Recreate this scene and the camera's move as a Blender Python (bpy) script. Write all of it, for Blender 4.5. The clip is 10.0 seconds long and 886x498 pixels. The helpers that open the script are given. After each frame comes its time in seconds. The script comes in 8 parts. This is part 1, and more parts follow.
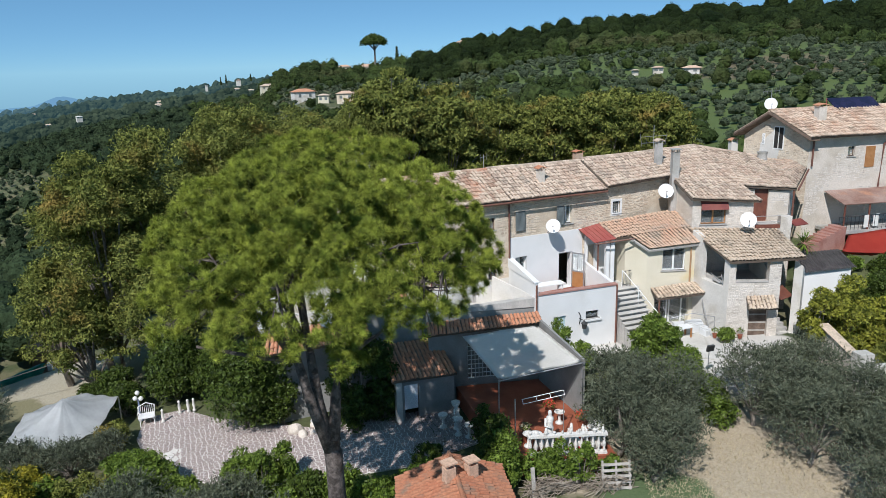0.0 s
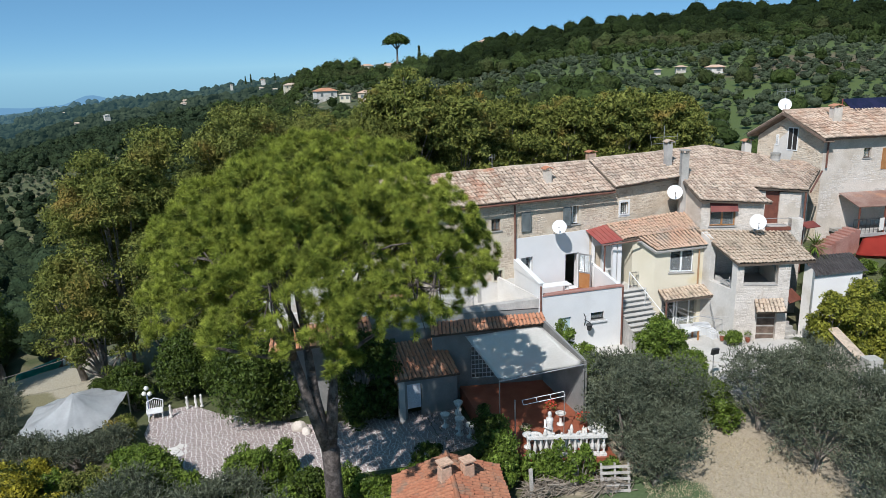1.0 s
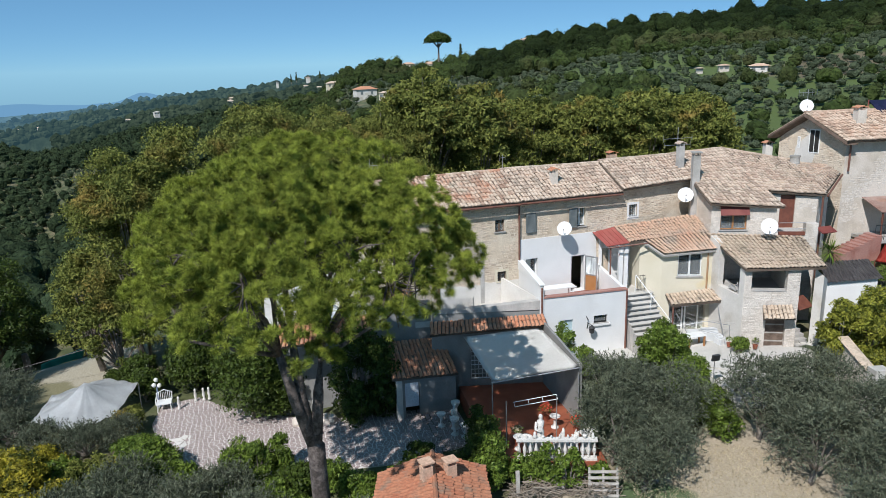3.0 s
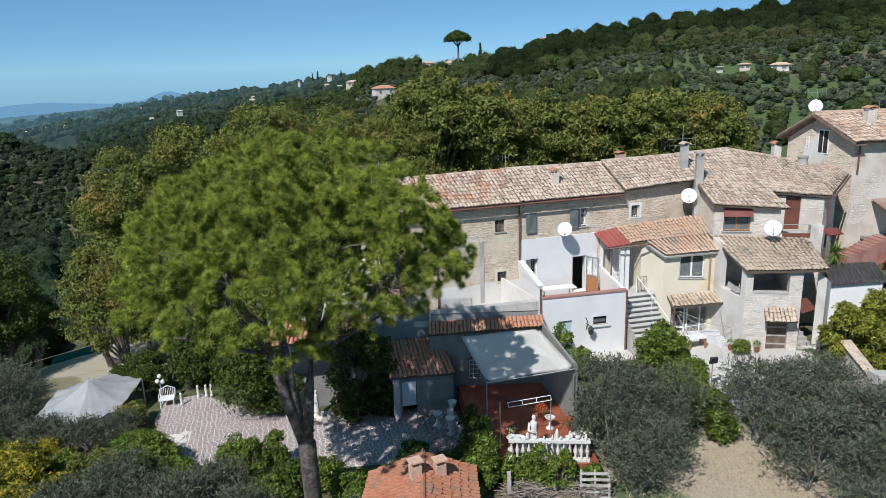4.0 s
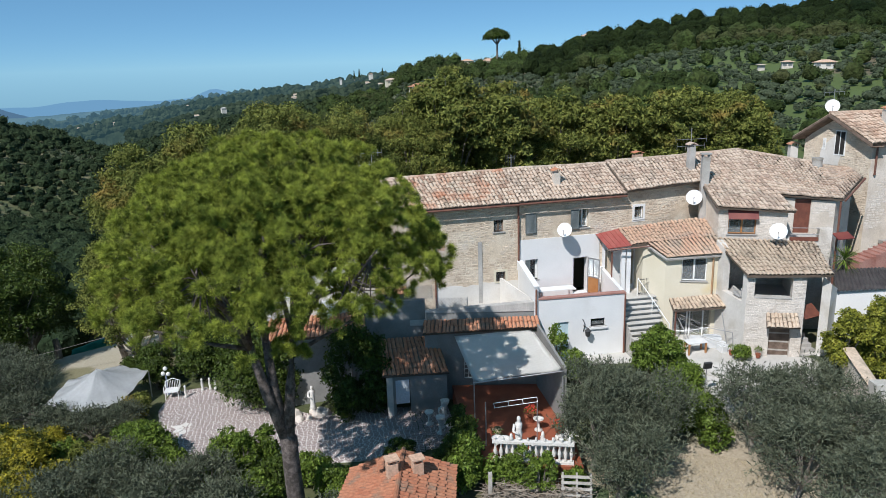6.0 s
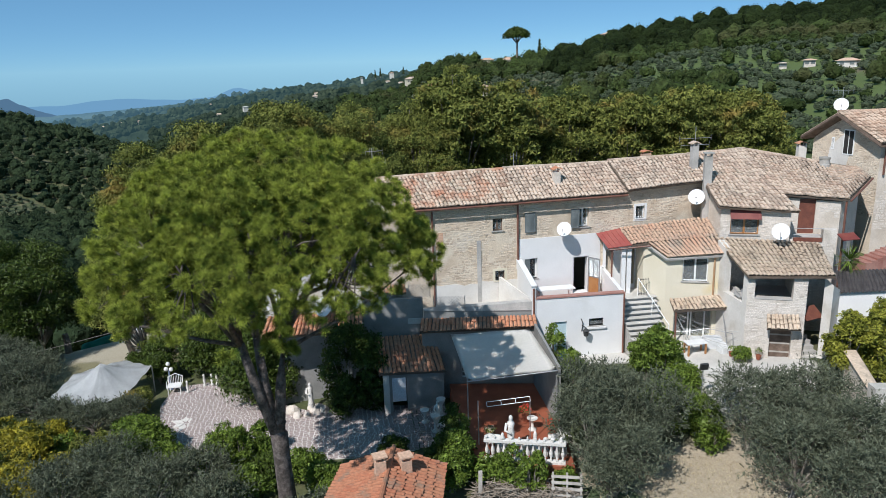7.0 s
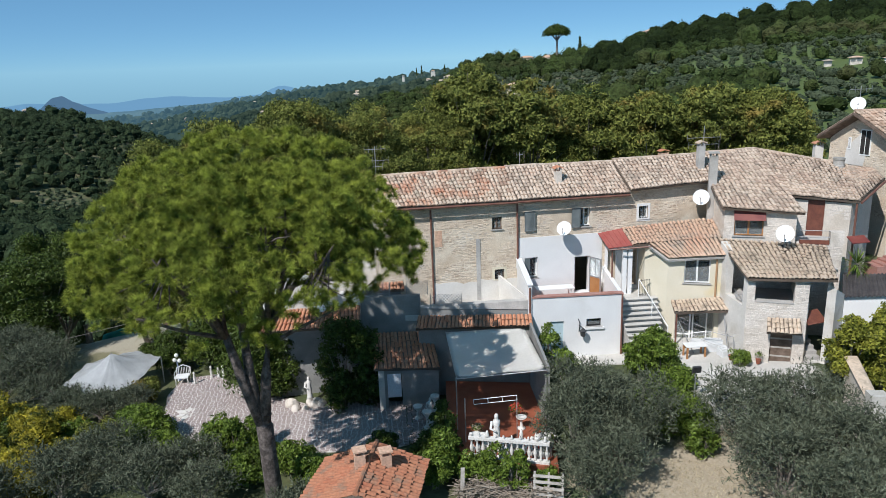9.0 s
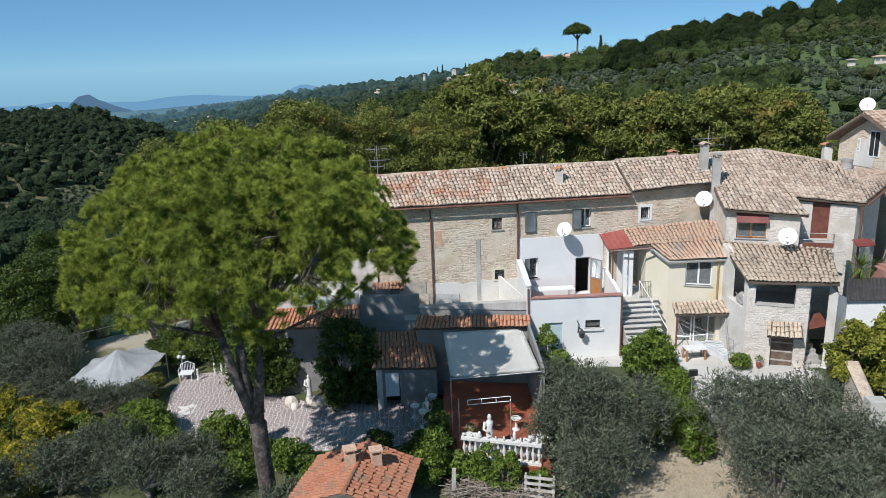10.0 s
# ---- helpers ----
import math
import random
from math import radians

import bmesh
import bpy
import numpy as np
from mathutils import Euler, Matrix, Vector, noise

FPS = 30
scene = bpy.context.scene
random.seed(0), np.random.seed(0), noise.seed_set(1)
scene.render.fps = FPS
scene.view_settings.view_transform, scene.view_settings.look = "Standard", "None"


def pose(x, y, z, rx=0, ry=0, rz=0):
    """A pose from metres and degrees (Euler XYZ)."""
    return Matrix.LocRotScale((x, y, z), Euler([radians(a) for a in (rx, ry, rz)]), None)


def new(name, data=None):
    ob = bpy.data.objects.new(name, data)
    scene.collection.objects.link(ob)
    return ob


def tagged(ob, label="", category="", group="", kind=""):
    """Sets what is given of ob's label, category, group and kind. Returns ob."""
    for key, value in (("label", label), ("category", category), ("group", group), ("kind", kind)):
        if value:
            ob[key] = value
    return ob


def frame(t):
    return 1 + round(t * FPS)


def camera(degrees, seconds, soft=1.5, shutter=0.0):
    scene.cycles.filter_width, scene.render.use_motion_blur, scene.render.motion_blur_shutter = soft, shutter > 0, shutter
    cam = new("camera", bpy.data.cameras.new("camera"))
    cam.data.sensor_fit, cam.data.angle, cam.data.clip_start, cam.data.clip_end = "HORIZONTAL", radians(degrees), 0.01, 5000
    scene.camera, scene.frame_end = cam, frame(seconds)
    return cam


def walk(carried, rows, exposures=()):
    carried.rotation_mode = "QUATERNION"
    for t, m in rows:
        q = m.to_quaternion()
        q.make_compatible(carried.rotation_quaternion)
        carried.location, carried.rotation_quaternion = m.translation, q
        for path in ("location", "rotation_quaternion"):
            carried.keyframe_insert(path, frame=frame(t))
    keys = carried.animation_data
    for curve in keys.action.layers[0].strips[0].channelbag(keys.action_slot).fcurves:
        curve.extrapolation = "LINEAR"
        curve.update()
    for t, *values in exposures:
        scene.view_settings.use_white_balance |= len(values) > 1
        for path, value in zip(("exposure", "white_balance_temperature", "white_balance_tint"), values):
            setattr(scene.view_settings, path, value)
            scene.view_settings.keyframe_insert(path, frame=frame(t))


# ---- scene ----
cam = camera(63.8, 10.0, soft=0.8)
METRES, EYE, TILT, LEAN, TURN = 11.0, 15.0, 0.0, 0.0, -19.8
ROWS = [
    (0.0, 0.0, 0.0, 0.0, -0.44, -14.77, 1.65),
    (0.5, 0.0413, -0.0033, 0.0018, 0.48, -14.77, 1.67),
    (1.0, 0.0841, -0.0065, 0.0037, 1.41, -14.78, 1.67),
    (1.5, 0.1296, -0.0086, 0.0053, 2.33, -14.78, 1.67),
    (2.0, 0.1772, -0.0089, 0.007, 3.24, -14.78, 1.67),
    (2.5, 0.226, -0.0078, 0.0085, 4.07, -14.8, 1.67),
    (4.0, 0.3783, -0.0008, 0.0127, 6.58, -14.86, 1.74),
    (4.5, 0.4294, 0.0028, 0.0138, 7.4, -14.88, 1.77),
    (5.0, 0.4805, 0.0074, 0.0148, 8.22, -14.89, 1.77),
    (5.5, 0.5321, 0.0141, 0.0159, 9.05, -14.91, 1.8),
    (7.0, 0.69, 0.0406, 0.0103, 11.58, -14.96, 1.92),
    (7.5, 0.7424, 0.0478, 0.006, 12.41, -14.98, 1.97),
    (8.0, 0.7937, 0.0549, 0.0049, 13.24, -15.0, 2.01),
    (8.5, 0.8437, 0.0623, 0.0058, 14.08, -15.01, 2.03),
    (9.0, 0.8926, 0.0707, 0.0073, 14.92, -15.01, 2.03),
    (9.5, 0.9412, 0.0817, 0.0089, 15.75, -15.02, 2.02),
    (10.0, 0.9906, 0.0953, 0.0104, 16.61, -15.04, 2.03),
]
walk(cam, [(t, pose(0, 0, EYE, TILT, LEAN, TURN) @ pose(METRES * x, METRES * y, METRES * z, 90 + pitch, roll, yaw)) for t, x, y, z, yaw, pitch, roll in ROWS], exposures=[(0.0, 0.0, 6050, 9), (10.0, 0.0, 6050, 9)])

# ---- sky, sun ----
world = bpy.data.worlds.new("sky_world")
scene.world = world
world.use_nodes = True
wn = world.node_tree.nodes
sky = wn.new("ShaderNodeTexSky")
sky.sky_type, sky.sun_disc = "NISHITA", False
sky.sun_elevation, sky.sun_rotation = radians(47.4), radians(222.4)
sky.altitude, sky.air_density, sky.dust_density, sky.ozone_density = 1500, 0.5, 0.0, 4.0
tint = wn.new("ShaderNodeMix")
tint.data_type, tint.blend_type = "RGBA", "MULTIPLY"
tint.inputs[0].default_value, tint.inputs[7].default_value = 1.0, (0.84, 1.0, 1.0, 1)
world.node_tree.links.new(sky.outputs[0], tint.inputs[6])
clear_air = wn.new("ShaderNodeMix")
clear_air.data_type = "RGBA"
clear_air.inputs[0].default_value, clear_air.inputs[7].default_value = 0.4, (2.9, 6.4, 9.4, 1)
world.node_tree.links.new(tint.outputs[2], clear_air.inputs[6])
world.node_tree.links.new(clear_air.outputs[2], wn["Background"].inputs[0])
wn["Background"].inputs[1].default_value = 0.081
SUN_WAY = Vector((0.62, 0.68, -1.0)).normalized()
sun = new("sun", bpy.data.lights.new("sun", "SUN"))
sun.data.energy, sun.data.angle, sun.data.color = 5.0, radians(0.53), (1.0, 0.93, 0.87)
sun.rotation_euler = SUN_WAY.to_track_quat("-Z", "Y").to_euler()


# ---- materials ----
def material(name, c1, c2, scale=1.5, fine=25.0, rough=0.85, bump=0.25, metal=0.0, island=0.0, c3=None, c3at=(0.55, 0.7), c3scale=0.5, cells=0.0, ob_random=0.0, translucent=0.0, spread=(0.35, 0.65), dist=0.02, shade=0.45, grit=0.25, spec=0.5):
    """Two-scale procedural surface: c1 to c2 by broad noise and fine grain, c3 in stains and patches; cells adds a
    rubble pattern.
    """
    m = bpy.data.materials.new(name)
    m.use_nodes = True
    n, l = m.node_tree.nodes, m.node_tree.links
    b = n["Principled BSDF"]
    b.inputs["Roughness"].default_value, b.inputs["Metallic"].default_value = rough, metal
    b.inputs["Specular IOR Level"].default_value = spec
    geo = n.new("ShaderNodeNewGeometry")
    def noise_at(sc, detail=4.0):
        t = n.new("ShaderNodeTexNoise")
        t.inputs["Scale"].default_value, t.inputs["Detail"].default_value = sc, detail
        l.new(geo.outputs["Position"], t.inputs["Vector"])
        return t
    def mixed(fac, a, c):
        x = n.new("ShaderNodeMix")
        x.data_type = "RGBA"
        for sock, v in ((x.inputs[0], fac), (x.inputs[6], a), (x.inputs[7], c)):
            if isinstance(v, (tuple, float)):
                sock.default_value = (*v, 1) if isinstance(v, tuple) else v
            else:
                l.new(v, sock)
        return x.outputs[2]
    def ramp(v, lo, hi):
        r = n.new("ShaderNodeMapRange")
        r.inputs[1].default_value, r.inputs[2].default_value = lo, hi
        l.new(v, r.inputs[0])
        return r.outputs[0]
    broad, grain = noise_at(scale), noise_at(fine, 6.0)
    col = mixed(ramp(broad.outputs[0], *spread), c1, c2)
    if island:
        col = mixed(ramp(geo.outputs["Random Per Island"], 0.0, 1.0 / island), col, c2)
        dark = n.new("ShaderNodeMath")
        dark.operation = "MULTIPLY_ADD"
        l.new(geo.outputs["Random Per Island"], dark.inputs[0])
        dark.inputs[1].default_value, dark.inputs[2].default_value = 7.31, 0.0
        fr = n.new("ShaderNodeMath")
        fr.operation = "FRACT"
        l.new(dark.outputs[0], fr.inputs[0])
        col = mixed(ramp(fr.outputs[0], 0.5, 1.25), col, tuple(shade * v for v in c1))
    if ob_random:
        info = n.new("ShaderNodeObjectInfo")
        col = mixed(ramp(info.outputs["Random"], 0.0, 1.0 / ob_random), col, c2)
    height = grain.outputs[0]
    if cells:
        v = n.new("ShaderNodeTexVoronoi")
        v.feature = "DISTANCE_TO_EDGE"
        v.inputs["Scale"].default_value = cells
        warp = n.new("ShaderNodeVectorMath")
        warp.operation = "MULTIPLY_ADD"
        l.new(noise_at(3.0).outputs["Color"], warp.inputs[0])
        warp.inputs[1].default_value = (0.3, 0.3, 0.3)
        sq = n.new("ShaderNodeVectorMath")
        sq.operation = "MULTIPLY"
        l.new(geo.outputs["Position"], sq.inputs[0])
        sq.inputs[1].default_value = (1, 1, 1.7)
        l.new(sq.outputs[0], warp.inputs[2])
        l.new(warp.outputs[0], v.inputs["Vector"])
        edge = ramp(v.outputs["Distance"], 0.0, 0.16)
        v2 = n.new("ShaderNodeTexVoronoi")
        v2.inputs["Scale"].default_value = cells
        l.new(warp.outputs[0], v2.inputs["Vector"])
        sep = n.new("ShaderNodeSeparateColor")
        l.new(v2.outputs["Color"], sep.inputs[0])
        col = mixed(ramp(sep.outputs[0], 0.0, 1.8), col, tuple(0.86 * k for k in c1))
        col = mixed(ramp(sep.outputs[1], 0.5, 1.6), col, tuple(min(0.7, 1.35 * k) for k in c2))
        inv = n.new("ShaderNodeMath")
        inv.operation = "SUBTRACT"
        inv.inputs[0].default_value = 1.0
        l.new(edge, inv.inputs[1])
        half = n.new("ShaderNodeMath")
        half.operation = "MULTIPLY"
        half.inputs[1].default_value = 0.14
        l.new(inv.outputs[0], half.inputs[0])
        col = mixed(half.outputs[0], col, tuple(0.78 * k for k in c2))
        add = n.new("ShaderNodeMath")
        add.operation = "MULTIPLY_ADD"
        l.new(grain.outputs[0], add.inputs[0])
        add.inputs[1].default_value = 0.5
        l.new(edge, add.inputs[2])
        height = add.outputs[0]
    if c3:
        col = mixed(ramp(noise_at(c3scale, 7.0).outputs[0], *c3at), col, c3)
    g = n.new("ShaderNodeHueSaturation")
    l.new(ramp(grain.outputs[0], -0.6, 1.1), g.inputs["Value"])
    # grain varies the value around one
    mr = g.inputs["Value"].links[0].from_node
    mr.inputs[1].default_value, mr.inputs[2].default_value, mr.inputs[3].default_value, mr.inputs[4].default_value = 0.25, 0.75, 1 - grit, 1 + grit
    l.new(col, g.inputs["Color"])
    l.new(g.outputs[0], b.inputs["Base Color"])
    if bump:
        bn = n.new("ShaderNodeBump")
        bn.inputs["Strength"].default_value, bn.inputs["Distance"].default_value = bump, dist
        l.new(height, bn.inputs["Height"])
        l.new(bn.outputs[0], b.inputs["Normal"])
    if translucent:
        t = n.new("ShaderNodeBsdfTranslucent")
        l.new(g.outputs[0], t.inputs[0])
        mx = n.new("ShaderNodeMixShader")
        mx.inputs[0].default_value = translucent
        l.new(b.outputs[0], mx.inputs[1])
        l.new(t.outputs[0], mx.inputs[2])
        l.new(mx.outputs[0], n["Material Output"].inputs[0])
    return m


STONE = material("old_lime_mortar", (0.50, 0.41, 0.31), (0.62, 0.53, 0.41), 1.2, 20, bump=0.6, dist=0.03, c3=(0.64, 0.57, 0.46), c3at=(0.45, 0.62), c3scale=0.9, grit=0.18)
STONE_PALE = material("pale_lime_mortar", (0.47, 0.42, 0.36), (0.60, 0.55, 0.49), 1.6, 18, bump=0.5, dist=0.04, c3=(0.64, 0.59, 0.53), c3at=(0.42, 0.6), c3scale=1.4, grit=0.2)
STONE_RENDER = material("patchy_render_over_stone", (0.48, 0.42, 0.35), (0.60, 0.54, 0.46), 0.8, 16, bump=0.5, dist=0.03, c3=(0.63, 0.57, 0.50), c3at=(0.42, 0.58), c3scale=0.7, grit=0.14)
RUBBLE = material("warm_rubble_stone", (0.45, 0.36, 0.27), (0.63, 0.54, 0.43), 1.5, 22, bump=0.5, dist=0.02, island=0.8, shade=0.72, c3=(0.58, 0.52, 0.44), c3at=(0.5, 0.7), c3scale=1.2, grit=0.25)
RUBBLE_PALE = material("pale_limestone_rubble", (0.47, 0.42, 0.365), (0.64, 0.59, 0.53), 2.5, 22, bump=0.6, dist=0.02, island=0.7, ob_random=0.7, shade=0.75, c3=(0.46, 0.40, 0.34), c3at=(0.56, 0.72), c3scale=1.8, grit=0.28)
WHITE = material("white_render", (0.70, 0.70, 0.69), (0.75, 0.75, 0.74), 0.7, 18, bump=0.1, c3=(0.62, 0.61, 0.59), c3at=(0.6, 0.75), grit=0.04)
GREY = material("grey_cement_render", (0.21, 0.21, 0.20), (0.29, 0.285, 0.27), 0.9, 16, bump=0.3, c3=(0.16, 0.155, 0.145), c3at=(0.55, 0.72), grit=0.12)
OFFWHITE = material("weathered_white_render", (0.58, 0.55, 0.50), (0.68, 0.66, 0.62), 0.6, 12, bump=0.3, c3=(0.48, 0.44, 0.37), c3at=(0.56, 0.7), grit=0.08)
CREAM = material("cream_render", (0.60, 0.55, 0.42), (0.65, 0.60, 0.48), 0.6, 18, bump=0.12, c3=(0.62, 0.52, 0.30), c3at=(0.6, 0.75), grit=0.05)
TILE_OLD = material("old_clay_tile", (0.47, 0.335, 0.25), (0.58, 0.47, 0.37), 0.7, 9, island=0.9, bump=0.4, c3=(0.31, 0.265, 0.21), c3at=(0.55, 0.75), c3scale=1.5, shade=0.5)
TILE_BROWN = material("orange_brown_tile", (0.44, 0.27, 0.18), (0.56, 0.44, 0.34), 0.9, 9, island=0.7, bump=0.4, c3=(0.30, 0.24, 0.18), c3at=(0.56, 0.75), c3scale=1.5, shade=0.5)
STAIR_TILE = material("reddish_stair_tile", (0.30, 0.13, 0.10), (0.40, 0.22, 0.18), 1.5, 20, rough=0.6, bump=0.2, ob_random=0.6)
TILE_MIX = material("mended_clay_tile", (0.46, 0.22, 0.13), (0.55, 0.44, 0.34), 0.8, 9, island=0.45, bump=0.4, spread=(0.37, 0.51), c3=(0.33, 0.29, 0.22), c3at=(0.56, 0.75), c3scale=1.5)
TILE_RED = material("red_clay_tile", (0.46, 0.155, 0.075), (0.50, 0.25, 0.145), 0.8, 9, island=0.6, ob_random=0.6, bump=0.3, c3=(0.34, 0.24, 0.17), c3at=(0.58, 0.75), c3scale=1.3)
TILE_HUT = material("dark_red_clay_tile", (0.33, 0.105, 0.055), (0.40, 0.18, 0.10), 0.9, 9, island=0.6, ob_random=0.7, bump=0.4, c3=(0.24, 0.16, 0.11), c3at=(0.52, 0.68), c3scale=1.6)
TILE_ORANGE = material("orange_clay_tile", (0.55, 0.28, 0.18), (0.56, 0.40, 0.29), 0.6, 9, island=0.7, ob_random=0.7, bump=0.3, c3=(0.42, 0.34, 0.27), c3at=(0.52, 0.7), c3scale=1.1)
TILE_BEIGE = material("sun_bleached_tile", (0.45, 0.32, 0.22), (0.56, 0.45, 0.34), 0.8, 9, island=0.8, ob_random=0.9, bump=0.35, c3=(0.34, 0.28, 0.21), c3at=(0.52, 0.7), c3scale=1.5, spread=(0.42, 0.58))
# mortar bed under the tiles, darkened so the gaps between them look shaded
TILE_BED = material("tile_mortar_gap_shade", (0.11, 0.085, 0.065), (0.17, 0.13, 0.10), 1.0, 12, bump=0.4)
DARK = material("unlit_room_dark", (0.02, 0.018, 0.016), (0.03, 0.028, 0.025), 2, 20)
RED_PAINT = material("red_oxide_paint", (0.16, 0.035, 0.03), (0.21, 0.06, 0.045), 1.5, 20, rough=0.6, bump=0.1, grit=0.1)
RED_METAL = material("red_sheet_metal", (0.30, 0.07, 0.06), (0.34, 0.11, 0.09), 1.2, 15, rough=0.5, bump=0.1, grit=0.1)
BROWN_PIPE = material("brown_painted_pipe", (0.14, 0.06, 0.045), (0.19, 0.09, 0.06), 2, 20, rough=0.5, bump=0.05)
ORANGE_PIPE = material("copper_brown_pipe", (0.34, 0.20, 0.10), (0.40, 0.25, 0.14), 2, 20, rough=0.5, bump=0.05)
WOOD = material("varnished_wood", (0.33, 0.15, 0.05), (0.40, 0.20, 0.08), 3, 30, rough=0.5, bump=0.15)
WOOD_RED = material("red_brown_wood", (0.13, 0.045, 0.03), (0.18, 0.065, 0.04), 3, 30, rough=0.55, bump=0.15)
WOOD_DARK = material("dark_weathered_wood", (0.10, 0.07, 0.05), (0.18, 0.13, 0.10), 3, 30, rough=0.8, bump=0.3)
WOOD_GREY = material("grey_weathered_wood", (0.30, 0.28, 0.25), (0.42, 0.39, 0.35), 3, 30, rough=0.85, bump=0.3)
SHUTTER = material("grey_green_shutter", (0.12, 0.14, 0.14), (0.16, 0.18, 0.18), 2, 25, rough=0.6, bump=0.1)
WHITE_PAINT = material("white_paint", (0.74, 0.74, 0.72), (0.80, 0.80, 0.78), 2, 25, rough=0.45, bump=0.08, grit=0.04)
MARBLE = material("white_cast_stone", (0.60, 0.58, 0.54), (0.72, 0.70, 0.66), 3, 25, rough=0.7, bump=0.25, c3=(0.42, 0.40, 0.35), c3at=(0.58, 0.72), c3scale=3)
DISH = material("white_dish_enamel", (0.72, 0.73, 0.73), (0.78, 0.78, 0.78), 1.5, 20, rough=0.35, bump=0.03, grit=0.02)
IRON = material("black_iron", (0.03, 0.03, 0.03), (0.05, 0.05, 0.05), 3, 30, rough=0.5, bump=0.1)
ZINC = material("dull_zinc", (0.36, 0.36, 0.36), (0.45, 0.45, 0.45), 3, 30, rough=0.45, metal=0.6, bump=0.08)
CEMENT = material("weathered_cement", (0.36, 0.35, 0.33), (0.48, 0.46, 0.43), 1.1, 15, bump=0.4, c3=(0.26, 0.25, 0.22), c3at=(0.58, 0.72), grit=0.14)
CONCRETE_PALE = material("pale_concrete", (0.48, 0.46, 0.42), (0.58, 0.56, 0.52), 0.8, 15, bump=0.35, c3=(0.38, 0.36, 0.31), c3at=(0.55, 0.7), grit=0.12)
CLOTH = material("cream_canvas", (0.80, 0.78, 0.72), (0.85, 0.83, 0.78), 0.8, 8, rough=0.9, bump=0, translucent=0.04, grit=0.04)
RED_CLOTH = material("red_canvas", (0.52, 0.06, 0.04), (0.58, 0.08, 0.05), 0.8, 60, rough=0.9, bump=0.1, translucent=0.15, grit=0.06)
FILM = material("white_plastic_sheet", (0.62, 0.63, 0.63), (0.72, 0.73, 0.73), 1.2, 6, rough=0.35, bump=0.1, translucent=0.15, grit=0.05)
TERRACOTTA = material("terracotta_floor", (0.24, 0.07, 0.035), (0.30, 0.095, 0.05), 1.5, 30, rough=0.6, bump=0.15, grit=0.12)
FLAG = material("brown_flagstone", (0.21, 0.165, 0.155), (0.33, 0.27, 0.255), 1.2, 22, rough=0.8, bump=0.4, island=0.6, ob_random=0.8)
JOINT = material("white_mortar", (0.58, 0.55, 0.51), (0.68, 0.65, 0.61), 1.5, 25, bump=0.3, c3=(0.45, 0.42, 0.37), c3at=(0.58, 0.72))
CORRUGATED = material("dark_fibre_cement", (0.11, 0.10, 0.10), (0.17, 0.155, 0.15), 1.2, 15, bump=0.3, c3=(0.20, 0.19, 0.17), c3at=(0.6, 0.75))
SOLAR = material("solar_cell_blue", (0.012, 0.012, 0.035), (0.02, 0.018, 0.05), 2, 20, rough=0.15, bump=0.0, grit=0.05)
GREEN_SHEET = material("green_tarpaulin", (0.02, 0.22, 0.17), (0.04, 0.30, 0.23), 1.5, 25, rough=0.5, bump=0.2)
BARK = material("pine_bark", (0.06, 0.048, 0.042), (0.145, 0.12, 0.108), 5.0, 16, bump=0.9, dist=0.05, grit=0.35, spread=(0.4, 0.6))
BARK_GREY = material("grey_bark", (0.14, 0.12, 0.10), (0.24, 0.21, 0.18), 2.5, 14, bump=0.8, dist=0.04)
TWIG = material("dry_twigs", (0.20, 0.16, 0.12), (0.34, 0.29, 0.23), 3, 25, bump=0.2, island=0.6)
STRAW = material("dry_grass", (0.42, 0.35, 0.22), (0.50, 0.43, 0.29), 1.0, 30, island=0.7, bump=0.0)
# pine to vine leaves: clump noise mixes tone variation with shade gaps in the colour
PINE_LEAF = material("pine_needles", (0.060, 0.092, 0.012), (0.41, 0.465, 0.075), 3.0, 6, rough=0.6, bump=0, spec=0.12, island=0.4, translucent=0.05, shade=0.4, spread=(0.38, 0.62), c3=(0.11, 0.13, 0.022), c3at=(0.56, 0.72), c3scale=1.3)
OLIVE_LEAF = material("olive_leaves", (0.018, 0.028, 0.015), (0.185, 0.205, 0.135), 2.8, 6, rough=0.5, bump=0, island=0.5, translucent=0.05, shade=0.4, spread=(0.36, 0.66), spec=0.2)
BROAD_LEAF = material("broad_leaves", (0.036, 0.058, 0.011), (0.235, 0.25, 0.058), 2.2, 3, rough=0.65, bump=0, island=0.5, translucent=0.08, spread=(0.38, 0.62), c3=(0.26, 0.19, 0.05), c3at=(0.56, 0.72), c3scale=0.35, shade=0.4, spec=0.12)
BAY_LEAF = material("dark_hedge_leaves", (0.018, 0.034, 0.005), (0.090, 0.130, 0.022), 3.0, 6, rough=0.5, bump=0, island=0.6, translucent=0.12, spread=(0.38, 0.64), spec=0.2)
VINE_LEAF = material("fresh_vine_leaves", (0.030, 0.060, 0.007), (0.20, 0.28, 0.045), 3.2, 6, rough=0.5, bump=0, island=0.6, translucent=0.2, spread=(0.38, 0.64), spec=0.2)
FIG_LEAF = material("yellowing_fig_leaves", (0.045, 0.065, 0.010), (0.35, 0.35, 0.05), 2.4, 6, rough=0.55, bump=0, island=0.6, translucent=0.2, spread=(0.40, 0.62), spec=0.2)
YELLOW_LEAF = material("yellow_shrub_leaves", (0.09, 0.095, 0.012), (0.50, 0.43, 0.045), 2.6, 6, rough=0.55, bump=0, island=0.7, translucent=0.25, spread=(0.40, 0.62), c3=(0.05, 0.07, 0.015), c3at=(0.5, 0.6), c3scale=1.2, spec=0.2)
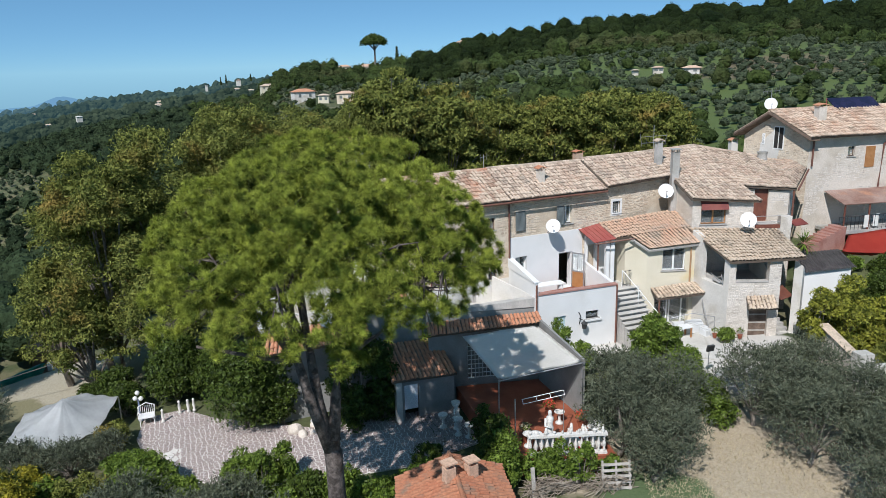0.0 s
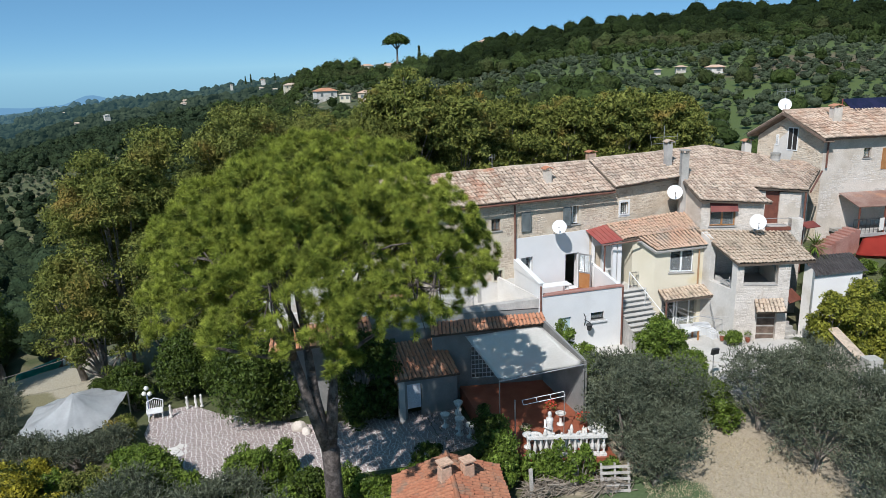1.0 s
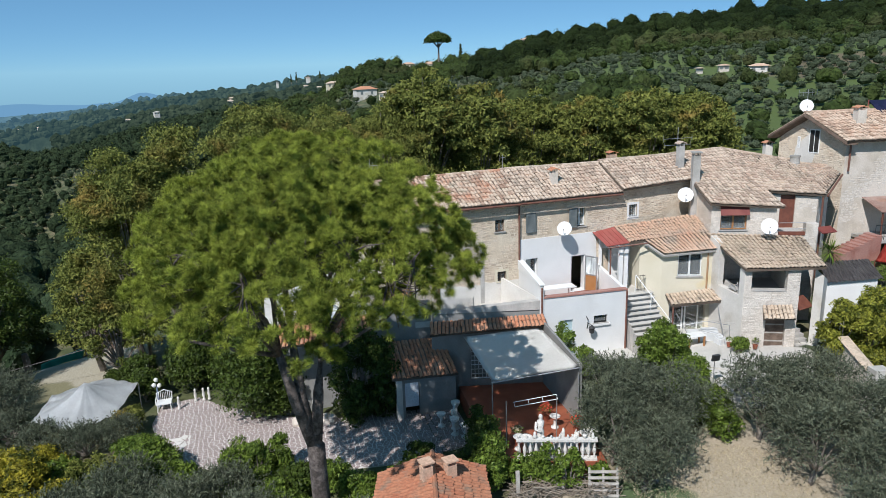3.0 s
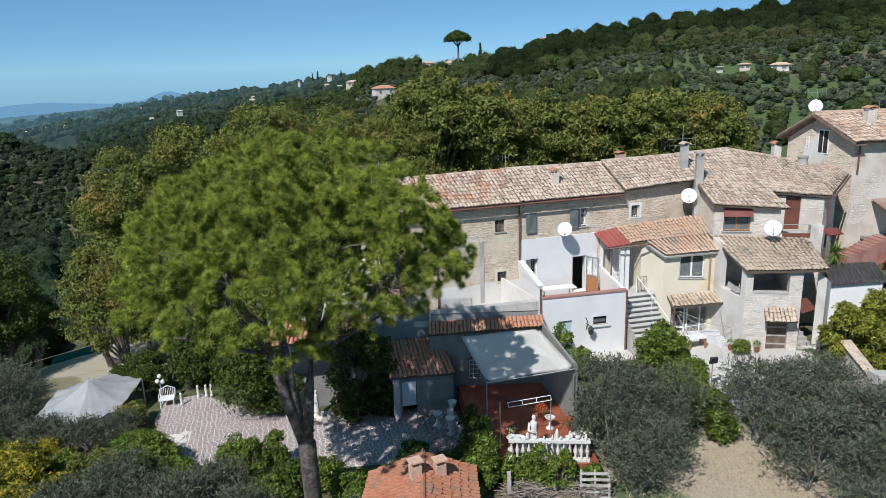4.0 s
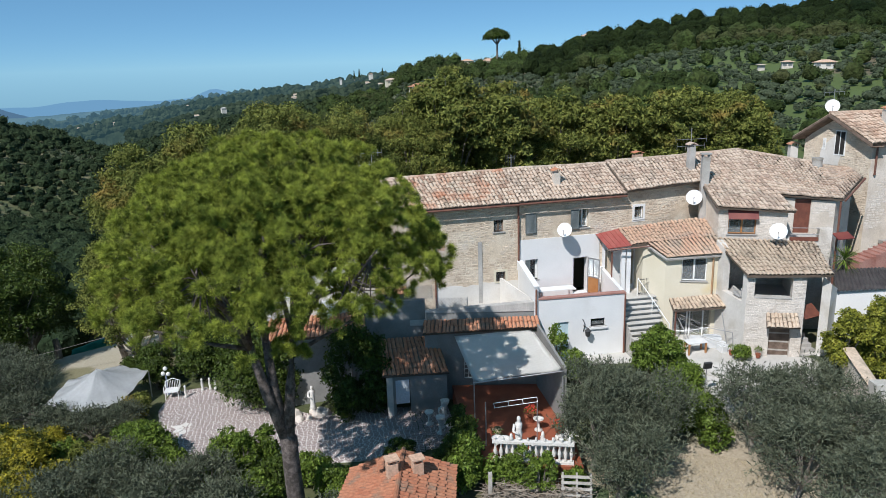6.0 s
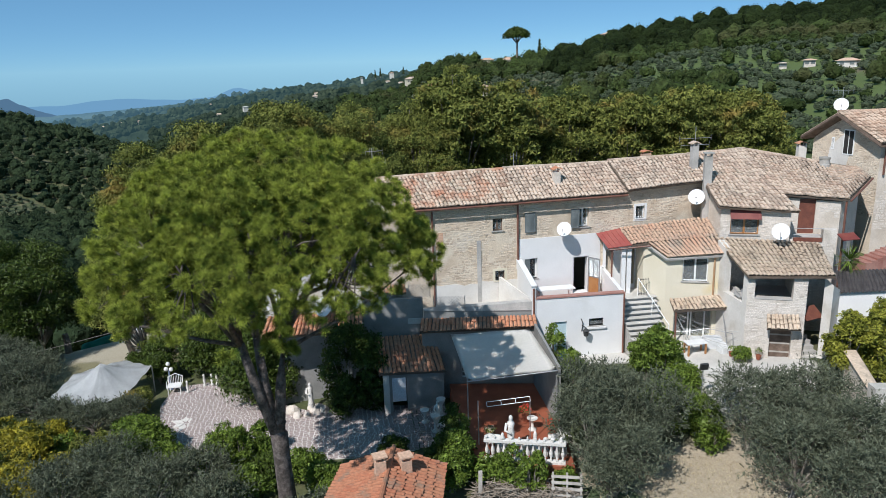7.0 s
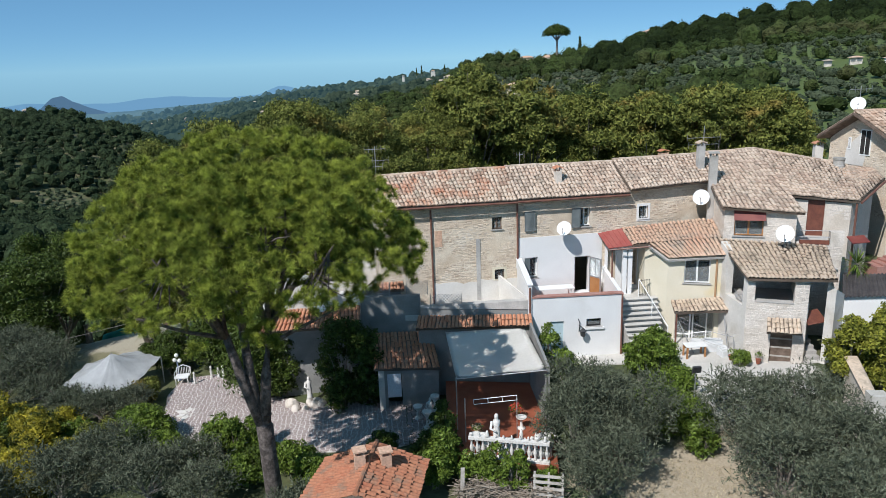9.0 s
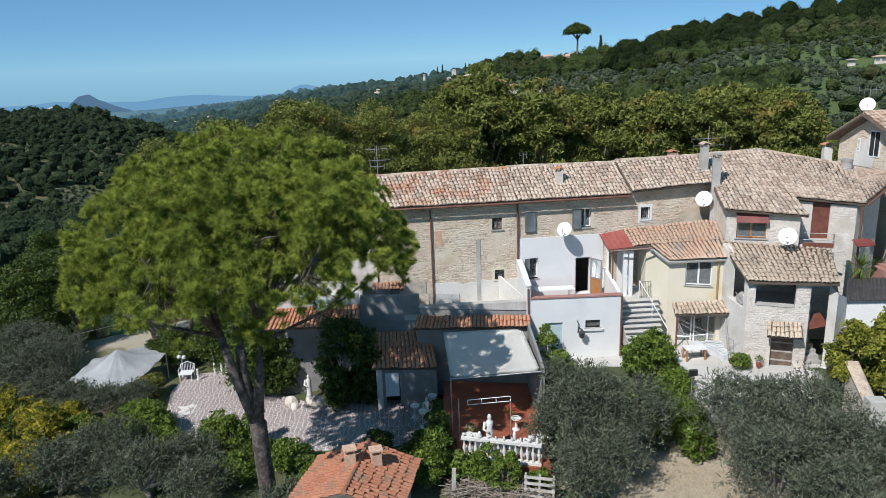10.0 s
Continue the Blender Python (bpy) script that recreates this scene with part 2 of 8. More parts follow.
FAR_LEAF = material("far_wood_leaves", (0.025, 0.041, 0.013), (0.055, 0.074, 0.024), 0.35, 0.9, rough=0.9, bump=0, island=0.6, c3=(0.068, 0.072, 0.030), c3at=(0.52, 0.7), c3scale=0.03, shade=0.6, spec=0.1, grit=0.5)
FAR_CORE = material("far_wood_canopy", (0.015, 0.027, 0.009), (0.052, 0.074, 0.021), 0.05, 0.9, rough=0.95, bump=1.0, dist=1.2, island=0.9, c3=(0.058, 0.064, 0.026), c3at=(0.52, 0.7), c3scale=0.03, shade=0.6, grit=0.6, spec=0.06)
# valley woods: base greens pulled towards blue to stand for distance haze
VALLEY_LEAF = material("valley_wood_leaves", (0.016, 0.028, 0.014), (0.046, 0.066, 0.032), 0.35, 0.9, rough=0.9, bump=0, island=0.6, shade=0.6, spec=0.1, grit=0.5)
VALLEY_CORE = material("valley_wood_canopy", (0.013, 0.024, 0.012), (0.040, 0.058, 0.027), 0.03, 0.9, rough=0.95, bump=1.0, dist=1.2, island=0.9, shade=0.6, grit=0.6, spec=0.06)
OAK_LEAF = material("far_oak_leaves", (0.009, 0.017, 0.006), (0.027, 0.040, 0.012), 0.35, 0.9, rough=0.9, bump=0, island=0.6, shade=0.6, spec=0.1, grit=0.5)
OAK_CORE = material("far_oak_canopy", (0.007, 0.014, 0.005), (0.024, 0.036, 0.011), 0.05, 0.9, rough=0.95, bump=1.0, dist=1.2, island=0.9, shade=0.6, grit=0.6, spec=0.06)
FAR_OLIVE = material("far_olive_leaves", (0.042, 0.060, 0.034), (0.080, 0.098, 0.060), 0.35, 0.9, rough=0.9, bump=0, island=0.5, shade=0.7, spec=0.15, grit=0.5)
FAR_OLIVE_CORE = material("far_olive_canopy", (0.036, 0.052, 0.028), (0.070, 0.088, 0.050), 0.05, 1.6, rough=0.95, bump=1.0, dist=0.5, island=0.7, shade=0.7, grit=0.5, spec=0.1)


def glass_material():
    m = bpy.data.materials.new("window_glass")
    m.use_nodes = True
    b = m.node_tree.nodes["Principled BSDF"]
    b.inputs["Base Color"].default_value = (0.75, 0.8, 0.82, 1)
    b.inputs["Roughness"].default_value, b.inputs["Transmission Weight"].default_value, b.inputs["IOR"].default_value = 0.03, 0.9, 1.45
    return m


GLASS = glass_material()


# ---- builders ----
ORIGIN = {}


def thing(name, at, label, category, group="", kind=""):
    ob = new(name)
    ob.empty_display_size = 0.2
    ob.location = at
    ORIGIN[ob.name] = Vector(at)
    return tagged(ob, label, category, group, kind)


def part(name, bm, mat, parent=None, label="", smooth=False):
    """Links a bmesh, given in world places, as one mesh object under a thing or part."""
    me = bpy.data.meshes.new(name)
    off = ORIGIN[parent.name] if parent else Vector((0, 0, 0))
    bmesh.ops.recalc_face_normals(bm, faces=bm.faces)
    bm.to_mesh(me)
    bm.free()
    me.transform(Matrix.Translation(-off))
    if smooth:
        me.polygons.foreach_set("use_smooth", [True] * len(me.polygons))
    me.materials.append(mat)
    ob = new(name, me)
    ob.parent = parent
    ORIGIN[ob.name] = off
    if label:
        ob["label"] = label
    return ob


def quads_mesh(name, v, mat, parent=None, label=""):
    """One mesh from an array (n, corners, 3) of faces, in world places."""
    v = np.asarray(v, dtype=np.float32)
    c = v.shape[1]
    if parent:
        v = v - np.array(ORIGIN[parent.name], dtype=np.float32)
    k = len(v)
    me = bpy.data.meshes.new(name)
    me.vertices.add(c * k)
    me.vertices.foreach_set("co", v.ravel())
    me.loops.add(c * k)
    me.loops.foreach_set("vertex_index", np.arange(c * k, dtype=np.int32))
    me.polygons.add(k)
    me.polygons.foreach_set("loop_start", np.arange(0, c * k, c, dtype=np.int32))
    me.update(calc_edges=True)
    me.materials.append(mat)
    ob = new(name, me)
    ob.parent = parent
    ORIGIN[ob.name] = ORIGIN[parent.name] if parent else Vector((0, 0, 0))
    if label:
        ob["label"] = label
    return ob


def hexa(bm, low, high):
    """A solid between two quads of four points each."""
    a = [bm.verts.new(p) for p in low]
    b = [bm.verts.new(p) for p in high]
    n = len(a)
    bm.faces.new(a[::-1])
    bm.faces.new(b)
    for i in range(n):
        bm.faces.new((a[i], a[(i + 1) % n], b[(i + 1) % n], b[i]))


def box(bm, x0, x1, y0, y1, z0, z1):
    hexa(bm, [(x0, y0, z0), (x1, y0, z0), (x1, y1, z0), (x0, y1, z0)], [(x0, y0, z1), (x1, y0, z1), (x1, y1, z1), (x0, y1, z1)])


def prism(bm, plan, z0, z1):
    zs = z1 if isinstance(z1, (list, tuple)) else [z1] * len(plan)
    hexa(bm, [(x, y, z0) for x, y in plan], [(x, y, h) for (x, y), h in zip(plan, zs)])


def slab(bm, quad, thick):
    """A slab whose upper face is the quad."""
    q = [Vector(p) for p in quad]
    n = (q[1] - q[0]).cross(q[3] - q[0]).normalized()
    if n.z < 0:
        n = -n
    hexa(bm, [p - n * thick for p in q], q)


def tube(bm, pts, radii, sides=8):
    """A round bar through the points, with a radius at each."""
    pts = [Vector(p) for p in pts]
    if isinstance(radii, (int, float)):
        radii = [radii] * len(pts)
    rings = []
    for i, p in enumerate(pts):
        d = (pts[min(i + 1, len(pts) - 1)] - pts[max(i - 1, 0)]).normalized()
        u = d.orthogonal().normalized() if abs(d.z) > 0.99 else d.cross(Vector((0, 0, 1))).normalized()
        w = d.cross(u)
        rings.append([bm.verts.new(p + radii[i] * (math.cos(a) * u + math.sin(a) * w)) for a in (2 * math.pi * k / sides for k in range(sides))])
    for r0, r1 in zip(rings, rings[1:]):
        for k in range(sides):
            bm.faces.new((r0[k], r0[(k + 1) % sides], r1[(k + 1) % sides], r1[k]))
    bm.faces.new(rings[0][::-1])
    bm.faces.new(rings[-1])


def lathe(bm, at, profile, sides=12):
    """A turned body: (radius, height) pairs about a standing axis."""
    x, y, z = at
    rings = [[bm.verts.new((x + r * math.cos(2 * math.pi * k / sides), y + r * math.sin(2 * math.pi * k / sides), z + h)) for k in range(sides)] for r, h in profile]
    for r0, r1 in zip(rings, rings[1:]):
        for k in range(sides):
            bm.faces.new((r0[k], r0[(k + 1) % sides], r1[(k + 1) % sides], r1[k]))
    bm.faces.new(rings[0][::-1])
    bm.faces.new(rings[-1])


class Side:
    """A wall's own axes: u along it from p0 to p1, n into the wall, z up."""

    def __init__(self, p0, p1):
        self.p0, self.d = Vector(p0), (Vector(p1) - Vector(p0)).normalized()
        self.n, self.length = Vector((-self.d.y, self.d.x)), (Vector(p1) - Vector(p0)).length

    def at(self, u, n, z):
        p = self.p0 + u * self.d + n * self.n
        return (p.x, p.y, z)

    def box(self, bm, u0, u1, n0, n1, z0, z1, z1b=None):
        zb = z1 if z1b is None else z1b
        hexa(bm, [self.at(u0, n0, z0), self.at(u1, n0, z0), self.at(u1, n1, z0), self.at(u0, n1, z0)], [self.at(u0, n0, z1), self.at(u1, n0, zb), self.at(u1, n1, zb), self.at(u0, n1, z1)])


def rubble(parent, side, u0, u1, z0, roof, n0, holes, mat, bare, pieces):
    """Rough stones bedded proud of a wall's face in uneven courses, left out where render still covers them."""
    rng = random.Random(int(1000 * (u1 - u0)) + int(100 * side.p0.x))
    verts, faces = [], []
    z = max(z0, -1.0)
    while z < max(roof(u0), roof((u0 + u1) / 2), roof(u1)) - 0.05:
        h = rng.uniform(0.075, 0.15) * (1.0 if mat is RUBBLE else 1.3)
        u = u0 + rng.uniform(0.0, 0.15)
        while u < u1 - 0.12:
            w = rng.uniform(0.09, 0.30) * (1.0 if mat is RUBBLE else 1.25)
            a, b = u, min(u + w, u1 - 0.01)
            u += w + rng.uniform(0.015, 0.04)
            mid = Vector(side.at((a + b) / 2, n0, z + h / 2))
            gap = noise.noise(mid * 0.55) + 0.4 * noise.noise(mid * 2.1)
            if z + h > min(roof(a), roof(b)) or gap > 0.55 - bare * 1.2 or rng.uniform(0, 1) < 0.06:
                continue
            if any(a < q[1] + 0.06 and b > q[0] - 0.06 and z < q[3] + 0.06 and z + h > q[2] - 0.08 for q in holes):
                continue
            def corner(p, q, out):
                return Vector(side.at(p, n0 + 0.01 - out, q))
            j = lambda k: rng.uniform(-k, k)
            sag = 0.11 * noise.noise((a * 0.7, z * 0.8, side.p0.x)) + j(0.022)
            low, high = z + sag + 0.008 + j(0.012), z + sag + h - 0.008 + j(0.02)
            back = [corner(a + j(0.015), low, 0), corner(b + j(0.015), low + j(0.02), 0), corner(b + j(0.015), high, 0), corner(a + j(0.015), high + j(0.02), 0)]
            e = 0.016
            face = [corner(a + e * rng.uniform(0.6, 1.8), low + e, rng.uniform(0.012, 0.032 if mat is RUBBLE else 0.024)), corner(b - e * rng.uniform(0.6, 1.8), low + e, rng.uniform(0.012, 0.032 if mat is RUBBLE else 0.024)), corner(b - e * rng.uniform(0.6, 1.8), high - e, rng.uniform(0.012, 0.032 if mat is RUBBLE else 0.024)), corner(a + e * rng.uniform(0.6, 1.8), high - e, rng.uniform(0.012, 0.032 if mat is RUBBLE else 0.024))]
            quads = [(4, 5, 6, 7), (0, 1, 5, 4), (1, 2, 6, 5), (2, 3, 7, 6), (3, 0, 4, 7)]
            if pieces:
                me = bpy.data.meshes.new("stone")
                me.from_pydata([p - mid for p in back + face], [], quads)
                me.materials.append(mat)
                ob = new("stone", me)
                ob.parent, ob.location = parent, mid - ORIGIN[parent.name]
            else:
                k = len(verts)
                verts += [p - ORIGIN[parent.name] for p in back + face]
                faces += [tuple(k + v for v in q) for q in quads]
        z += h
    if faces:
        me = bpy.data.meshes.new("stones")
        me.from_pydata(verts, [], faces)
        me.materials.append(mat)
        ob = tagged(new("stones", me), kind="stuff")
        ob.parent = parent
        ORIGIN[ob.name] = ORIGIN[parent.name]


def wall(parent, name, mat, side, z0, z1, thick=0.4, holes=(), u0=0.0, u1=None, n0=0.0, z1b=None, label="", pieces=False):
    """A wall with its thickness and openings (u0, u1, z0, z1) right through it."""
    u1 = side.length if u1 is None else u1
    zb = z1 if z1b is None else z1b
    us = sorted({u0, u1, *[h[0] for h in holes], *[h[1] for h in holes]})
    zs = sorted({z0, min(z1, zb) if z1b is not None else z1, *[h[2] for h in holes], *[h[3] for h in holes]})
    top = zs[-1]
    def zat(u, z):
        return z if z < top - 1e-6 else z1 + (zb - z1) * (u - u0) / (u1 - u0)
    solid = {}
    for i in range(len(us) - 1):
        for j in range(len(zs) - 1):
            cu, cz = (us[i] + us[i + 1]) / 2, (zs[j] + zs[j + 1]) / 2
            solid[i, j] = not any(h[0] < cu < h[1] and h[2] < cz < h[3] for h in holes)
    bm = bmesh.new()
    def face(*p):
        bm.faces.new([bm.verts.new(side.at(*q)) for q in p])
    n1 = n0 + thick
    for (i, j), s in solid.items():
        if not s:
            continue
        a, b, c, d = us[i], us[i + 1], zs[j], zs[j + 1]
        pa, pb, da, db = zat(a, c), zat(b, c), zat(a, d), zat(b, d)
        face((a, n0, pa), (b, n0, pb), (b, n0, db), (a, n0, da))
        face((a, n1, pa), (a, n1, da), (b, n1, db), (b, n1, pb))
        if not solid.get((i - 1, j)):
            face((a, n0, pa), (a, n0, da), (a, n1, da), (a, n1, pa))
        if not solid.get((i + 1, j)):
            face((b, n0, pb), (b, n1, pb), (b, n1, db), (b, n0, db))
        if not solid.get((i, j - 1)):
            face((a, n0, pa), (a, n1, pa), (b, n1, pb), (b, n0, pb))
        if not solid.get((i, j + 1)):
            face((a, n0, da), (b, n0, db), (b, n1, db), (a, n1, da))
    bmesh.ops.remove_doubles(bm, verts=bm.verts, dist=0.001)
    ob = part(name, bm, mat, parent, label)
    if mat in (STONE, STONE_PALE, STONE_RENDER):
        rubble(ob, side, u0, u1, z0, lambda u: zat(u, top), n0, holes, RUBBLE if mat is STONE else RUBBLE_PALE, {STONE: 0.16, STONE_PALE: 0.3, STONE_RENDER: 0.5}[mat], pieces)
    return ob


def window(parent, side, u0, u1, z0, z1, mat=None, leaves=2, recess=0.14, sill=True, surround=None, bars=0):
    """A framed window in an opening: frame, panes, sill and, where given, a proud surround."""
    mat = mat or WHITE_PAINT
    w = 0.055
    bm = bmesh.new()
    for a, b, c, d in ((u0, u0 + w, z0, z1), (u1 - w, u1, z0, z1), (u0 + w, u1 - w, z0, z0 + w), (u0 + w, u1 - w, z1 - w, z1)):
        side.box(bm, a, b, recess, recess + 0.06, c, d)
    for k in range(1, leaves):
        m = u0 + (u1 - u0) * k / leaves
        side.box(bm, m - w * 0.8, m + w * 0.8, recess - 0.01, recess + 0.06, z0 + w, z1 - w)
    win = part("window", bm, mat, parent)
    step = (u1 - u0) / leaves
    for k in range(leaves):
        bm = bmesh.new()
        side.box(bm, u0 + k * step + w, u0 + (k + 1) * step - w, recess + 0.02, recess + 0.03, z0 + w, z1 - w)
        part("pane", bm, GLASS, win).visible_shadow = False
    # near-black sheet added behind the glass in place of an unlit room
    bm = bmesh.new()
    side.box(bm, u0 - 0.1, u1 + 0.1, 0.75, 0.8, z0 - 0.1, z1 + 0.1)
    part("curtain", bm, DARK, win, "dark sheet standing in for an unlit room")
    if sill:
        bm = bmesh.new()
        side.box(bm, u0 - 0.08, u1 + 0.08, -0.07, recess, z0 - 0.06, z0)
        part("sill", bm, CEMENT if surround is None else surround, win)
    if surround:
        for a, b, c, d in ((u0 - 0.13, u0, z0, z1 + 0.13), (u1, u1 + 0.13, z0, z1 + 0.13), (u0, u1, z1, z1 + 0.13), (u0 - 0.13, u1 + 0.13, z0 - 0.17, z0 - 0.06)):
            bm = bmesh.new()
            side.box(bm, a, b, -0.025, 0.05, c, d)
            part("surround", bm, surround, win)
    for k in range(bars):
        bm = bmesh.new()
        u = u0 + (u1 - u0) * (k + 1) / (bars + 1)
        tube(bm, [side.at(u, 0.05, z0), side.at(u, 0.05, z1)], 0.012, 6)
        part("bar", bm, IRON, win)
    return win


def shutter(parent, side, u0, u1, z0, z1, n=-0.05, mat=None):
    """A louvred leaf standing off the wall."""
    bm = bmesh.new()
    w = 0.06
    for a, b, c, d in ((u0, u0 + w, z0, z1), (u1 - w, u1, z0, z1), (u0 + w, u1 - w, z0, z0 + w), (u0 + w, u1 - w, z1 - w, z1)):
        side.box(bm, a, b, n - 0.04, n, c, d)
    leaf = part("shutter", bm, mat or SHUTTER, parent)
    z = z0 + w
    while z < z1 - w - 0.03:
        bm = bmesh.new()
        hexa(bm, [side.at(u0 + w, n - 0.04, z), side.at(u1 - w, n - 0.04, z), side.at(u1 - w, n - 0.03, z), side.at(u0 + w, n - 0.03, z)], [side.at(u0 + w, n - 0.01, z + 0.065), side.at(u1 - w, n - 0.01, z + 0.065), side.at(u1 - w, n, z + 0.065), side.at(u0 + w, n, z + 0.065)])
        part("slat", bm, mat or SHUTTER, leaf)
        z += 0.055
    return leaf


def tile_roof(parent, quad, mat, width=0.21, course=0.36, pieces=False, rng=None, name="roof", wave=0.03, label="", ridge=True):
    """Barrel tiles over a slab. quad: eave left, eave right, top right, top left. pieces: each tile an object."""
    rng = rng or random.Random(5)
    q = [Vector(p) for p in quad]
    n = (q[1] - q[0]).cross(q[3] - q[0]).normalized()
    bm = bmesh.new()
    slab(bm, [p - n * 0.005 for p in q], 0.12)
    roof = part(name, bm, TILE_BED, parent, label)
    cols = max(2, round(((q[1] - q[0]).length + (q[2] - q[3]).length) / 2 / width))
    rows = max(2, round(((q[3] - q[0]).length + (q[2] - q[1]).length) / 2 / course))
    def at(u, v):
        p = (q[0] * (1 - u) + q[1] * u) * (1 - v) + (q[3] * (1 - u) + q[2] * u) * v
        return p + n * wave * noise.noise(p * 0.9)
    arch = [(-0.5, 0.0), (-0.38, 0.55), (0.0, 0.85), (0.38, 0.55), (0.5, 0.0)]
    out = []
    for i in range(cols):
        slip = rng.uniform(-0.4, 0.4)
        for j in range(rows):
            u = (i + 0.5 + rng.uniform(-0.12, 0.12)) / cols
            v0, v1 = (j + (slip if j else -0.15) * 0.5 + rng.uniform(-0.06, 0.06)) / rows, (j + 1.12 + slip * 0.5) / rows
            if v0 < -0.06:
                v0 = -0.06
            v1 = min(v1, 1.0)
            p0, p1 = at(u, v0), at(u, v1)
            e = (at(min(1, u + 0.01), (v0 + v1) / 2) - at(max(0, u - 0.01), (v0 + v1) / 2)).normalized()
            e = (e + (p1 - p0).normalized() * rng.uniform(-0.09, 0.09)).normalized()
            w0, w1 = width * 0.92 * rng.uniform(0.94, 1.05), width * 0.74
            h0, h1 = 0.05 + rng.uniform(-0.012, 0.02), 0.012
            low = [p0 + e * a * w0 + n * (h0 + b * w0 * 0.5) for a, b in arch]
            high = [p1 + e * a * w1 + n * (h1 + b * w1 * 0.5) for a, b in arch]
            foot = [low[0] - n * 0.06, low[4] - n * 0.06]
            if pieces:
                ctr = (p0 + p1) / 2
                me = bpy.data.meshes.new("tile")
                vs = [x - ctr for x in low + high + foot]
                under = [x - n * 0.015 for x in vs[:10]]
                me.from_pydata(vs + under, [], [(0, 1, 6, 5), (1, 2, 7, 6), (2, 3, 8, 7), (3, 4, 9, 8), (0, 12, 13, 1), (1, 13, 14, 2), (2, 14, 15, 3), (3, 15, 16, 4), (0, 5, 17, 12), (4, 16, 21, 9), (12, 13, 18, 17), (13, 14, 19, 18), (14, 15, 20, 19), (15, 16, 21, 20)])
                me.materials.append(mat)
                t = new("tile", me)
                t.parent, t.location = roof, ctr - ORIGIN[roof.name]
            else:
                for a in range(4):
                    out.append((low[a], low[a + 1], high[a + 1], high[a]))
                out.append((low[0], low[1], low[2], low[3]))
                out.append((low[0], low[3], low[4], low[0]))
    if not pieces:
        tagged(merged_quads("tiles", [x for x in out], mat, roof), kind="stuff")
    if ridge:
        bm = bmesh.new()
        m = max(2, round((q[2] - q[3]).length / 0.4))
        for k in range(m):
            a, b = at(k / m, 1.0), at((k + 1.1) / m, 1.0)
            tube(bm, [a + Vector((0, 0, 0.03)), b + Vector((0, 0, 0.045))], [0.11, 0.09], 8)
        part("ridge_tiles", bm, mat, roof)
    return roof


def merged_quads(name, quads, mat, parent):
    """Quads welded where they touch, so that each tile is one island."""
    key, verts, faces = {}, [], []
    off = ORIGIN[parent.name]
    for f in quads:
        idx = []
        for p in f:
            k = (round(p[0], 4), round(p[1], 4), round(p[2], 4))
            if k not in key:
                key[k] = len(verts)
                verts.append((p[0] - off[0], p[1] - off[1], p[2] - off[2]))
            if key[k] not in idx:
                idx.append(key[k])
        if len(idx) > 2:
            faces.append(idx)
    me = bpy.data.meshes.new(name)
    me.from_pydata(verts, [], faces)
    me.materials.append(mat)
    ob = new(name, me)
    ob.parent = parent
    ORIGIN[ob.name] = off
    return ob


# ---- foliage ----
def leaf_quads(rng, pts, nrm, size, aspect=0.5, tilt=0.7, droop=0.0):
    """A bent leaf at each point, facing roughly along its normal."""
    k = len(pts)
    nn = nrm + rng.normal(0, tilt, (k, 3))
    nn /= np.linalg.norm(nn, axis=1)[:, None] + 1e-9
    r = rng.normal(0, 1, (k, 3))
    r[:, 2] -= droop
    a = np.cross(nn, r)
    a /= np.linalg.norm(a, axis=1)[:, None] + 1e-9
    b = np.cross(nn, a)
    s = size * rng.uniform(0.6, 1.35, (k, 1))
    return np.stack([pts - b * s + a * s * aspect, pts - b * s - a * s * aspect, pts + b * s - nn * s * 0.2], axis=1)


def blob_points(rng, blobs, per_area, inner=0.72):
    """Points in the outer shells of ellipsoid clumps (x, y, z, rx, ry, rz), with the way out of each."""
    pts, nrm = [], []
    for x, y, z, rx, ry, rz in blobs:
        k = max(8, int(per_area * 4.2 * ((rx * ry) ** 1.6 / 3 + (rx * rz) ** 1.6 / 3 + (ry * rz) ** 1.6 / 3) ** (1 / 1.6) * 3))
        d = rng.normal(0, 1, (k, 3))
        d /= np.linalg.norm(d, axis=1)[:, None]
        d[:, 2] = np.where(d[:, 2] < -0.3, -d[:, 2], d[:, 2])
        rad = rng.uniform(inner, 1.06, (k, 1)) * (1 + 0.12 * rng.normal(0, 1, (k, 1)))
        pts.append(d * rad * np.array([rx, ry, rz]) + np.array([x, y, z]))
        nrm.append(d)
    return np.concatenate(pts), np.concatenate(nrm)


def clumps(rng, centre, radii, count, size, flat=0.75, low=-0.55):
    """Small clumps spread over and inside an ellipsoid crown."""
    out = []
    for _ in range(count):
        d = rng.normal(0, 1, 3)
        d /= np.linalg.norm(d)
        if d[2] < low:
            d[2] = -d[2]
        f = rng.uniform(0.35, 1.0) ** 0.5
        s = size * rng.uniform(0.65, 1.3)
        c = np.array(centre) + d * (np.array(radii) - s * 0.6) * f
        out.append((*c, s, s, s * flat))
    return out


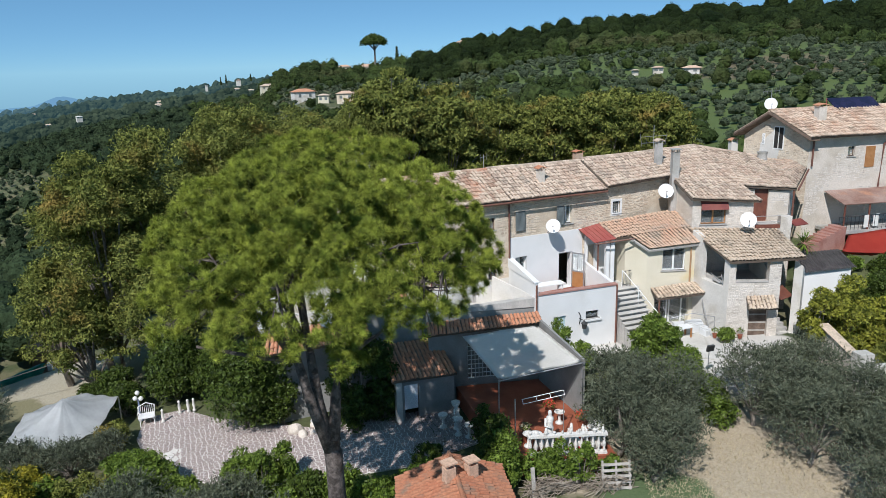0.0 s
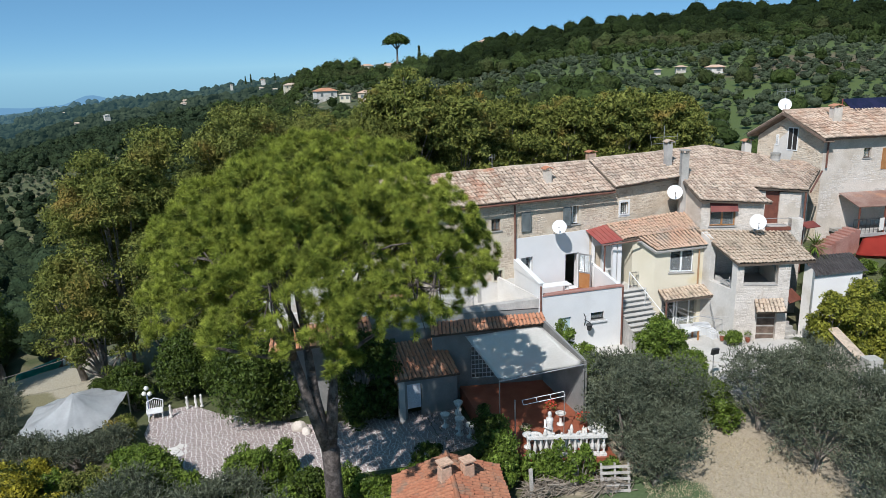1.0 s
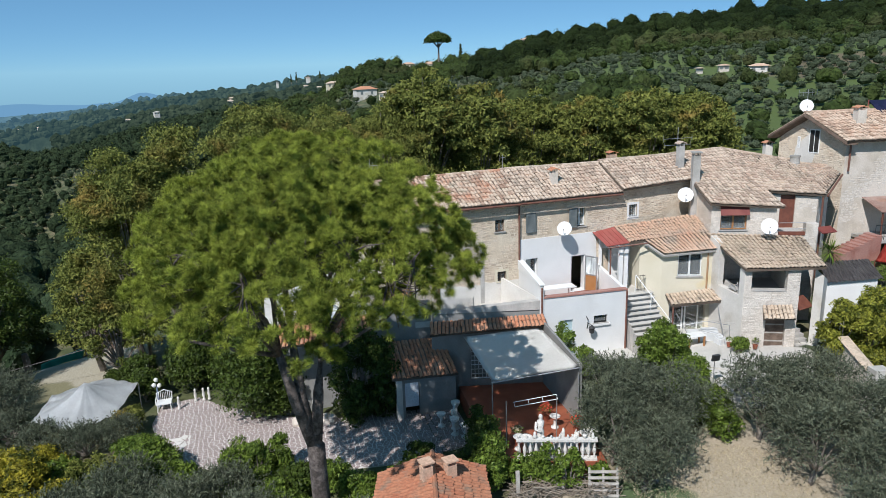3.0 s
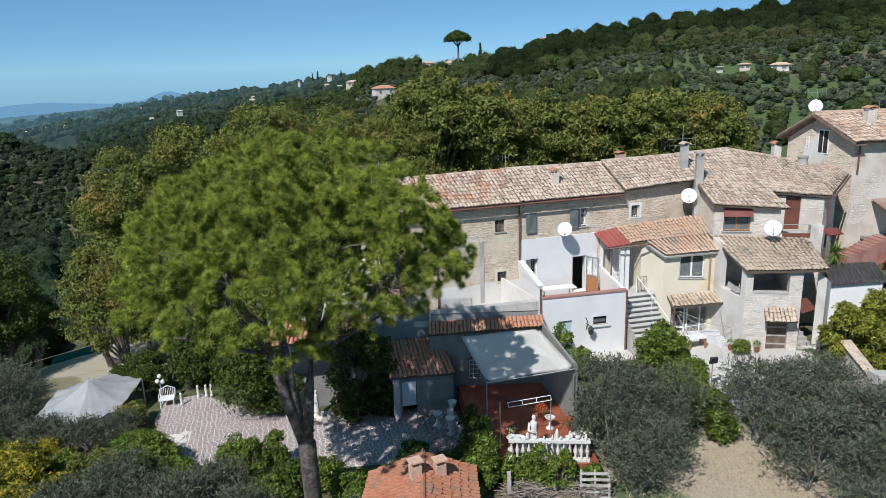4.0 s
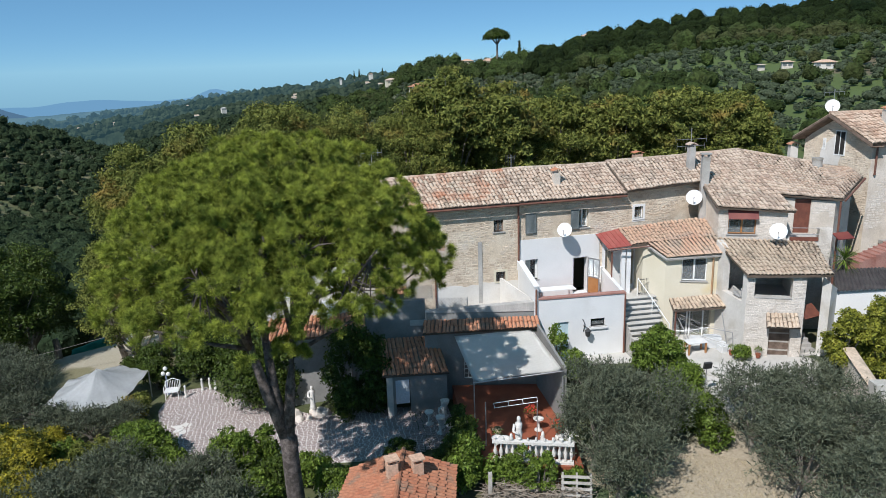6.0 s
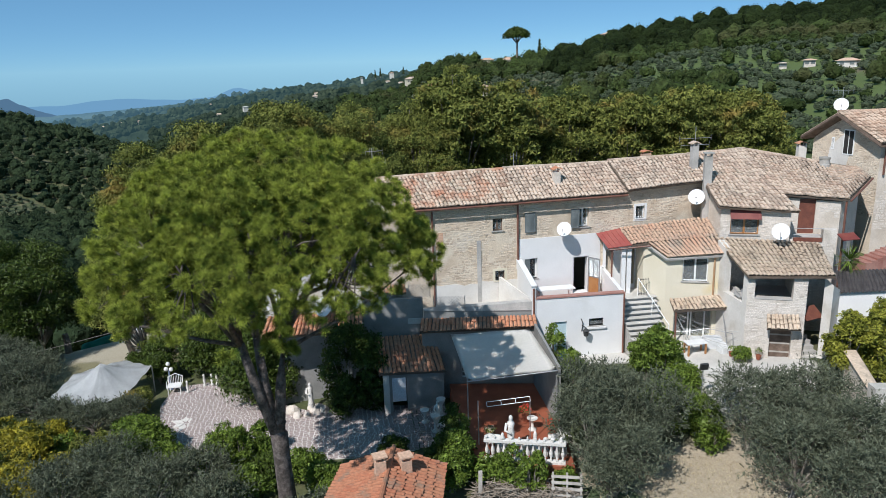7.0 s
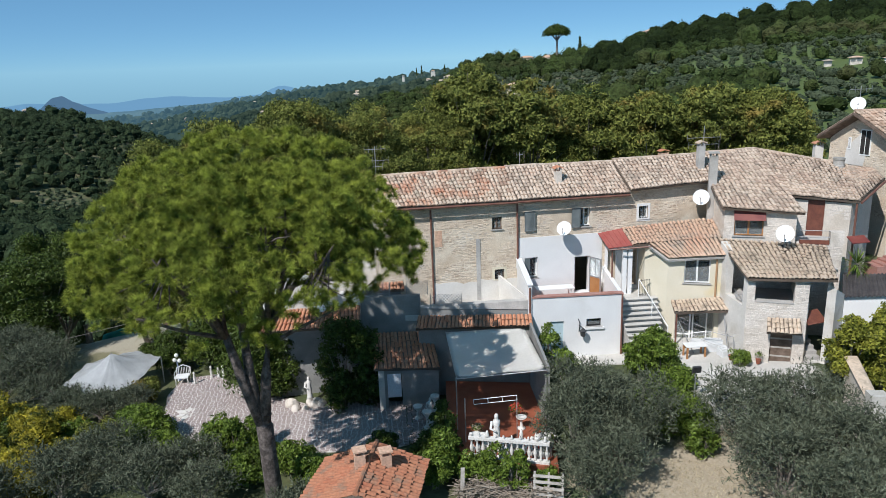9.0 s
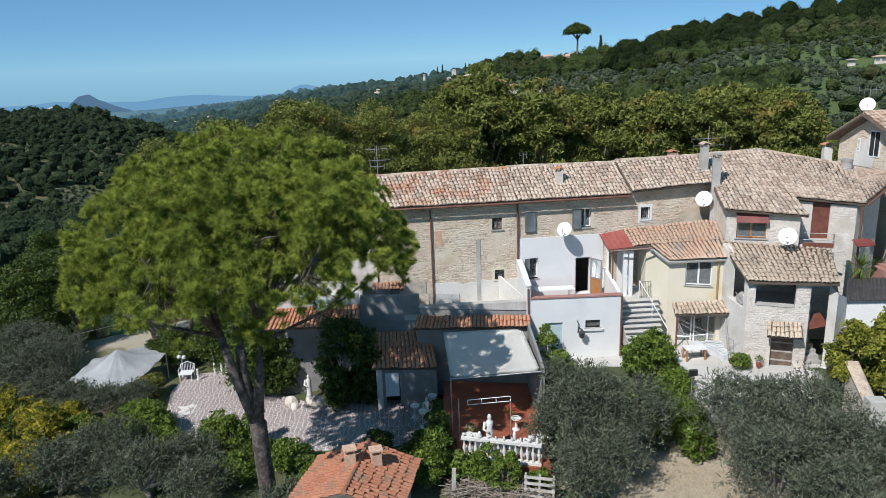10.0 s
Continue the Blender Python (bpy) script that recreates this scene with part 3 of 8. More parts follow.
def sprigs(rng, pts, nrm, length, leaves, size, width):
    """Twigs that point outwards, each set with narrow leaves along it."""
    k = len(pts)
    d = nrm * 0.8 + rng.normal(0, 0.55, (k, 3)) + np.array([0, 0, 0.25])
    d /= np.linalg.norm(d, axis=1)[:, None] + 1e-9
    out = []
    for j in range(leaves):
        o = pts + d * length * rng.uniform(0.0, 1.0, (k, 1))
        w = d * 0.8 + rng.normal(0, 0.5, (k, 3))
        w /= np.linalg.norm(w, axis=1)[:, None] + 1e-9
        s = np.cross(w, rng.normal(0, 1, (k, 3)))
        s /= np.linalg.norm(s, axis=1)[:, None] + 1e-9
        ln = size * rng.uniform(0.7, 1.4, (k, 1))
        out.append(np.stack([o + s * width, o - s * width, o + w * ln], axis=1))
    return np.concatenate(out)


def broad_tree(name, at, height, spread, rng, leaf, leaf_size, label, density=14, count=46, clump=0.24, group="", mat_bark=None, trunk_r=0.16, bare=0.3, aspect=0.5, tilt=0.7, category="tree", inner=0.6, twig=0.0):
    """Tapered trunk, limbs and a crown of many leaf clumps."""
    x, y, z = at
    t = thing(name, at, label, category, group)
    ch = height * (1 - bare)
    centre = (x, y, z + height - ch * 0.52)
    blobs = clumps(rng, centre, (spread, spread, ch * 0.52), count, spread * clump * 1.5)
    bm = bmesh.new()
    fork = Vector((x + rng.uniform(-0.3, 0.3), y + rng.uniform(-0.3, 0.3), z + height * (bare + 0.08)))
    tube(bm, [(x, y, z - 0.4), (x, y, z + 0.2), tuple(fork)], [trunk_r * 1.5, trunk_r * 1.15, trunk_r * 0.8], 9)
    for b in blobs[:: max(1, len(blobs) // 11)]:
        p = Vector(b[:3])
        mid = fork.lerp(p, 0.5) + Vector((0, 0, 0.1 * height * rng.uniform(-0.3, 0.6)))
        tube(bm, [tuple(fork - Vector((0, 0, 0.1))), tuple(mid), tuple(p)], [trunk_r * 0.55, trunk_r * 0.3, trunk_r * 0.1], 6)
    part("trunk", bm, mat_bark or BARK_GREY, t)
    p, n = blob_points(rng, blobs, density, inner)
    if twig:
        quads_mesh("crown", sprigs(rng, p, n, twig, 7, leaf_size, leaf_size * aspect), leaf, t)
    else:
        quads_mesh("crown", leaf_quads(rng, p, n, leaf_size, aspect, tilt), leaf, t)
    return t


def shrub(name, at, radii, rng, leaf, leaf_size, label, density=40, count=16, category="shrub", group="", aspect=0.55, clump=0.5, tilt=0.7, inner=0.7):
    x, y, z = at
    t = thing(name, at, label, category, group)
    blobs = clumps(rng, (x, y, z + radii[2] * 0.85), radii, count, min(radii) * clump, 0.9, -0.9)
    bm = bmesh.new()
    for b in blobs[::3]:
        tube(bm, [(x + rng.uniform(-0.15, 0.15), y + rng.uniform(-0.15, 0.15), z - 0.2), (0.5 * (x + b[0]), 0.5 * (y + b[1]), z + 0.6 * (b[2] - z)), b[:3]], [0.035, 0.025, 0.01], 5)
    part("branchwork", bm, BARK_GREY, t)
    p, n = blob_points(rng, blobs, density, inner)
    p[:, 2] = np.maximum(p[:, 2], z - 0.1)
    quads_mesh("foliage", leaf_quads(rng, p, n, leaf_size, aspect, tilt), leaf, t)
    return t


# ---- ground ----
EYE_XY = (5.5, 0.5)


def smooth(v, a, b):
    t = np.clip((v - a) / (b - a), 0, 1)
    return t * t * (3 - 2 * t)


SKY_AZ = [-180, -120, -70, -40, -28, -25, -22, -21.2, -19, -17, -15.5, -13.6, -10.2, -6.7, -0.6, 5.2, 6.8, 9.4, 11.5, 13.5, 15.9, 19.4, 21.3, 23, 25, 28.9, 32.5, 38.8, 44.7, 50, 60, 100, 140, 180]
SKY_EL = [-3, -3, -2.2, -1.9, -2.0, -2.1, -2.3, -2.9, -3.5, -4.4, -5.0, -4.8, -4.1, -3.3, -2.4, -1.6, 0.1, 0.7, 0.35, 0.3, 0.7, 1.0, 2.0, 1.85, 2.5, 2.65, 3.1, 3.4, 3.5, 3.0, 3, 2, -2, -3]
RIM_AZ = [-180, -70, -28, -23, -20.9, -17.7, -13.6, -10, -6, 0, 5, 7, 15, 22, 30, 40, 60, 120, 180]
RIM_R = [300, 400, 700, 700, 680, 620, 560, 560, 580, 600, 590, 520, 430, 450, 420, 430, 420, 300, 300]
FOOT_AZ = [-180, -60, -25, -10, 5, 15, 40, 60, 120, 180]
FOOT_Z = [-9, -16, -16, -12, -7, -4, -1, 3, 2, -9]


def ground_z(x, y):
    x, y = np.asarray(x, float), np.asarray(y, float)
    near = -2.3 + 0.075 * (np.clip(x, -14, 10) - 10)
    near = near - 0.05 * np.clip(y - 41, 0, 30) * smooth(-x, -12, 4)
    near = near - 0.12 * np.clip(18 - y, 0, 30)
    up = smooth(x, 15.6, 17.5) * smooth(y, 27.0, 28.6)
    up = np.maximum(up, smooth(x, 21.5, 23.5) * smooth(y, 25.0, 26.6))
    near = near * (1 - up) + (-0.4 + 0.06 * np.clip(x - 22, 0, 8)) * up
    near = near + 2.6 * smooth(x, 34, 38) * smooth(y, 28, 31) * up
    near = near + 0.9 * smooth(x, 26, 34) * (1 - up)
    dx, dy = x - EYE_XY[0], y - EYE_XY[1]
    r, az = np.hypot(dx, dy), np.degrees(np.arctan2(dx, dy))
    top = np.interp(az, RIM_AZ, RIM_R)
    el = np.interp(az, SKY_AZ, SKY_EL)
    zr = 15 + top * np.tan(np.radians(el)) - np.interp(top, [300, 800, 1600], [8, 10, 6])
    foot = np.interp(az, FOOT_AZ, FOOT_Z)
    f = np.clip((r - 75) / (top - 75), 0, 1)
    far = foot + (zr - foot) * f ** 1.3 - 30 * np.exp(-((f - 0.42) / 0.2) ** 2) * smooth(-az, -2, 14) * smooth(az, -120, -60)
    past = np.maximum(zr - 0.14 * (r - top), 15 - 0.10 * r)
    far = np.where(r > top, np.minimum(zr, past), far)
    far = far + smooth(r, 80, 200) * (3.0 * np.sin(x * 0.021 + 1.3) * np.cos(y * 0.017) + 1.2 * np.sin(x * 0.06) * np.sin(y * 0.05 + 2)) * np.where(r < top * 0.8, 1, 0.3)
    k = smooth(r, 50, 78)
    return near * (1 - k) + far * k


def ground_material():
    m = material("hillside_ground", (0.045, 0.062, 0.022), (0.085, 0.095, 0.036), 0.35, 6, bump=0.5, dist=0.08, c3=(0.16, 0.14, 0.08), c3at=(0.5, 0.68), c3scale=0.22)
    n, l = m.node_tree.nodes, m.node_tree.links
    b = n["Principled BSDF"]
    col = b.inputs["Base Color"].links[0].from_socket
    geo = n.new("ShaderNodeNewGeometry")
    wob = n.new("ShaderNodeTexNoise")
    wob.inputs["Scale"].default_value, wob.inputs["Detail"].default_value = 0.7, 6
    l.new(geo.outputs["Position"], wob.inputs["Vector"])
    grain = n.new("ShaderNodeTexNoise")
    grain.inputs["Scale"].default_value, grain.inputs["Detail"].default_value = 9, 6
    l.new(geo.outputs["Position"], grain.inputs["Vector"])
    for at, rad, c1, c2 in (((20.5, 17.5, -2.5), 8.5, (0.26, 0.21, 0.14), (0.52, 0.45, 0.34)), ((-9.3, 47.5, -4.4), 6.5, (0.16, 0.15, 0.075), (0.24, 0.22, 0.13)), ((-10.0, 50.0, -4.6), 4.2, (0.28, 0.25, 0.17), (0.48, 0.44, 0.35)), ((-8.0, 46.0, -4.3), 2.2, (0.28, 0.25, 0.17), (0.48, 0.44, 0.35)), ((26.0, 28.3, -0.4), 3.4, (0.42, 0.40, 0.37), (0.56, 0.54, 0.50)), ((120, 165, 5), 95, (0.05, 0.085, 0.018), (0.105, 0.135, 0.034)), ((150, 150, 8), 22, (0.10, 0.085, 0.045), (0.16, 0.13, 0.075)), ((16.2, 20.6, -2.4), 2.6, (0.06, 0.10, 0.04), (0.12, 0.16, 0.07))):
        d = n.new("ShaderNodeVectorMath")
        d.operation = "DISTANCE"
        l.new(geo.outputs["Position"], d.inputs[0])
        d.inputs[1].default_value = at
        add = n.new("ShaderNodeMath")
        add.operation = "MULTIPLY_ADD"
        l.new(wob.outputs[0], add.inputs[0])
        add.inputs[1].default_value = -rad * 0.9
        l.new(d.outputs["Value"], add.inputs[2])
        r = n.new("ShaderNodeMapRange")
        r.inputs[1].default_value, r.inputs[2].default_value, r.inputs[3].default_value, r.inputs[4].default_value = rad * 0.45, rad * 0.62, 1, 0
        l.new(add.outputs[0], r.inputs[0])
        mc = n.new("ShaderNodeMix")
        mc.data_type = "RGBA"
        l.new(grain.outputs[0], mc.inputs[0])
        mc.inputs[6].default_value, mc.inputs[7].default_value = (*c1, 1), (*c2, 1)
        mx = n.new("ShaderNodeMix")
        mx.data_type = "RGBA"
        l.new(r.outputs[0], mx.inputs[0])
        l.new(col, mx.inputs[6])
        l.new(mc.outputs[2], mx.inputs[7])
        col = mx.outputs[2]
    l.new(col, b.inputs["Base Color"])
    return m


def build_ground():
    az = np.radians(np.concatenate([np.arange(-180, -45, 5.0), np.arange(-45, 80, 0.8), np.arange(80, 180, 5.0)]))
    rad = np.concatenate([[0.01], np.geomspace(4, 4800, 230)])
    a, r = np.meshgrid(az, rad)
    x, y = EYE_XY[0] + r * np.sin(a), EYE_XY[1] + r * np.cos(a)
    z = ground_z(x, y)
    v = np.stack([x, y, z], axis=-1).reshape(-1, 3)
    nr, na = a.shape
    i, j = np.meshgrid(np.arange(nr - 1), np.arange(na), indexing="ij")
    k = (j + 1) % na
    f = np.stack([i * na + j, (i + 1) * na + j, (i + 1) * na + k, i * na + k], axis=-1).reshape(-1, 4)[:, ::-1]
    me = bpy.data.meshes.new("ground")
    me.from_pydata(v.tolist(), [], f.tolist())
    me.polygons.foreach_set("use_smooth", [True] * len(me.polygons))
    me.materials.append(ground_material())
    tagged(new("ground", me), "hillside of dry grass, earth and green meadow", "ground", kind="structure")


build_ground()


def gz(x, y):
    return float(ground_z(x, y))


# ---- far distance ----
def haze_glow_material(name, c, glow):
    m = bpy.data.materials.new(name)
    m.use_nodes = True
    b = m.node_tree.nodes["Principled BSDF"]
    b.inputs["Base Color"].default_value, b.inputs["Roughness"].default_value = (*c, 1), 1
    # the haze blue is the backdrop's own emission
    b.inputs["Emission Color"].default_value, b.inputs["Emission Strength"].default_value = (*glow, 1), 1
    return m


def far_mountains():
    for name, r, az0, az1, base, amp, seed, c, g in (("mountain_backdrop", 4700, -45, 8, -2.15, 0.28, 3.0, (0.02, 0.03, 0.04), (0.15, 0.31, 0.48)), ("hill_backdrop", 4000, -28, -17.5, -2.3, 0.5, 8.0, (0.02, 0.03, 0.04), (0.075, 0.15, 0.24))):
        bm = bmesh.new()
        prev = None
        steps = 110
        for k in range(steps + 1):
            a = az0 + (az1 - az0) * k / steps
            el = base + amp * (noise.noise((a * 0.22, seed, 0)) + 0.4 * noise.noise((a * 0.7, seed, 4)))
            el += 0.4 * math.exp(-((a + 7.6) / 1.3) ** 2)
            if name == "hill_backdrop":
                el = -3.3 + 1.3 * math.exp(-((a + 23.3) / 1.3) ** 2) + 0.75 * math.exp(-((a + 21.6) / 1.9) ** 2) + 0.12 * noise.noise((a * 2, 0, 0))
            d = Vector((math.sin(radians(a)), math.cos(radians(a)), 0))
            o = Vector((*EYE_XY, 15))
            cur = [bm.verts.new(o + d * r + Vector((0, 0, r * math.tan(radians(e))))) for e in (-5.5, el)] + [bm.verts.new(o + d * (r + 80) + Vector((0, 0, r * math.tan(radians(-5.5)))))]
            if prev:
                for q in range(3):
                    bm.faces.new((prev[q], cur[q], cur[(q + 1) % 3], prev[(q + 1) % 3]))
            prev = cur
        tagged(part(name, bm, haze_glow_material(name, c, g)), "hazy blue mountain ridge far beyond the valley", "mountain", kind="structure")


far_mountains()


def sphere_mesh(level):
    bm = bmesh.new()
    bmesh.ops.create_icosphere(bm, subdivisions=level, radius=1.0)
    v = np.array([tuple(p.co) for p in bm.verts])
    bm.verts.index_update()
    f = np.array([[p.index for p in q.verts] for q in bm.faces])
    bm.free()
    return v, f


def tri_mesh(name, v, f, mat, parent=None, smooth_faces=False):
    """One mesh of triangles from arrays of places and corner numbers."""
    v, f = np.asarray(v, dtype=np.float32), np.asarray(f, dtype=np.int32)
    me = bpy.data.meshes.new(name)
    me.vertices.add(len(v))
    me.vertices.foreach_set("co", v.ravel())
    me.loops.add(3 * len(f))
    me.loops.foreach_set("vertex_index", f.ravel())
    me.polygons.add(len(f))
    me.polygons.foreach_set("loop_start", np.arange(0, 3 * len(f), 3, dtype=np.int32))
    me.update(calc_edges=True)
    me.polygons.foreach_set("use_smooth", [smooth_faces] * len(f))
    me.materials.append(mat)
    ob = new(name, me)
    ob.parent = parent
    ORIGIN[ob.name] = Vector((0, 0, 0))
    return ob


def valley_ridges():
    """Layered wooded ridges down the valley, hazier with distance, each set with rounded tree clumps."""
    rng = np.random.default_rng(71)
    ball, tri = sphere_mesh(1)
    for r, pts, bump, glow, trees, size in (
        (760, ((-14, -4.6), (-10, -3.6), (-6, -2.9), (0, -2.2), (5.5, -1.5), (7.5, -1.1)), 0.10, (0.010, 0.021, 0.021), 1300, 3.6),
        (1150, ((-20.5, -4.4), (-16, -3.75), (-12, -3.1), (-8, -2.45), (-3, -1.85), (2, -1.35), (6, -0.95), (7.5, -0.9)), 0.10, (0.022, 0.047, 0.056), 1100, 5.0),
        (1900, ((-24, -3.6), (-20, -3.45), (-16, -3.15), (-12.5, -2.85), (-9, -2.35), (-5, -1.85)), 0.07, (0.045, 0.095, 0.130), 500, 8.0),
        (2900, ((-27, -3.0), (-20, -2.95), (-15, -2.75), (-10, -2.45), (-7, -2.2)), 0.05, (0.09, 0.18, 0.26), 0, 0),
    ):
        bm = bmesh.new()
        prev = None
        az0, az1 = pts[0][0], pts[-1][0]
        steps = int((az1 - az0) / 0.08)
        o = Vector((*EYE_XY, 15))

        def crest(a):
            el = float(np.interp(a, [q[0] for q in pts], [q[1] for q in pts]))
            return el + bump * (noise.noise((a * 1.1, r, 0)) + 0.5 * abs(noise.noise((a * 4.3, r, 3))) + 0.35 * abs(noise.noise((a * 11.0, r, 5))))

        for k in range(steps + 1):
            a = az0 + (az1 - az0) * k / steps
            el = crest(a)
            d = Vector((math.sin(radians(a)), math.cos(radians(a)), 0))
            cur = [bm.verts.new(o + d * rr + Vector((0, 0, rr * math.tan(radians(e))))) for rr, e in ((r * 0.9, -7.5), (r * 0.96, el - 0.9), (r, el), (r * 1.05, -7))]
            if prev:
                for q in range(4):
                    bm.faces.new((prev[q], cur[q], cur[(q + 1) % 4], prev[(q + 1) % 4]))
            prev = cur
        m = material("valley_haze_glow", (0.012, 0.018, 0.010), (0.040, 0.050, 0.028), 0.02, 0.12, spec=0.0, rough=1.0, bump=0.5, dist=6.0, grit=0.4, spread=(0.4, 0.6), island=0.8, shade=0.5)
        # bluish emission stands in for haze on ridge and trees, rising with distance
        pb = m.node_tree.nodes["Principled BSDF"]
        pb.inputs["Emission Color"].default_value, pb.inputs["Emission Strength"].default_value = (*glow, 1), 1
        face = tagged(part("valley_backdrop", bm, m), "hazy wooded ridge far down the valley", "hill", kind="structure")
        vs, fs = [], []
        for k in range(trees):
            a, drop = rng.uniform(az0, az1), rng.uniform(0, 1) ** 1.6
            if noise.noise((a * 0.8, drop * 4, r)) > 0.22:
                continue
            rr = r * (1 - 0.04 * drop)
            z = rr * math.tan(radians(crest(a) - 0.9 * drop))
            rad = size * rng.uniform(0.5, 1.3)
            c = np.array([o.x + rr * math.sin(radians(a)), o.y + rr * math.cos(radians(a)), o.z + z + 0.3 * rad])
            vs.append(c + ball * np.array([rad, rad, rad * rng.uniform(0.6, 1.0)]) * rng.uniform(0.75, 1.2, (len(ball), 1)))
            fs.append(tri + len(ball) * len(fs))
        if vs:
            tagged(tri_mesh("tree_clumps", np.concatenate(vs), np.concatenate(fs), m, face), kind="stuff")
        for k in range(0 if not trees else 5):
            # specks of pale houses on the ridge
            a, drop = rng.uniform(az0 + 2, az1 - 2), rng.uniform(0.02, 0.35)
            rr = r * (1 - 0.04 * drop) - 6
            z = rr * math.tan(radians(crest(a) - 0.9 * drop)) + o.z
            w = rng.uniform(4, 6.5)
            x, y = o.x + rr * math.sin(radians(a)), o.y + rr * math.cos(radians(a))
            house = thing("far_house", (x, y, z), "small pale house on a distant wooded ridge", "house", "houses far down the valley")
            s = Side((x - w / 2, y), (x + w / 2, y))
            bm = bmesh.new()
            s.box(bm, 0, w, 0, w * 0.6, z - 5, z + 2)
            part("wall", bm, STONE_RENDER, house)
            bm = bmesh.new()
            hexa(bm, [s.at(-0.5, -0.5, z + 2), s.at(w + 0.5, -0.5, z + 2), s.at(w + 0.5, w * 0.6 + 0.5, z + 2), s.at(-0.5, w * 0.6 + 0.5, z + 2)], [s.at(0.4, w * 0.28, z + 3), s.at(w - 0.4, w * 0.28, z + 3), s.at(w - 0.4, w * 0.32, z + 3), s.at(0.4, w * 0.32, z + 3)])
            part("roof", bm, TILE_OLD, house)


valley_ridges()


def far_trees(name, label, spots, leaf, core, rng, cover=1.0, fine=False):
    """Crowns swelling in rounded lobes, coated with leaf patches, all in two meshes. spots: x, y, z, radius, height."""
    shapes = {k: sphere_mesh(k) for k in (1, 2)}
    vs, fs, patches, base = [], [], [], 0
    for x, y, z, rad, h in spots:
        r = math.hypot(x - EYE_XY[0], y - EYE_XY[1])
        v, f = shapes[2 if fine or (r < 200 and rad > 1.5) else 1]
        lobes = rng.normal(0, 1, (9, 3))
        lobes[:, 2] = np.abs(lobes[:, 2]) * 1.1 - 0.35
        lobes /= np.linalg.norm(lobes, axis=1)[:, None]
        size = rng.uniform(0.6, 1.15, 9)
        e = np.array([rad * rng.uniform(0.85, 1.15), rad * rng.uniform(0.85, 1.15), h * 0.5])
        c = np.array([x, y, z + h * 0.5])

        def swell(d):
            return 0.66 + 0.42 * np.max(np.clip((d @ lobes.T - 0.5) / 0.5, 0, 1) ** 0.7 * size, axis=1)

        vs.append(c + v * e * 0.92 * (swell(v) * rng.uniform(0.92, 1.05, len(v)))[:, None])
        fs.append(f + base)
        base += len(v)
        s = (0.00062 if fine else 0.00078) * r + 0.08
        k = int(np.clip(cover * 1.15 * rad * rad / (s * s), 12, 150 if r < 260 else 210 if fine else 70))
        d = rng.normal(0, 1, (k, 3))
        d /= np.linalg.norm(d, axis=1)[:, None]
        d[:, 2] = np.where(d[:, 2] < -0.3, -d[:, 2], d[:, 2])
        patches.append(leaf_quads(rng, c + d * e * (swell(d) * rng.uniform(0.84, 0.99, k))[:, None], d, s, 0.75, 0.55))
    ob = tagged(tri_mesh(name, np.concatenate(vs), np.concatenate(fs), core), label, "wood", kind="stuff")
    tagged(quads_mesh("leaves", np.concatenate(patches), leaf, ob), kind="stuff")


FAR_HUTS = ((8.4, -2.7), (11.4, -3.05), (9.7, -2.9), (6.1, -2.1), (37.8, -1.5), (35.5, -1.4), (33.8, -1.5), (13.8, 0.2), (11.95, 0.1), (21.4, 1.0))


def on_slope(az, el, r0=150, r1=900):
    """The place on the ground that shows at that bearing and height angle."""
    rs = np.linspace(r0, min(r1, float(np.interp(az, RIM_AZ, RIM_R))), 600)
    x, y = EYE_XY[0] + rs * math.sin(radians(az)), EYE_XY[1] + rs * math.cos(radians(az))
    z = ground_z(x, y)
    k = int(np.argmin(np.abs(np.degrees(np.arctan2(z - 15, rs)) - el)))
    return float(x[k]), float(y[k]), float(z[k]), float(rs[k])


def grove(x, y, az, r):
    """Open olive groves and meadow on the sunny slope."""
    edge = 285 + 25 * noise.noise((x * 0.012, y * 0.012, 5))
    if az > 30:
        return 112 < r < edge
    if az > 6:
        return 190 < r < edge + 60 and noise.noise((x * 0.016, y * 0.016, 2)) > -0.22
    return r > 230 and noise.noise((x * 0.018, y * 0.018, 4)) > 0.42


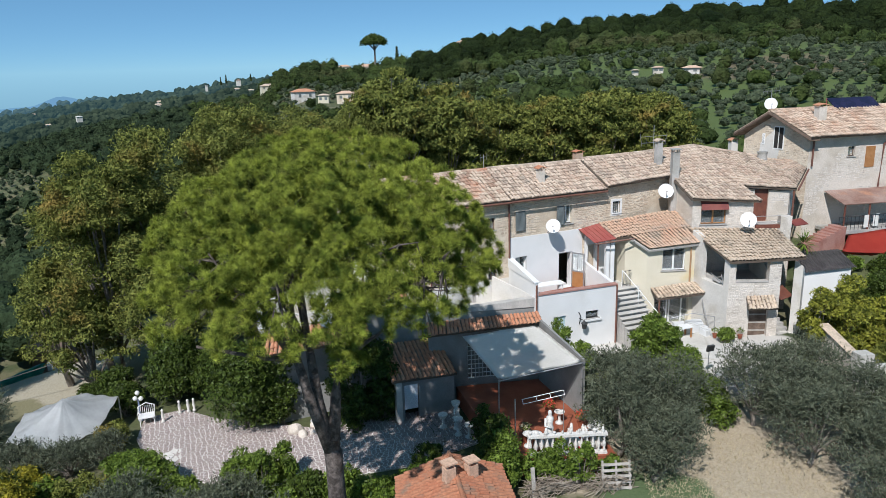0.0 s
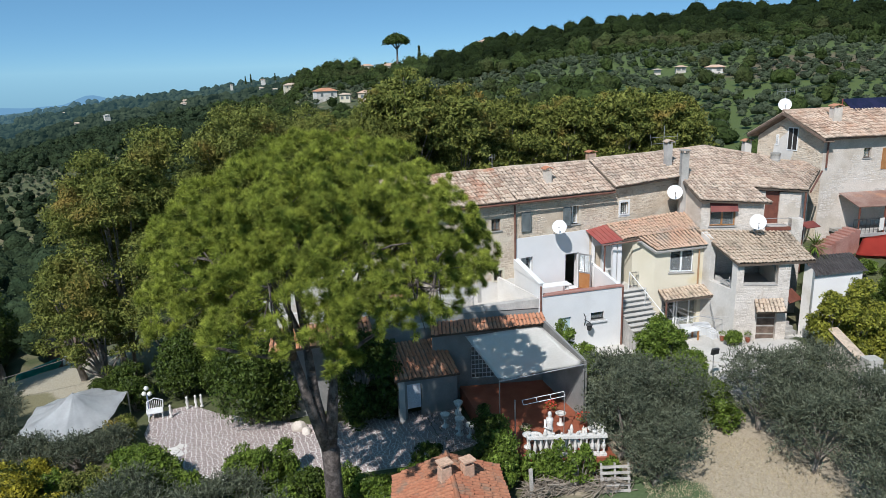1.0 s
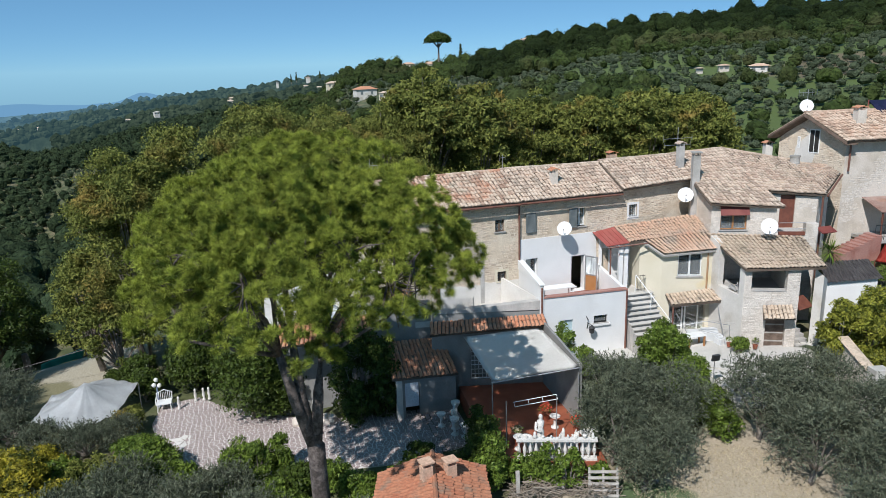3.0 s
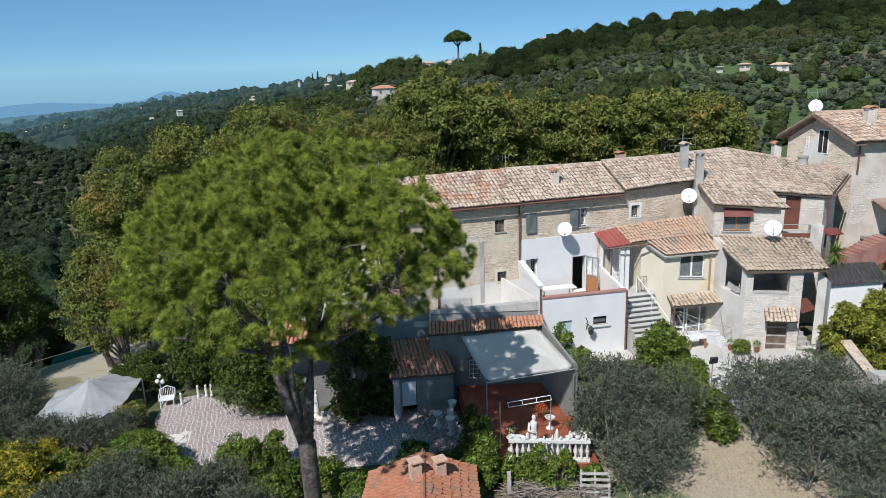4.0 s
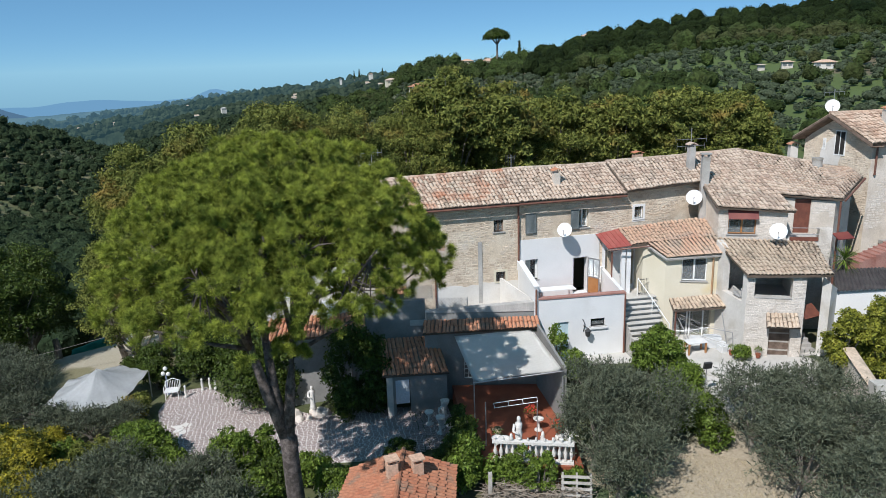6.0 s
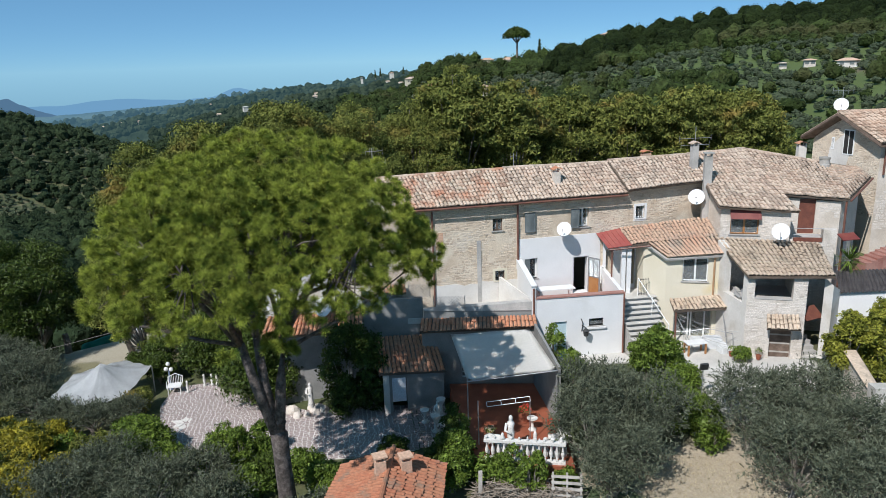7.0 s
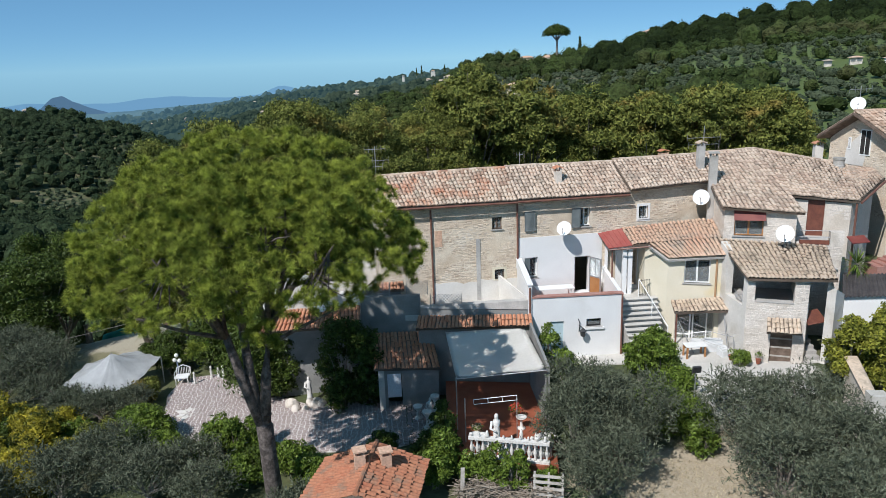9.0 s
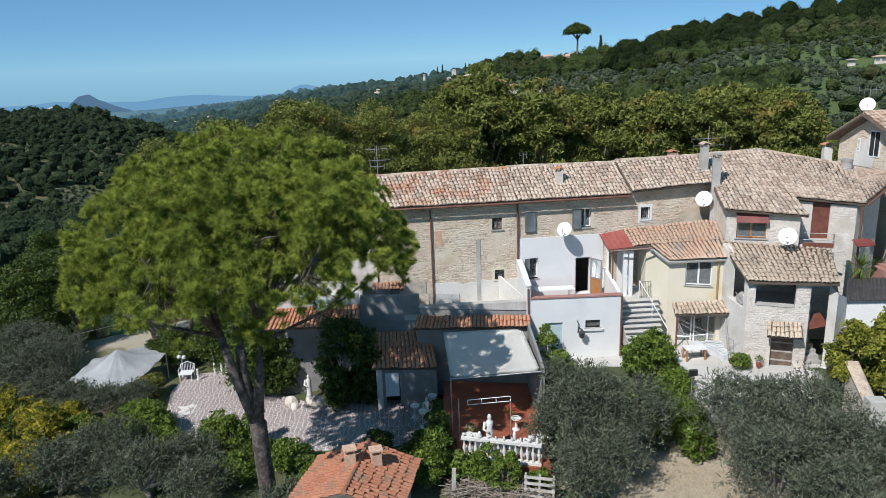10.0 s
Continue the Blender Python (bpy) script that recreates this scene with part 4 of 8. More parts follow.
def build_woods():
    rng = np.random.default_rng(11)
    woods, olives, oaks, valley, scrub = [], [], [], [], []
    cells = {}
    clear = [(az, on_slope(az, el)[3]) for az, el in FAR_HUTS]
    for _ in range(120000):
        az = rng.uniform(-44, 60)
        r = math.sqrt(rng.uniform(82 ** 2, 730 ** 2))
        top = float(np.interp(az, RIM_AZ, RIM_R))
        if r > top * 1.02 or (az < -30 and r > 420):
            continue
        x, y = EYE_XY[0] + r * math.sin(radians(az)), EYE_XY[1] + r * math.cos(radians(az))
        if any(abs(az - ca) < 0.85 and cr - (26 if ca < 12 else 14 if ca < 30 else 10) < r < cr + 9 for ca, cr in clear):
            continue
        if 2 < az < 40 and r < 112:
            continue
        open_land = grove(x, y, az, r)
        oak = az > 17 and r > 315 + 35 * noise.noise((x * 0.01, y * 0.01, 7))
        if oak:
            rad = rng.uniform(2.6, 4.6) if r < 0.86 * top else rng.uniform(3.4, 7.2)
        elif open_land:
            green = rng.uniform() < 0.15 + 0.4 * max(0, noise.noise((x * 0.02, y * 0.02, 9)))
            rad = rng.uniform(1.3, 2.9) if green else rng.uniform(0.9, 1.7)
        else:
            rad = rng.uniform(2.4, 4.4) if noise.noise((x * 0.012, y * 0.012, 1)) > 0.0 else rng.uniform(1.6, 3.2)
            if r > 300:
                rad *= 1.25
        gap = 1.08 if open_land and not oak else 0.74
        i, j = int(x // 8), int(y // 8)
        if any((x - px) ** 2 + (y - py) ** 2 < (gap * (rad + pr)) ** 2 for a in (-1, 0, 1) for b in (-1, 0, 1) for px, py, pr in cells.get((i + a, j + b), ())):
            continue
        cells.setdefault((i, j), []).append((x, y, rad))
        h = rad * rng.uniform(1.5, 2.3)
        if open_land and not oak and not green:
            (scrub if az < 0 else olives).append((x, y, gz(x, y) - 0.1, rad, rad * rng.uniform(1.3, 1.7)))
        else:
            (oaks if oak else valley if az < 0 else woods).append((x, y, gz(x, y) - 0.3 * rad, rad, h))
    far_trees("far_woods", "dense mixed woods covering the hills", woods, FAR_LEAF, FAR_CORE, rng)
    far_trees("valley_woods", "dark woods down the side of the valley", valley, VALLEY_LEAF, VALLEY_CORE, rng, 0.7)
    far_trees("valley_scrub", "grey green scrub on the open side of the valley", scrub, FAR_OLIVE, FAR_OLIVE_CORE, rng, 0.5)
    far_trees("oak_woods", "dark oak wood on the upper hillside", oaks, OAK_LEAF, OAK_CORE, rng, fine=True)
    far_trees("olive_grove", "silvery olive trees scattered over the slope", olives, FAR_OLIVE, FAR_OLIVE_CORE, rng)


build_woods()


def far_house(az, el, width, height, label, roof, turn=0.0, rng=None, wall_mat=None, r0=150, r1=900, lift=0.0, dist=0.0):
    x, y, z, r = on_slope(az, el, r0, r1)
    if dist:
        x, y, z = EYE_XY[0] + dist * math.sin(radians(az)), EYE_XY[1] + dist * math.cos(radians(az)), 15 + dist * math.tan(radians(el))
    z += lift
    t = thing("far_house", (x, y, z), label, "house", "houses on the far hill")
    a = -radians(az) + turn
    dx, dy = math.cos(a), math.sin(a)
    p0, p1 = (x - dx * width / 2, y - dy * width / 2), (x + dx * width / 2, y + dy * width / 2)
    s = Side(p0, p1)
    depth = width * 0.6
    bm = bmesh.new()
    s.box(bm, 0, width, 0, depth, z - 6 - lift, z + height)
    part("wall", bm, wall_mat or OFFWHITE, t)
    bm = bmesh.new()
    o = 0.5
    e = [s.at(-o, -o, z + height), s.at(width + o, -o, z + height), s.at(width + o, depth + o, z + height), s.at(-o, depth + o, z + height)]
    k = [s.at(width * 0.3, depth / 2, z + height + depth * 0.24), s.at(width * 0.7, depth / 2, z + height + depth * 0.24)]
    vs = [bm.verts.new(p) for p in e + k]
    for f in ((0, 1, 5, 4), (2, 3, 4, 5), (1, 2, 5), (3, 0, 4), (3, 2, 1, 0)):
        bm.faces.new([vs[i] for i in f])
    part("roof", bm, roof, t)
    n = max(2, int(width / 3))
    for i in range(n):
        u = width * (i + 0.5) / n
        bm = bmesh.new()
        s.box(bm, u - 0.5, u + 0.5, -0.08, 0.05, z + height * 0.35, z + height * 0.75)
        part("window", bm, SHUTTER, t)
    return t


def far_things():
    far_house(8.4, -2.7, 8.5, 3.2, "white villa with a red roof among far trees", TILE_RED, 0.3, lift=0.5)
    far_house(11.4, -3.05, 6.5, 2.8, "pink villa with a low tile roof among trees", TILE_ORANGE, -0.2, wall_mat=STONE, lift=1.2)
    far_house(9.7, -2.9, 4, 2.6, "small brown outbuilding half hidden by trees", TILE_OLD, -0.2, wall_mat=CREAM, lift=0.3)
    far_house(6.1, -2.1, 9, 2.8, "brown villa half hidden by trees", TILE_OLD, 0.2, wall_mat=CREAM, lift=2.5)
    far_house(37.8, -1.5, 4.6, 1.5, "white farm hut on a green slope", TILE_ORANGE, -0.2, lift=0.3)
    far_house(35.5, -1.4, 2.8, 1.5, "small stone farm hut on a green slope", TILE_ORANGE, 0.2, wall_mat=STONE_PALE, lift=0.3)
    far_house(33.8, -1.5, 1.8, 1.3, "small stone farm hut on a green slope", TILE_OLD, 0.2, wall_mat=STONE_PALE, lift=0.3)
    far_house(13.8, 0.2, 11, 3.0, "orange villa below a lone pine on the ridge", TILE_ORANGE, 0.1, wall_mat=CREAM, lift=1.5)
    far_house(11.95, 0.1, 8, 3.0, "pale villa on the ridge", TILE_ORANGE, 0.1, wall_mat=CREAM, lift=1.5)
    far_house(21.4, 1.0, 9, 3.5, "orange-roofed villa in the ridge woods", TILE_ORANGE, 0.5, wall_mat=TILE_ORANGE, lift=0.8)
    far_house(-7.0, -3.2, 5, 2, "lone white house on the far slope", OFFWHITE, 0.3, dist=740)
    far_house(4.3, -1.05, 6, 2.2, "white chapel on the ridge", TILE_ORANGE, 0.2, dist=1090)
    far_house(1.95, -1.35, 3.2, 2.5, "white tower house on the ridge", TILE_OLD, 0.2, dist=1090)
    far_house(-24.8, -2.3, 9, 3, "farmhouse on the hill's rim", TILE_OLD, 0.2, wall_mat=STONE_PALE, lift=2.5)
    rng = np.random.default_rng(3)
    # the lone pine on the ridge
    x, y, z = EYE_XY[0] + 425 * math.sin(radians(14.25)), EYE_XY[1] + 425 * math.cos(radians(14.25)), 17.2
    t = thing("ridge_pine", (x, y, gz(x, y)), "lone umbrella pine standing on the ridge", "tree")
    bm = bmesh.new()
    tube(bm, [(x, y, gz(x, y) - 1), (x + 0.3, y, z + 5), (x, y, z + 9)], [0.7, 0.5, 0.3], 8)
    for k in range(9):
        a = k * 0.7
        tube(bm, [(x + 0.2, y, z + 5), (x + 3 * math.cos(a), y + 3 * math.sin(a), z + 8.5), (x + 5.2 * math.cos(a), y + 5.2 * math.sin(a), z + 10)], [0.3, 0.18, 0.06], 6)
    part("trunk", bm, BARK_GREY, t)
    blobs = [(x + 6.0 * math.cos(a) * q, y + 6.0 * math.sin(a) * q, z + 11.6 - 3.0 * q * q, 2.2, 2.2, 2.5) for a, q in [(k * 2.4, math.sqrt(k / 30)) for k in range(31)]]
    p, n = blob_points(rng, blobs, 6, 0.6)
    quads_mesh("crown", leaf_quads(rng, p, n, 0.45, 0.5, 0.6), BAY_LEAF, t)
    # cypresses on the ridge
    for az, el, h in ((3.0, -1.35, 11), (3.4, -1.25, 12), (5.2, -1.15, 10), (16.0, 0.5, 11)):
        x, y, z, r = on_slope(az, el, 300, 760)
        if az < 10:
            x, y, z = EYE_XY[0] + 1080 * math.sin(radians(az)), EYE_XY[1] + 1080 * math.cos(radians(az)), 15 + 1080 * math.tan(radians(el))
        t = thing("cypress", (x, y, z), "narrow dark cypress on the far ridge", "tree", "cypresses on the ridge")
        bm = bmesh.new()
        tube(bm, [(x, y, z - 1), (x, y, z + 4)], [0.3, 0.2], 6)
        part("trunk", bm, BARK_GREY, t)
        p, n = blob_points(rng, [(x, y, z + 3 + h * 0.16 * k, 1.5 - 0.22 * k, 1.5 - 0.22 * k, h * 0.14) for k in range(6)], 8)
        quads_mesh("crown", leaf_quads(rng, p, n, 0.6, 0.4, 0.4), FAR_LEAF, t)


far_things()


# ---- the houses ----
def chimney(at, w, d, h, rng_turn, mat, label, cap="tiles", tall=0.0):
    """A rendered stack with a cap of tiles or a slab."""
    t = thing("chimney", at, label, "chimney")
    x, y, z = at
    sd = Side((x - w / 2 * math.cos(rng_turn), y - w / 2 * math.sin(rng_turn)), (x + w / 2 * math.cos(rng_turn), y + w / 2 * math.sin(rng_turn)))
    bm = bmesh.new()
    sd.box(bm, 0, w, -d / 2, d / 2, z, z + h)
    part("shaft", bm, mat, t)
    for u in (0.02, w - 0.08):
        for n in (-d / 2 + 0.02, d / 2 - 0.08):
            bm = bmesh.new()
            sd.box(bm, u, u + 0.06, n, n + 0.06, z + h, z + h + 0.16)
            part("post", bm, mat, t)
    if cap == "tiles":
        for s in (0, 1):
            a = sd.at(w / 2, 0, 0)
            e = w / 2 + 0.1
            for k in range(4):
                n0 = -d / 2 - 0.06 + k * (d + 0.12) / 4
                n1 = n0 + (d + 0.12) / 4 + 0.02
                u0 = w / 2 + (e if s else -e)
                bm = bmesh.new()
                hexa(bm, [sd.at(u0, n0, z + h + 0.12), sd.at(w / 2, n0, z + h + 0.24), sd.at(w / 2, n1, z + h + 0.24), sd.at(u0, n1, z + h + 0.12)], [sd.at(u0, n0 + 0.02, z + h + 0.17), sd.at(w / 2, n0 + 0.02, z + h + 0.29), sd.at(w / 2, n1 - 0.02, z + h + 0.29), sd.at(u0, n1 - 0.02, z + h + 0.17)])
                part("cap_tile", bm, TILE_RED if mat is not CEMENT else TILE_OLD, t)
    else:
        bm = bmesh.new()
        sd.box(bm, -0.06, w + 0.06, -d / 2 - 0.06, d / 2 + 0.06, z + h + 0.16, z + h + 0.22)
        part("cap", bm, mat, t)
    return t


def dish(at, radius, yaw, tilt, label, arm=0.5, pole=None):
    """A satellite dish facing yaw (degrees from +x), tipped up by tilt; its bracket runs to the pole's foot."""
    t = thing("satellite_dish", at, label, "satellite dish")
    rot = Matrix.Translation(at) @ Matrix.Rotation(radians(yaw), 4, "Z") @ Matrix.Rotation(radians(90 - tilt), 4, "Y")
    bm = bmesh.new()
    prof = [(0.02, 0.0), (0.35, 0.015), (0.7, 0.06), (0.95, 0.115), (1.0, 0.13), (1.0, 0.115), (0.7, 0.03), (0.35, -0.015), (0.02, -0.03)]
    lathe(bm, (0, 0, 0), [(r * radius, h * radius * 1.3) for r, h in prof], 28)
    bm.transform(rot)
    part("reflector", bm, DISH, t, "", True)
    bm = bmesh.new()
    tube(bm, [(radius * 0.92, 0, 0), (radius * 0.75, 0, radius * 0.55), (radius * 0.35, 0, radius * 0.95)], 0.018, 6)
    bm.transform(rot)
    part("arm", bm, ZINC, t)
    bm = bmesh.new()
    lathe(bm, (radius * 0.33, 0, radius * 0.9), [(0.03, 0), (0.045, 0.02), (0.045, 0.12), (0.02, 0.15)], 8)
    bm.transform(rot)
    part("receiver", bm, ZINC, t)
    if pole:
        bm = bmesh.new()
        back = rot @ Vector((0, 0, -0.05))
        tube(bm, [tuple(back), tuple(back + (rot.to_3x3() @ Vector((0, 0, -0.12)))), pole], 0.025, 6)
        part("bracket", bm, ZINC, t)
    return t


def wy(x):
    return 34.85 + 0.06 * (x - 16)


def row_house():
    # stone house
    t = thing("stone_house", (12.7, 37, 1.0), "old rubble stone terraced house with a clay tile roof", "house")
    s = Side((8.9, wy(8.9)), (16.45, wy(16.45)))
    ux = lambda x: x - 8.9
    wall(t, "front_wall", STONE, s, -1.0, 7.45, 0.5, [(ux(15.07), ux(15.62), 5.98, 6.64), (ux(15.17), ux(15.71), 3.13, 3.69)])
    window(t, s, ux(15.07), ux(15.62), 5.98, 6.64, WOOD_DARK, 2, 0.12, True, None)
    window(t, s, ux(15.17), ux(15.71), 3.13, 3.69, WOOD_DARK, 2, 0.16, True, CREAM, 4)
    bm = bmesh.new()
    s.box(bm, 0, 0.45, 0.5, 7.4, -1.0, 7.4)
    s.box(bm, 0, s.length, 7.4, 7.8, -1.0, 7.4)
    part("rear_wall", bm, STONE, t)
    bm = bmesh.new()
    edge = [(ux(16.44) - k * 0.335, 3.12 + 0.3 * noise.noise((k * 0.6, 2, 1))) for k in range(15)]
    rim = [(ux(11.75), 1.0), (ux(16.44), 1.0), *edge]
    hexa(bm, [s.at(u, -0.03, z) for u, z in rim], [s.at(u, 0.01, z) for u, z in rim])
    part("plaster_base", bm, OFFWHITE, t, "patchy white plaster skirt")
    bm = bmesh.new()
    s.box(bm, ux(14.15), ux(14.38), -0.045, 0.01, 2.0, 5.5)
    part("plaster_strip", bm, CEMENT, t, "vertical grey mortar strip")
    bm = bmesh.new()
    tube(bm, [s.at(ux(11.72), -0.08, 7.3), s.at(ux(11.72), -0.08, 1.9)], 0.05, 8)
    part("downpipe", bm, BROWN_PIPE, t, "brown downpipe")
    bm = bmesh.new()
    s.box(bm, ux(11.9), ux(12.3), -0.02, 0.01, 5.2, 6.1)
    part("brick_patch", bm, TILE_ORANGE, t, "patch of red brickwork")
    tile_roof(t, [(9.6, wy(9.6) - 0.45, 7.6), (16.4, wy(16.4) - 0.45, 7.58), (16.2, 37.3, 8.93), (8.85, 36.87, 8.83)], TILE_MIX)
    bm = bmesh.new()
    slab(bm, [(8.85, 36.87, 8.78), (16.2, 37.3, 8.88), (16.5, 42.5, 7.0), (8.9, 42.0, 7.0)], 0.15)
    part("rear_roof", bm, TILE_OLD, t)
    bm = bmesh.new()
    tube(bm, [(9.6, wy(9.6) - 0.5, 7.5), (16.4, wy(16.4) - 0.5, 7.48)], 0.06, 8)
    part("gutter", bm, BROWN_PIPE, t)
    # white-fronted house
    t = thing("white_fronted_house", (20, 37, 1.0), "terraced house with white render below and bare stone above", "house")
    s = Side((16.45, wy(16.45)), (27.9, wy(27.9)))
    ux = lambda x: x - 16.45
    wall(t, "lower_wall", WHITE, s, -1.0, 5.38, 0.5, [(ux(17.12), ux(17.6), 3.05, 4.23), (ux(19.72), ux(20.62), 1.95, 4.1)], 0, ux(21.3), -0.04)
    wall(t, "upper_wall", STONE, s, 5.38, 7.75, 0.46, [(ux(19.98), ux(20.6), 5.8, 6.85), (ux(23.42), ux(23.95), 6.04, 6.74)])
    wall(t, "stone_wall", STONE, s, -1.0, 5.38, 0.46, (), ux(21.3))
    bm = bmesh.new()
    s.box(bm, 0, s.length, 7.4, 7.8, -1.0, 7.4)
    part("rear_wall", bm, STONE, t)
    window(t, s, ux(17.12), ux(17.6), 3.05, 4.23, WHITE_PAINT, 1, 0.2)
    shutter(t, s, ux(16.84), ux(17.12), 3.05, 4.23, -0.08)
    shutter(t, s, ux(16.85), ux(17.45), 5.75, 6.85, -0.08)
    window(t, s, ux(19.98), ux(20.6), 5.8, 6.85, WHITE_PAINT, 2, 0.2)
    shutter(t, s, ux(19.5), ux(20.0), 5.78, 6.88, -0.09)
    window(t, s, ux(23.42), ux(23.95), 6.04, 6.74, WHITE_PAINT, 1, 0.1, True, WHITE, 3)
    # terrace door, its white leaf open into the house and the screen leaf outwards
    bm = bmesh.new()
    for a, b, c, d in ((19.72, 19.77, 1.95, 4.1), (20.57, 20.62, 1.95, 4.1), (19.77, 20.57, 4.04, 4.1)):
        s.box(bm, ux(a), ux(b), 0.02, 0.14, c, d)
    door = part("door", bm, WHITE_PAINT, t)
    bm = bmesh.new()
    a, b = Vector(s.at(ux(20.58), -0.06, 0)), Vector(s.at(ux(21.0), -0.75, 0))
    ds = Side((a.x, a.y), (b.x, b.y))
    L = ds.length
    for p in ((0, 0.07, 1.98, 4.05), (L - 0.07, L, 1.98, 4.05), (0.07, L - 0.07, 3.98, 4.05), (0.07, L - 0.07, 2.9, 2.97), (L / 2 - 0.02, L / 2 + 0.02, 2.97, 3.98)):
        ds.box(bm, p[0], p[1], 0, 0.04, p[2], p[3])
    part("screen_frame", bm, ZINC, door)
    bm = bmesh.new()
    ds.box(bm, 0.07, L - 0.07, 0.005, 0.035, 1.98, 2.9)
    part("door_panel", bm, WOOD, door, "varnished orange wooden lower panel")
    bm = bmesh.new()
    ds.box(bm, 0.07, L - 0.07, 0.015, 0.022, 2.97, 3.98)
    part("pane", bm, GLASS, door).visible_shadow = False
    bm = bmesh.new()
    tube(bm, [s.at(0.0, -0.1, 7.4), s.at(0.0, -0.1, 4.15)], 0.055, 8)
    part("downpipe", bm, BROWN_PIPE, t, "brown downpipe")
    tile_roof(t, [(16.42, wy(16.42) - 0.45, 7.62), (22.75, wy(22.75) - 0.45, 7.6), (22.55, 37.7, 8.9), (16.2, 37.32, 8.96)], TILE_OLD)
    tile_roof(t, [(22.75, wy(22.75) - 0.45, 7.78), (27.3, wy(27.3) - 0.5, 8.0), (27.75, 38.0, 9.06), (22.6, 37.7, 9.0)], TILE_OLD, rng=random.Random(9))
    bm = bmesh.new()
    slab(bm, [(16.2, 37.3, 8.9), (28, 38.0, 8.98), (28, 43, 7.0), (16.4, 42.5, 7.0)], 0.15)
    part("rear_roof", bm, TILE_OLD, t)
    bm = bmesh.new()
    tube(bm, [(16.42, wy(16.42) - 0.5, 7.5), (22.7, wy(22.7) - 0.5, 7.5)], 0.06, 8)
    part("gutter", bm, BROWN_PIPE, t)
    chimney((18.95, 35.9, 7.9), 0.36, 0.36, 0.95, 0.06, STONE_RENDER, "small old rendered chimney with a tile cap", "tiles")
    chimney((27.3, 36.4, 8.2), 0.36, 0.36, 1.6, 0.0, CEMENT, "tall square cement flue above the tiles", "tiles")
    chimney((27.35, 34.85, 3.2), 0.42, 0.42, 6.2, -0.3, CEMENT, "tall cement chimney stack climbing the house wall", "slab")
    dish((18.93, 34.3, 5.93), 0.40, 240, 28, "white satellite dish on a white house wall", pole=(18.95, wy(18.95), 5.4))
    dish((26.72, 34.75, 7.15), 0.44, 240, 26, "white satellite dish under the eaves of a stone wall", pole=(26.8, wy(26.8), 6.5))


row_house()


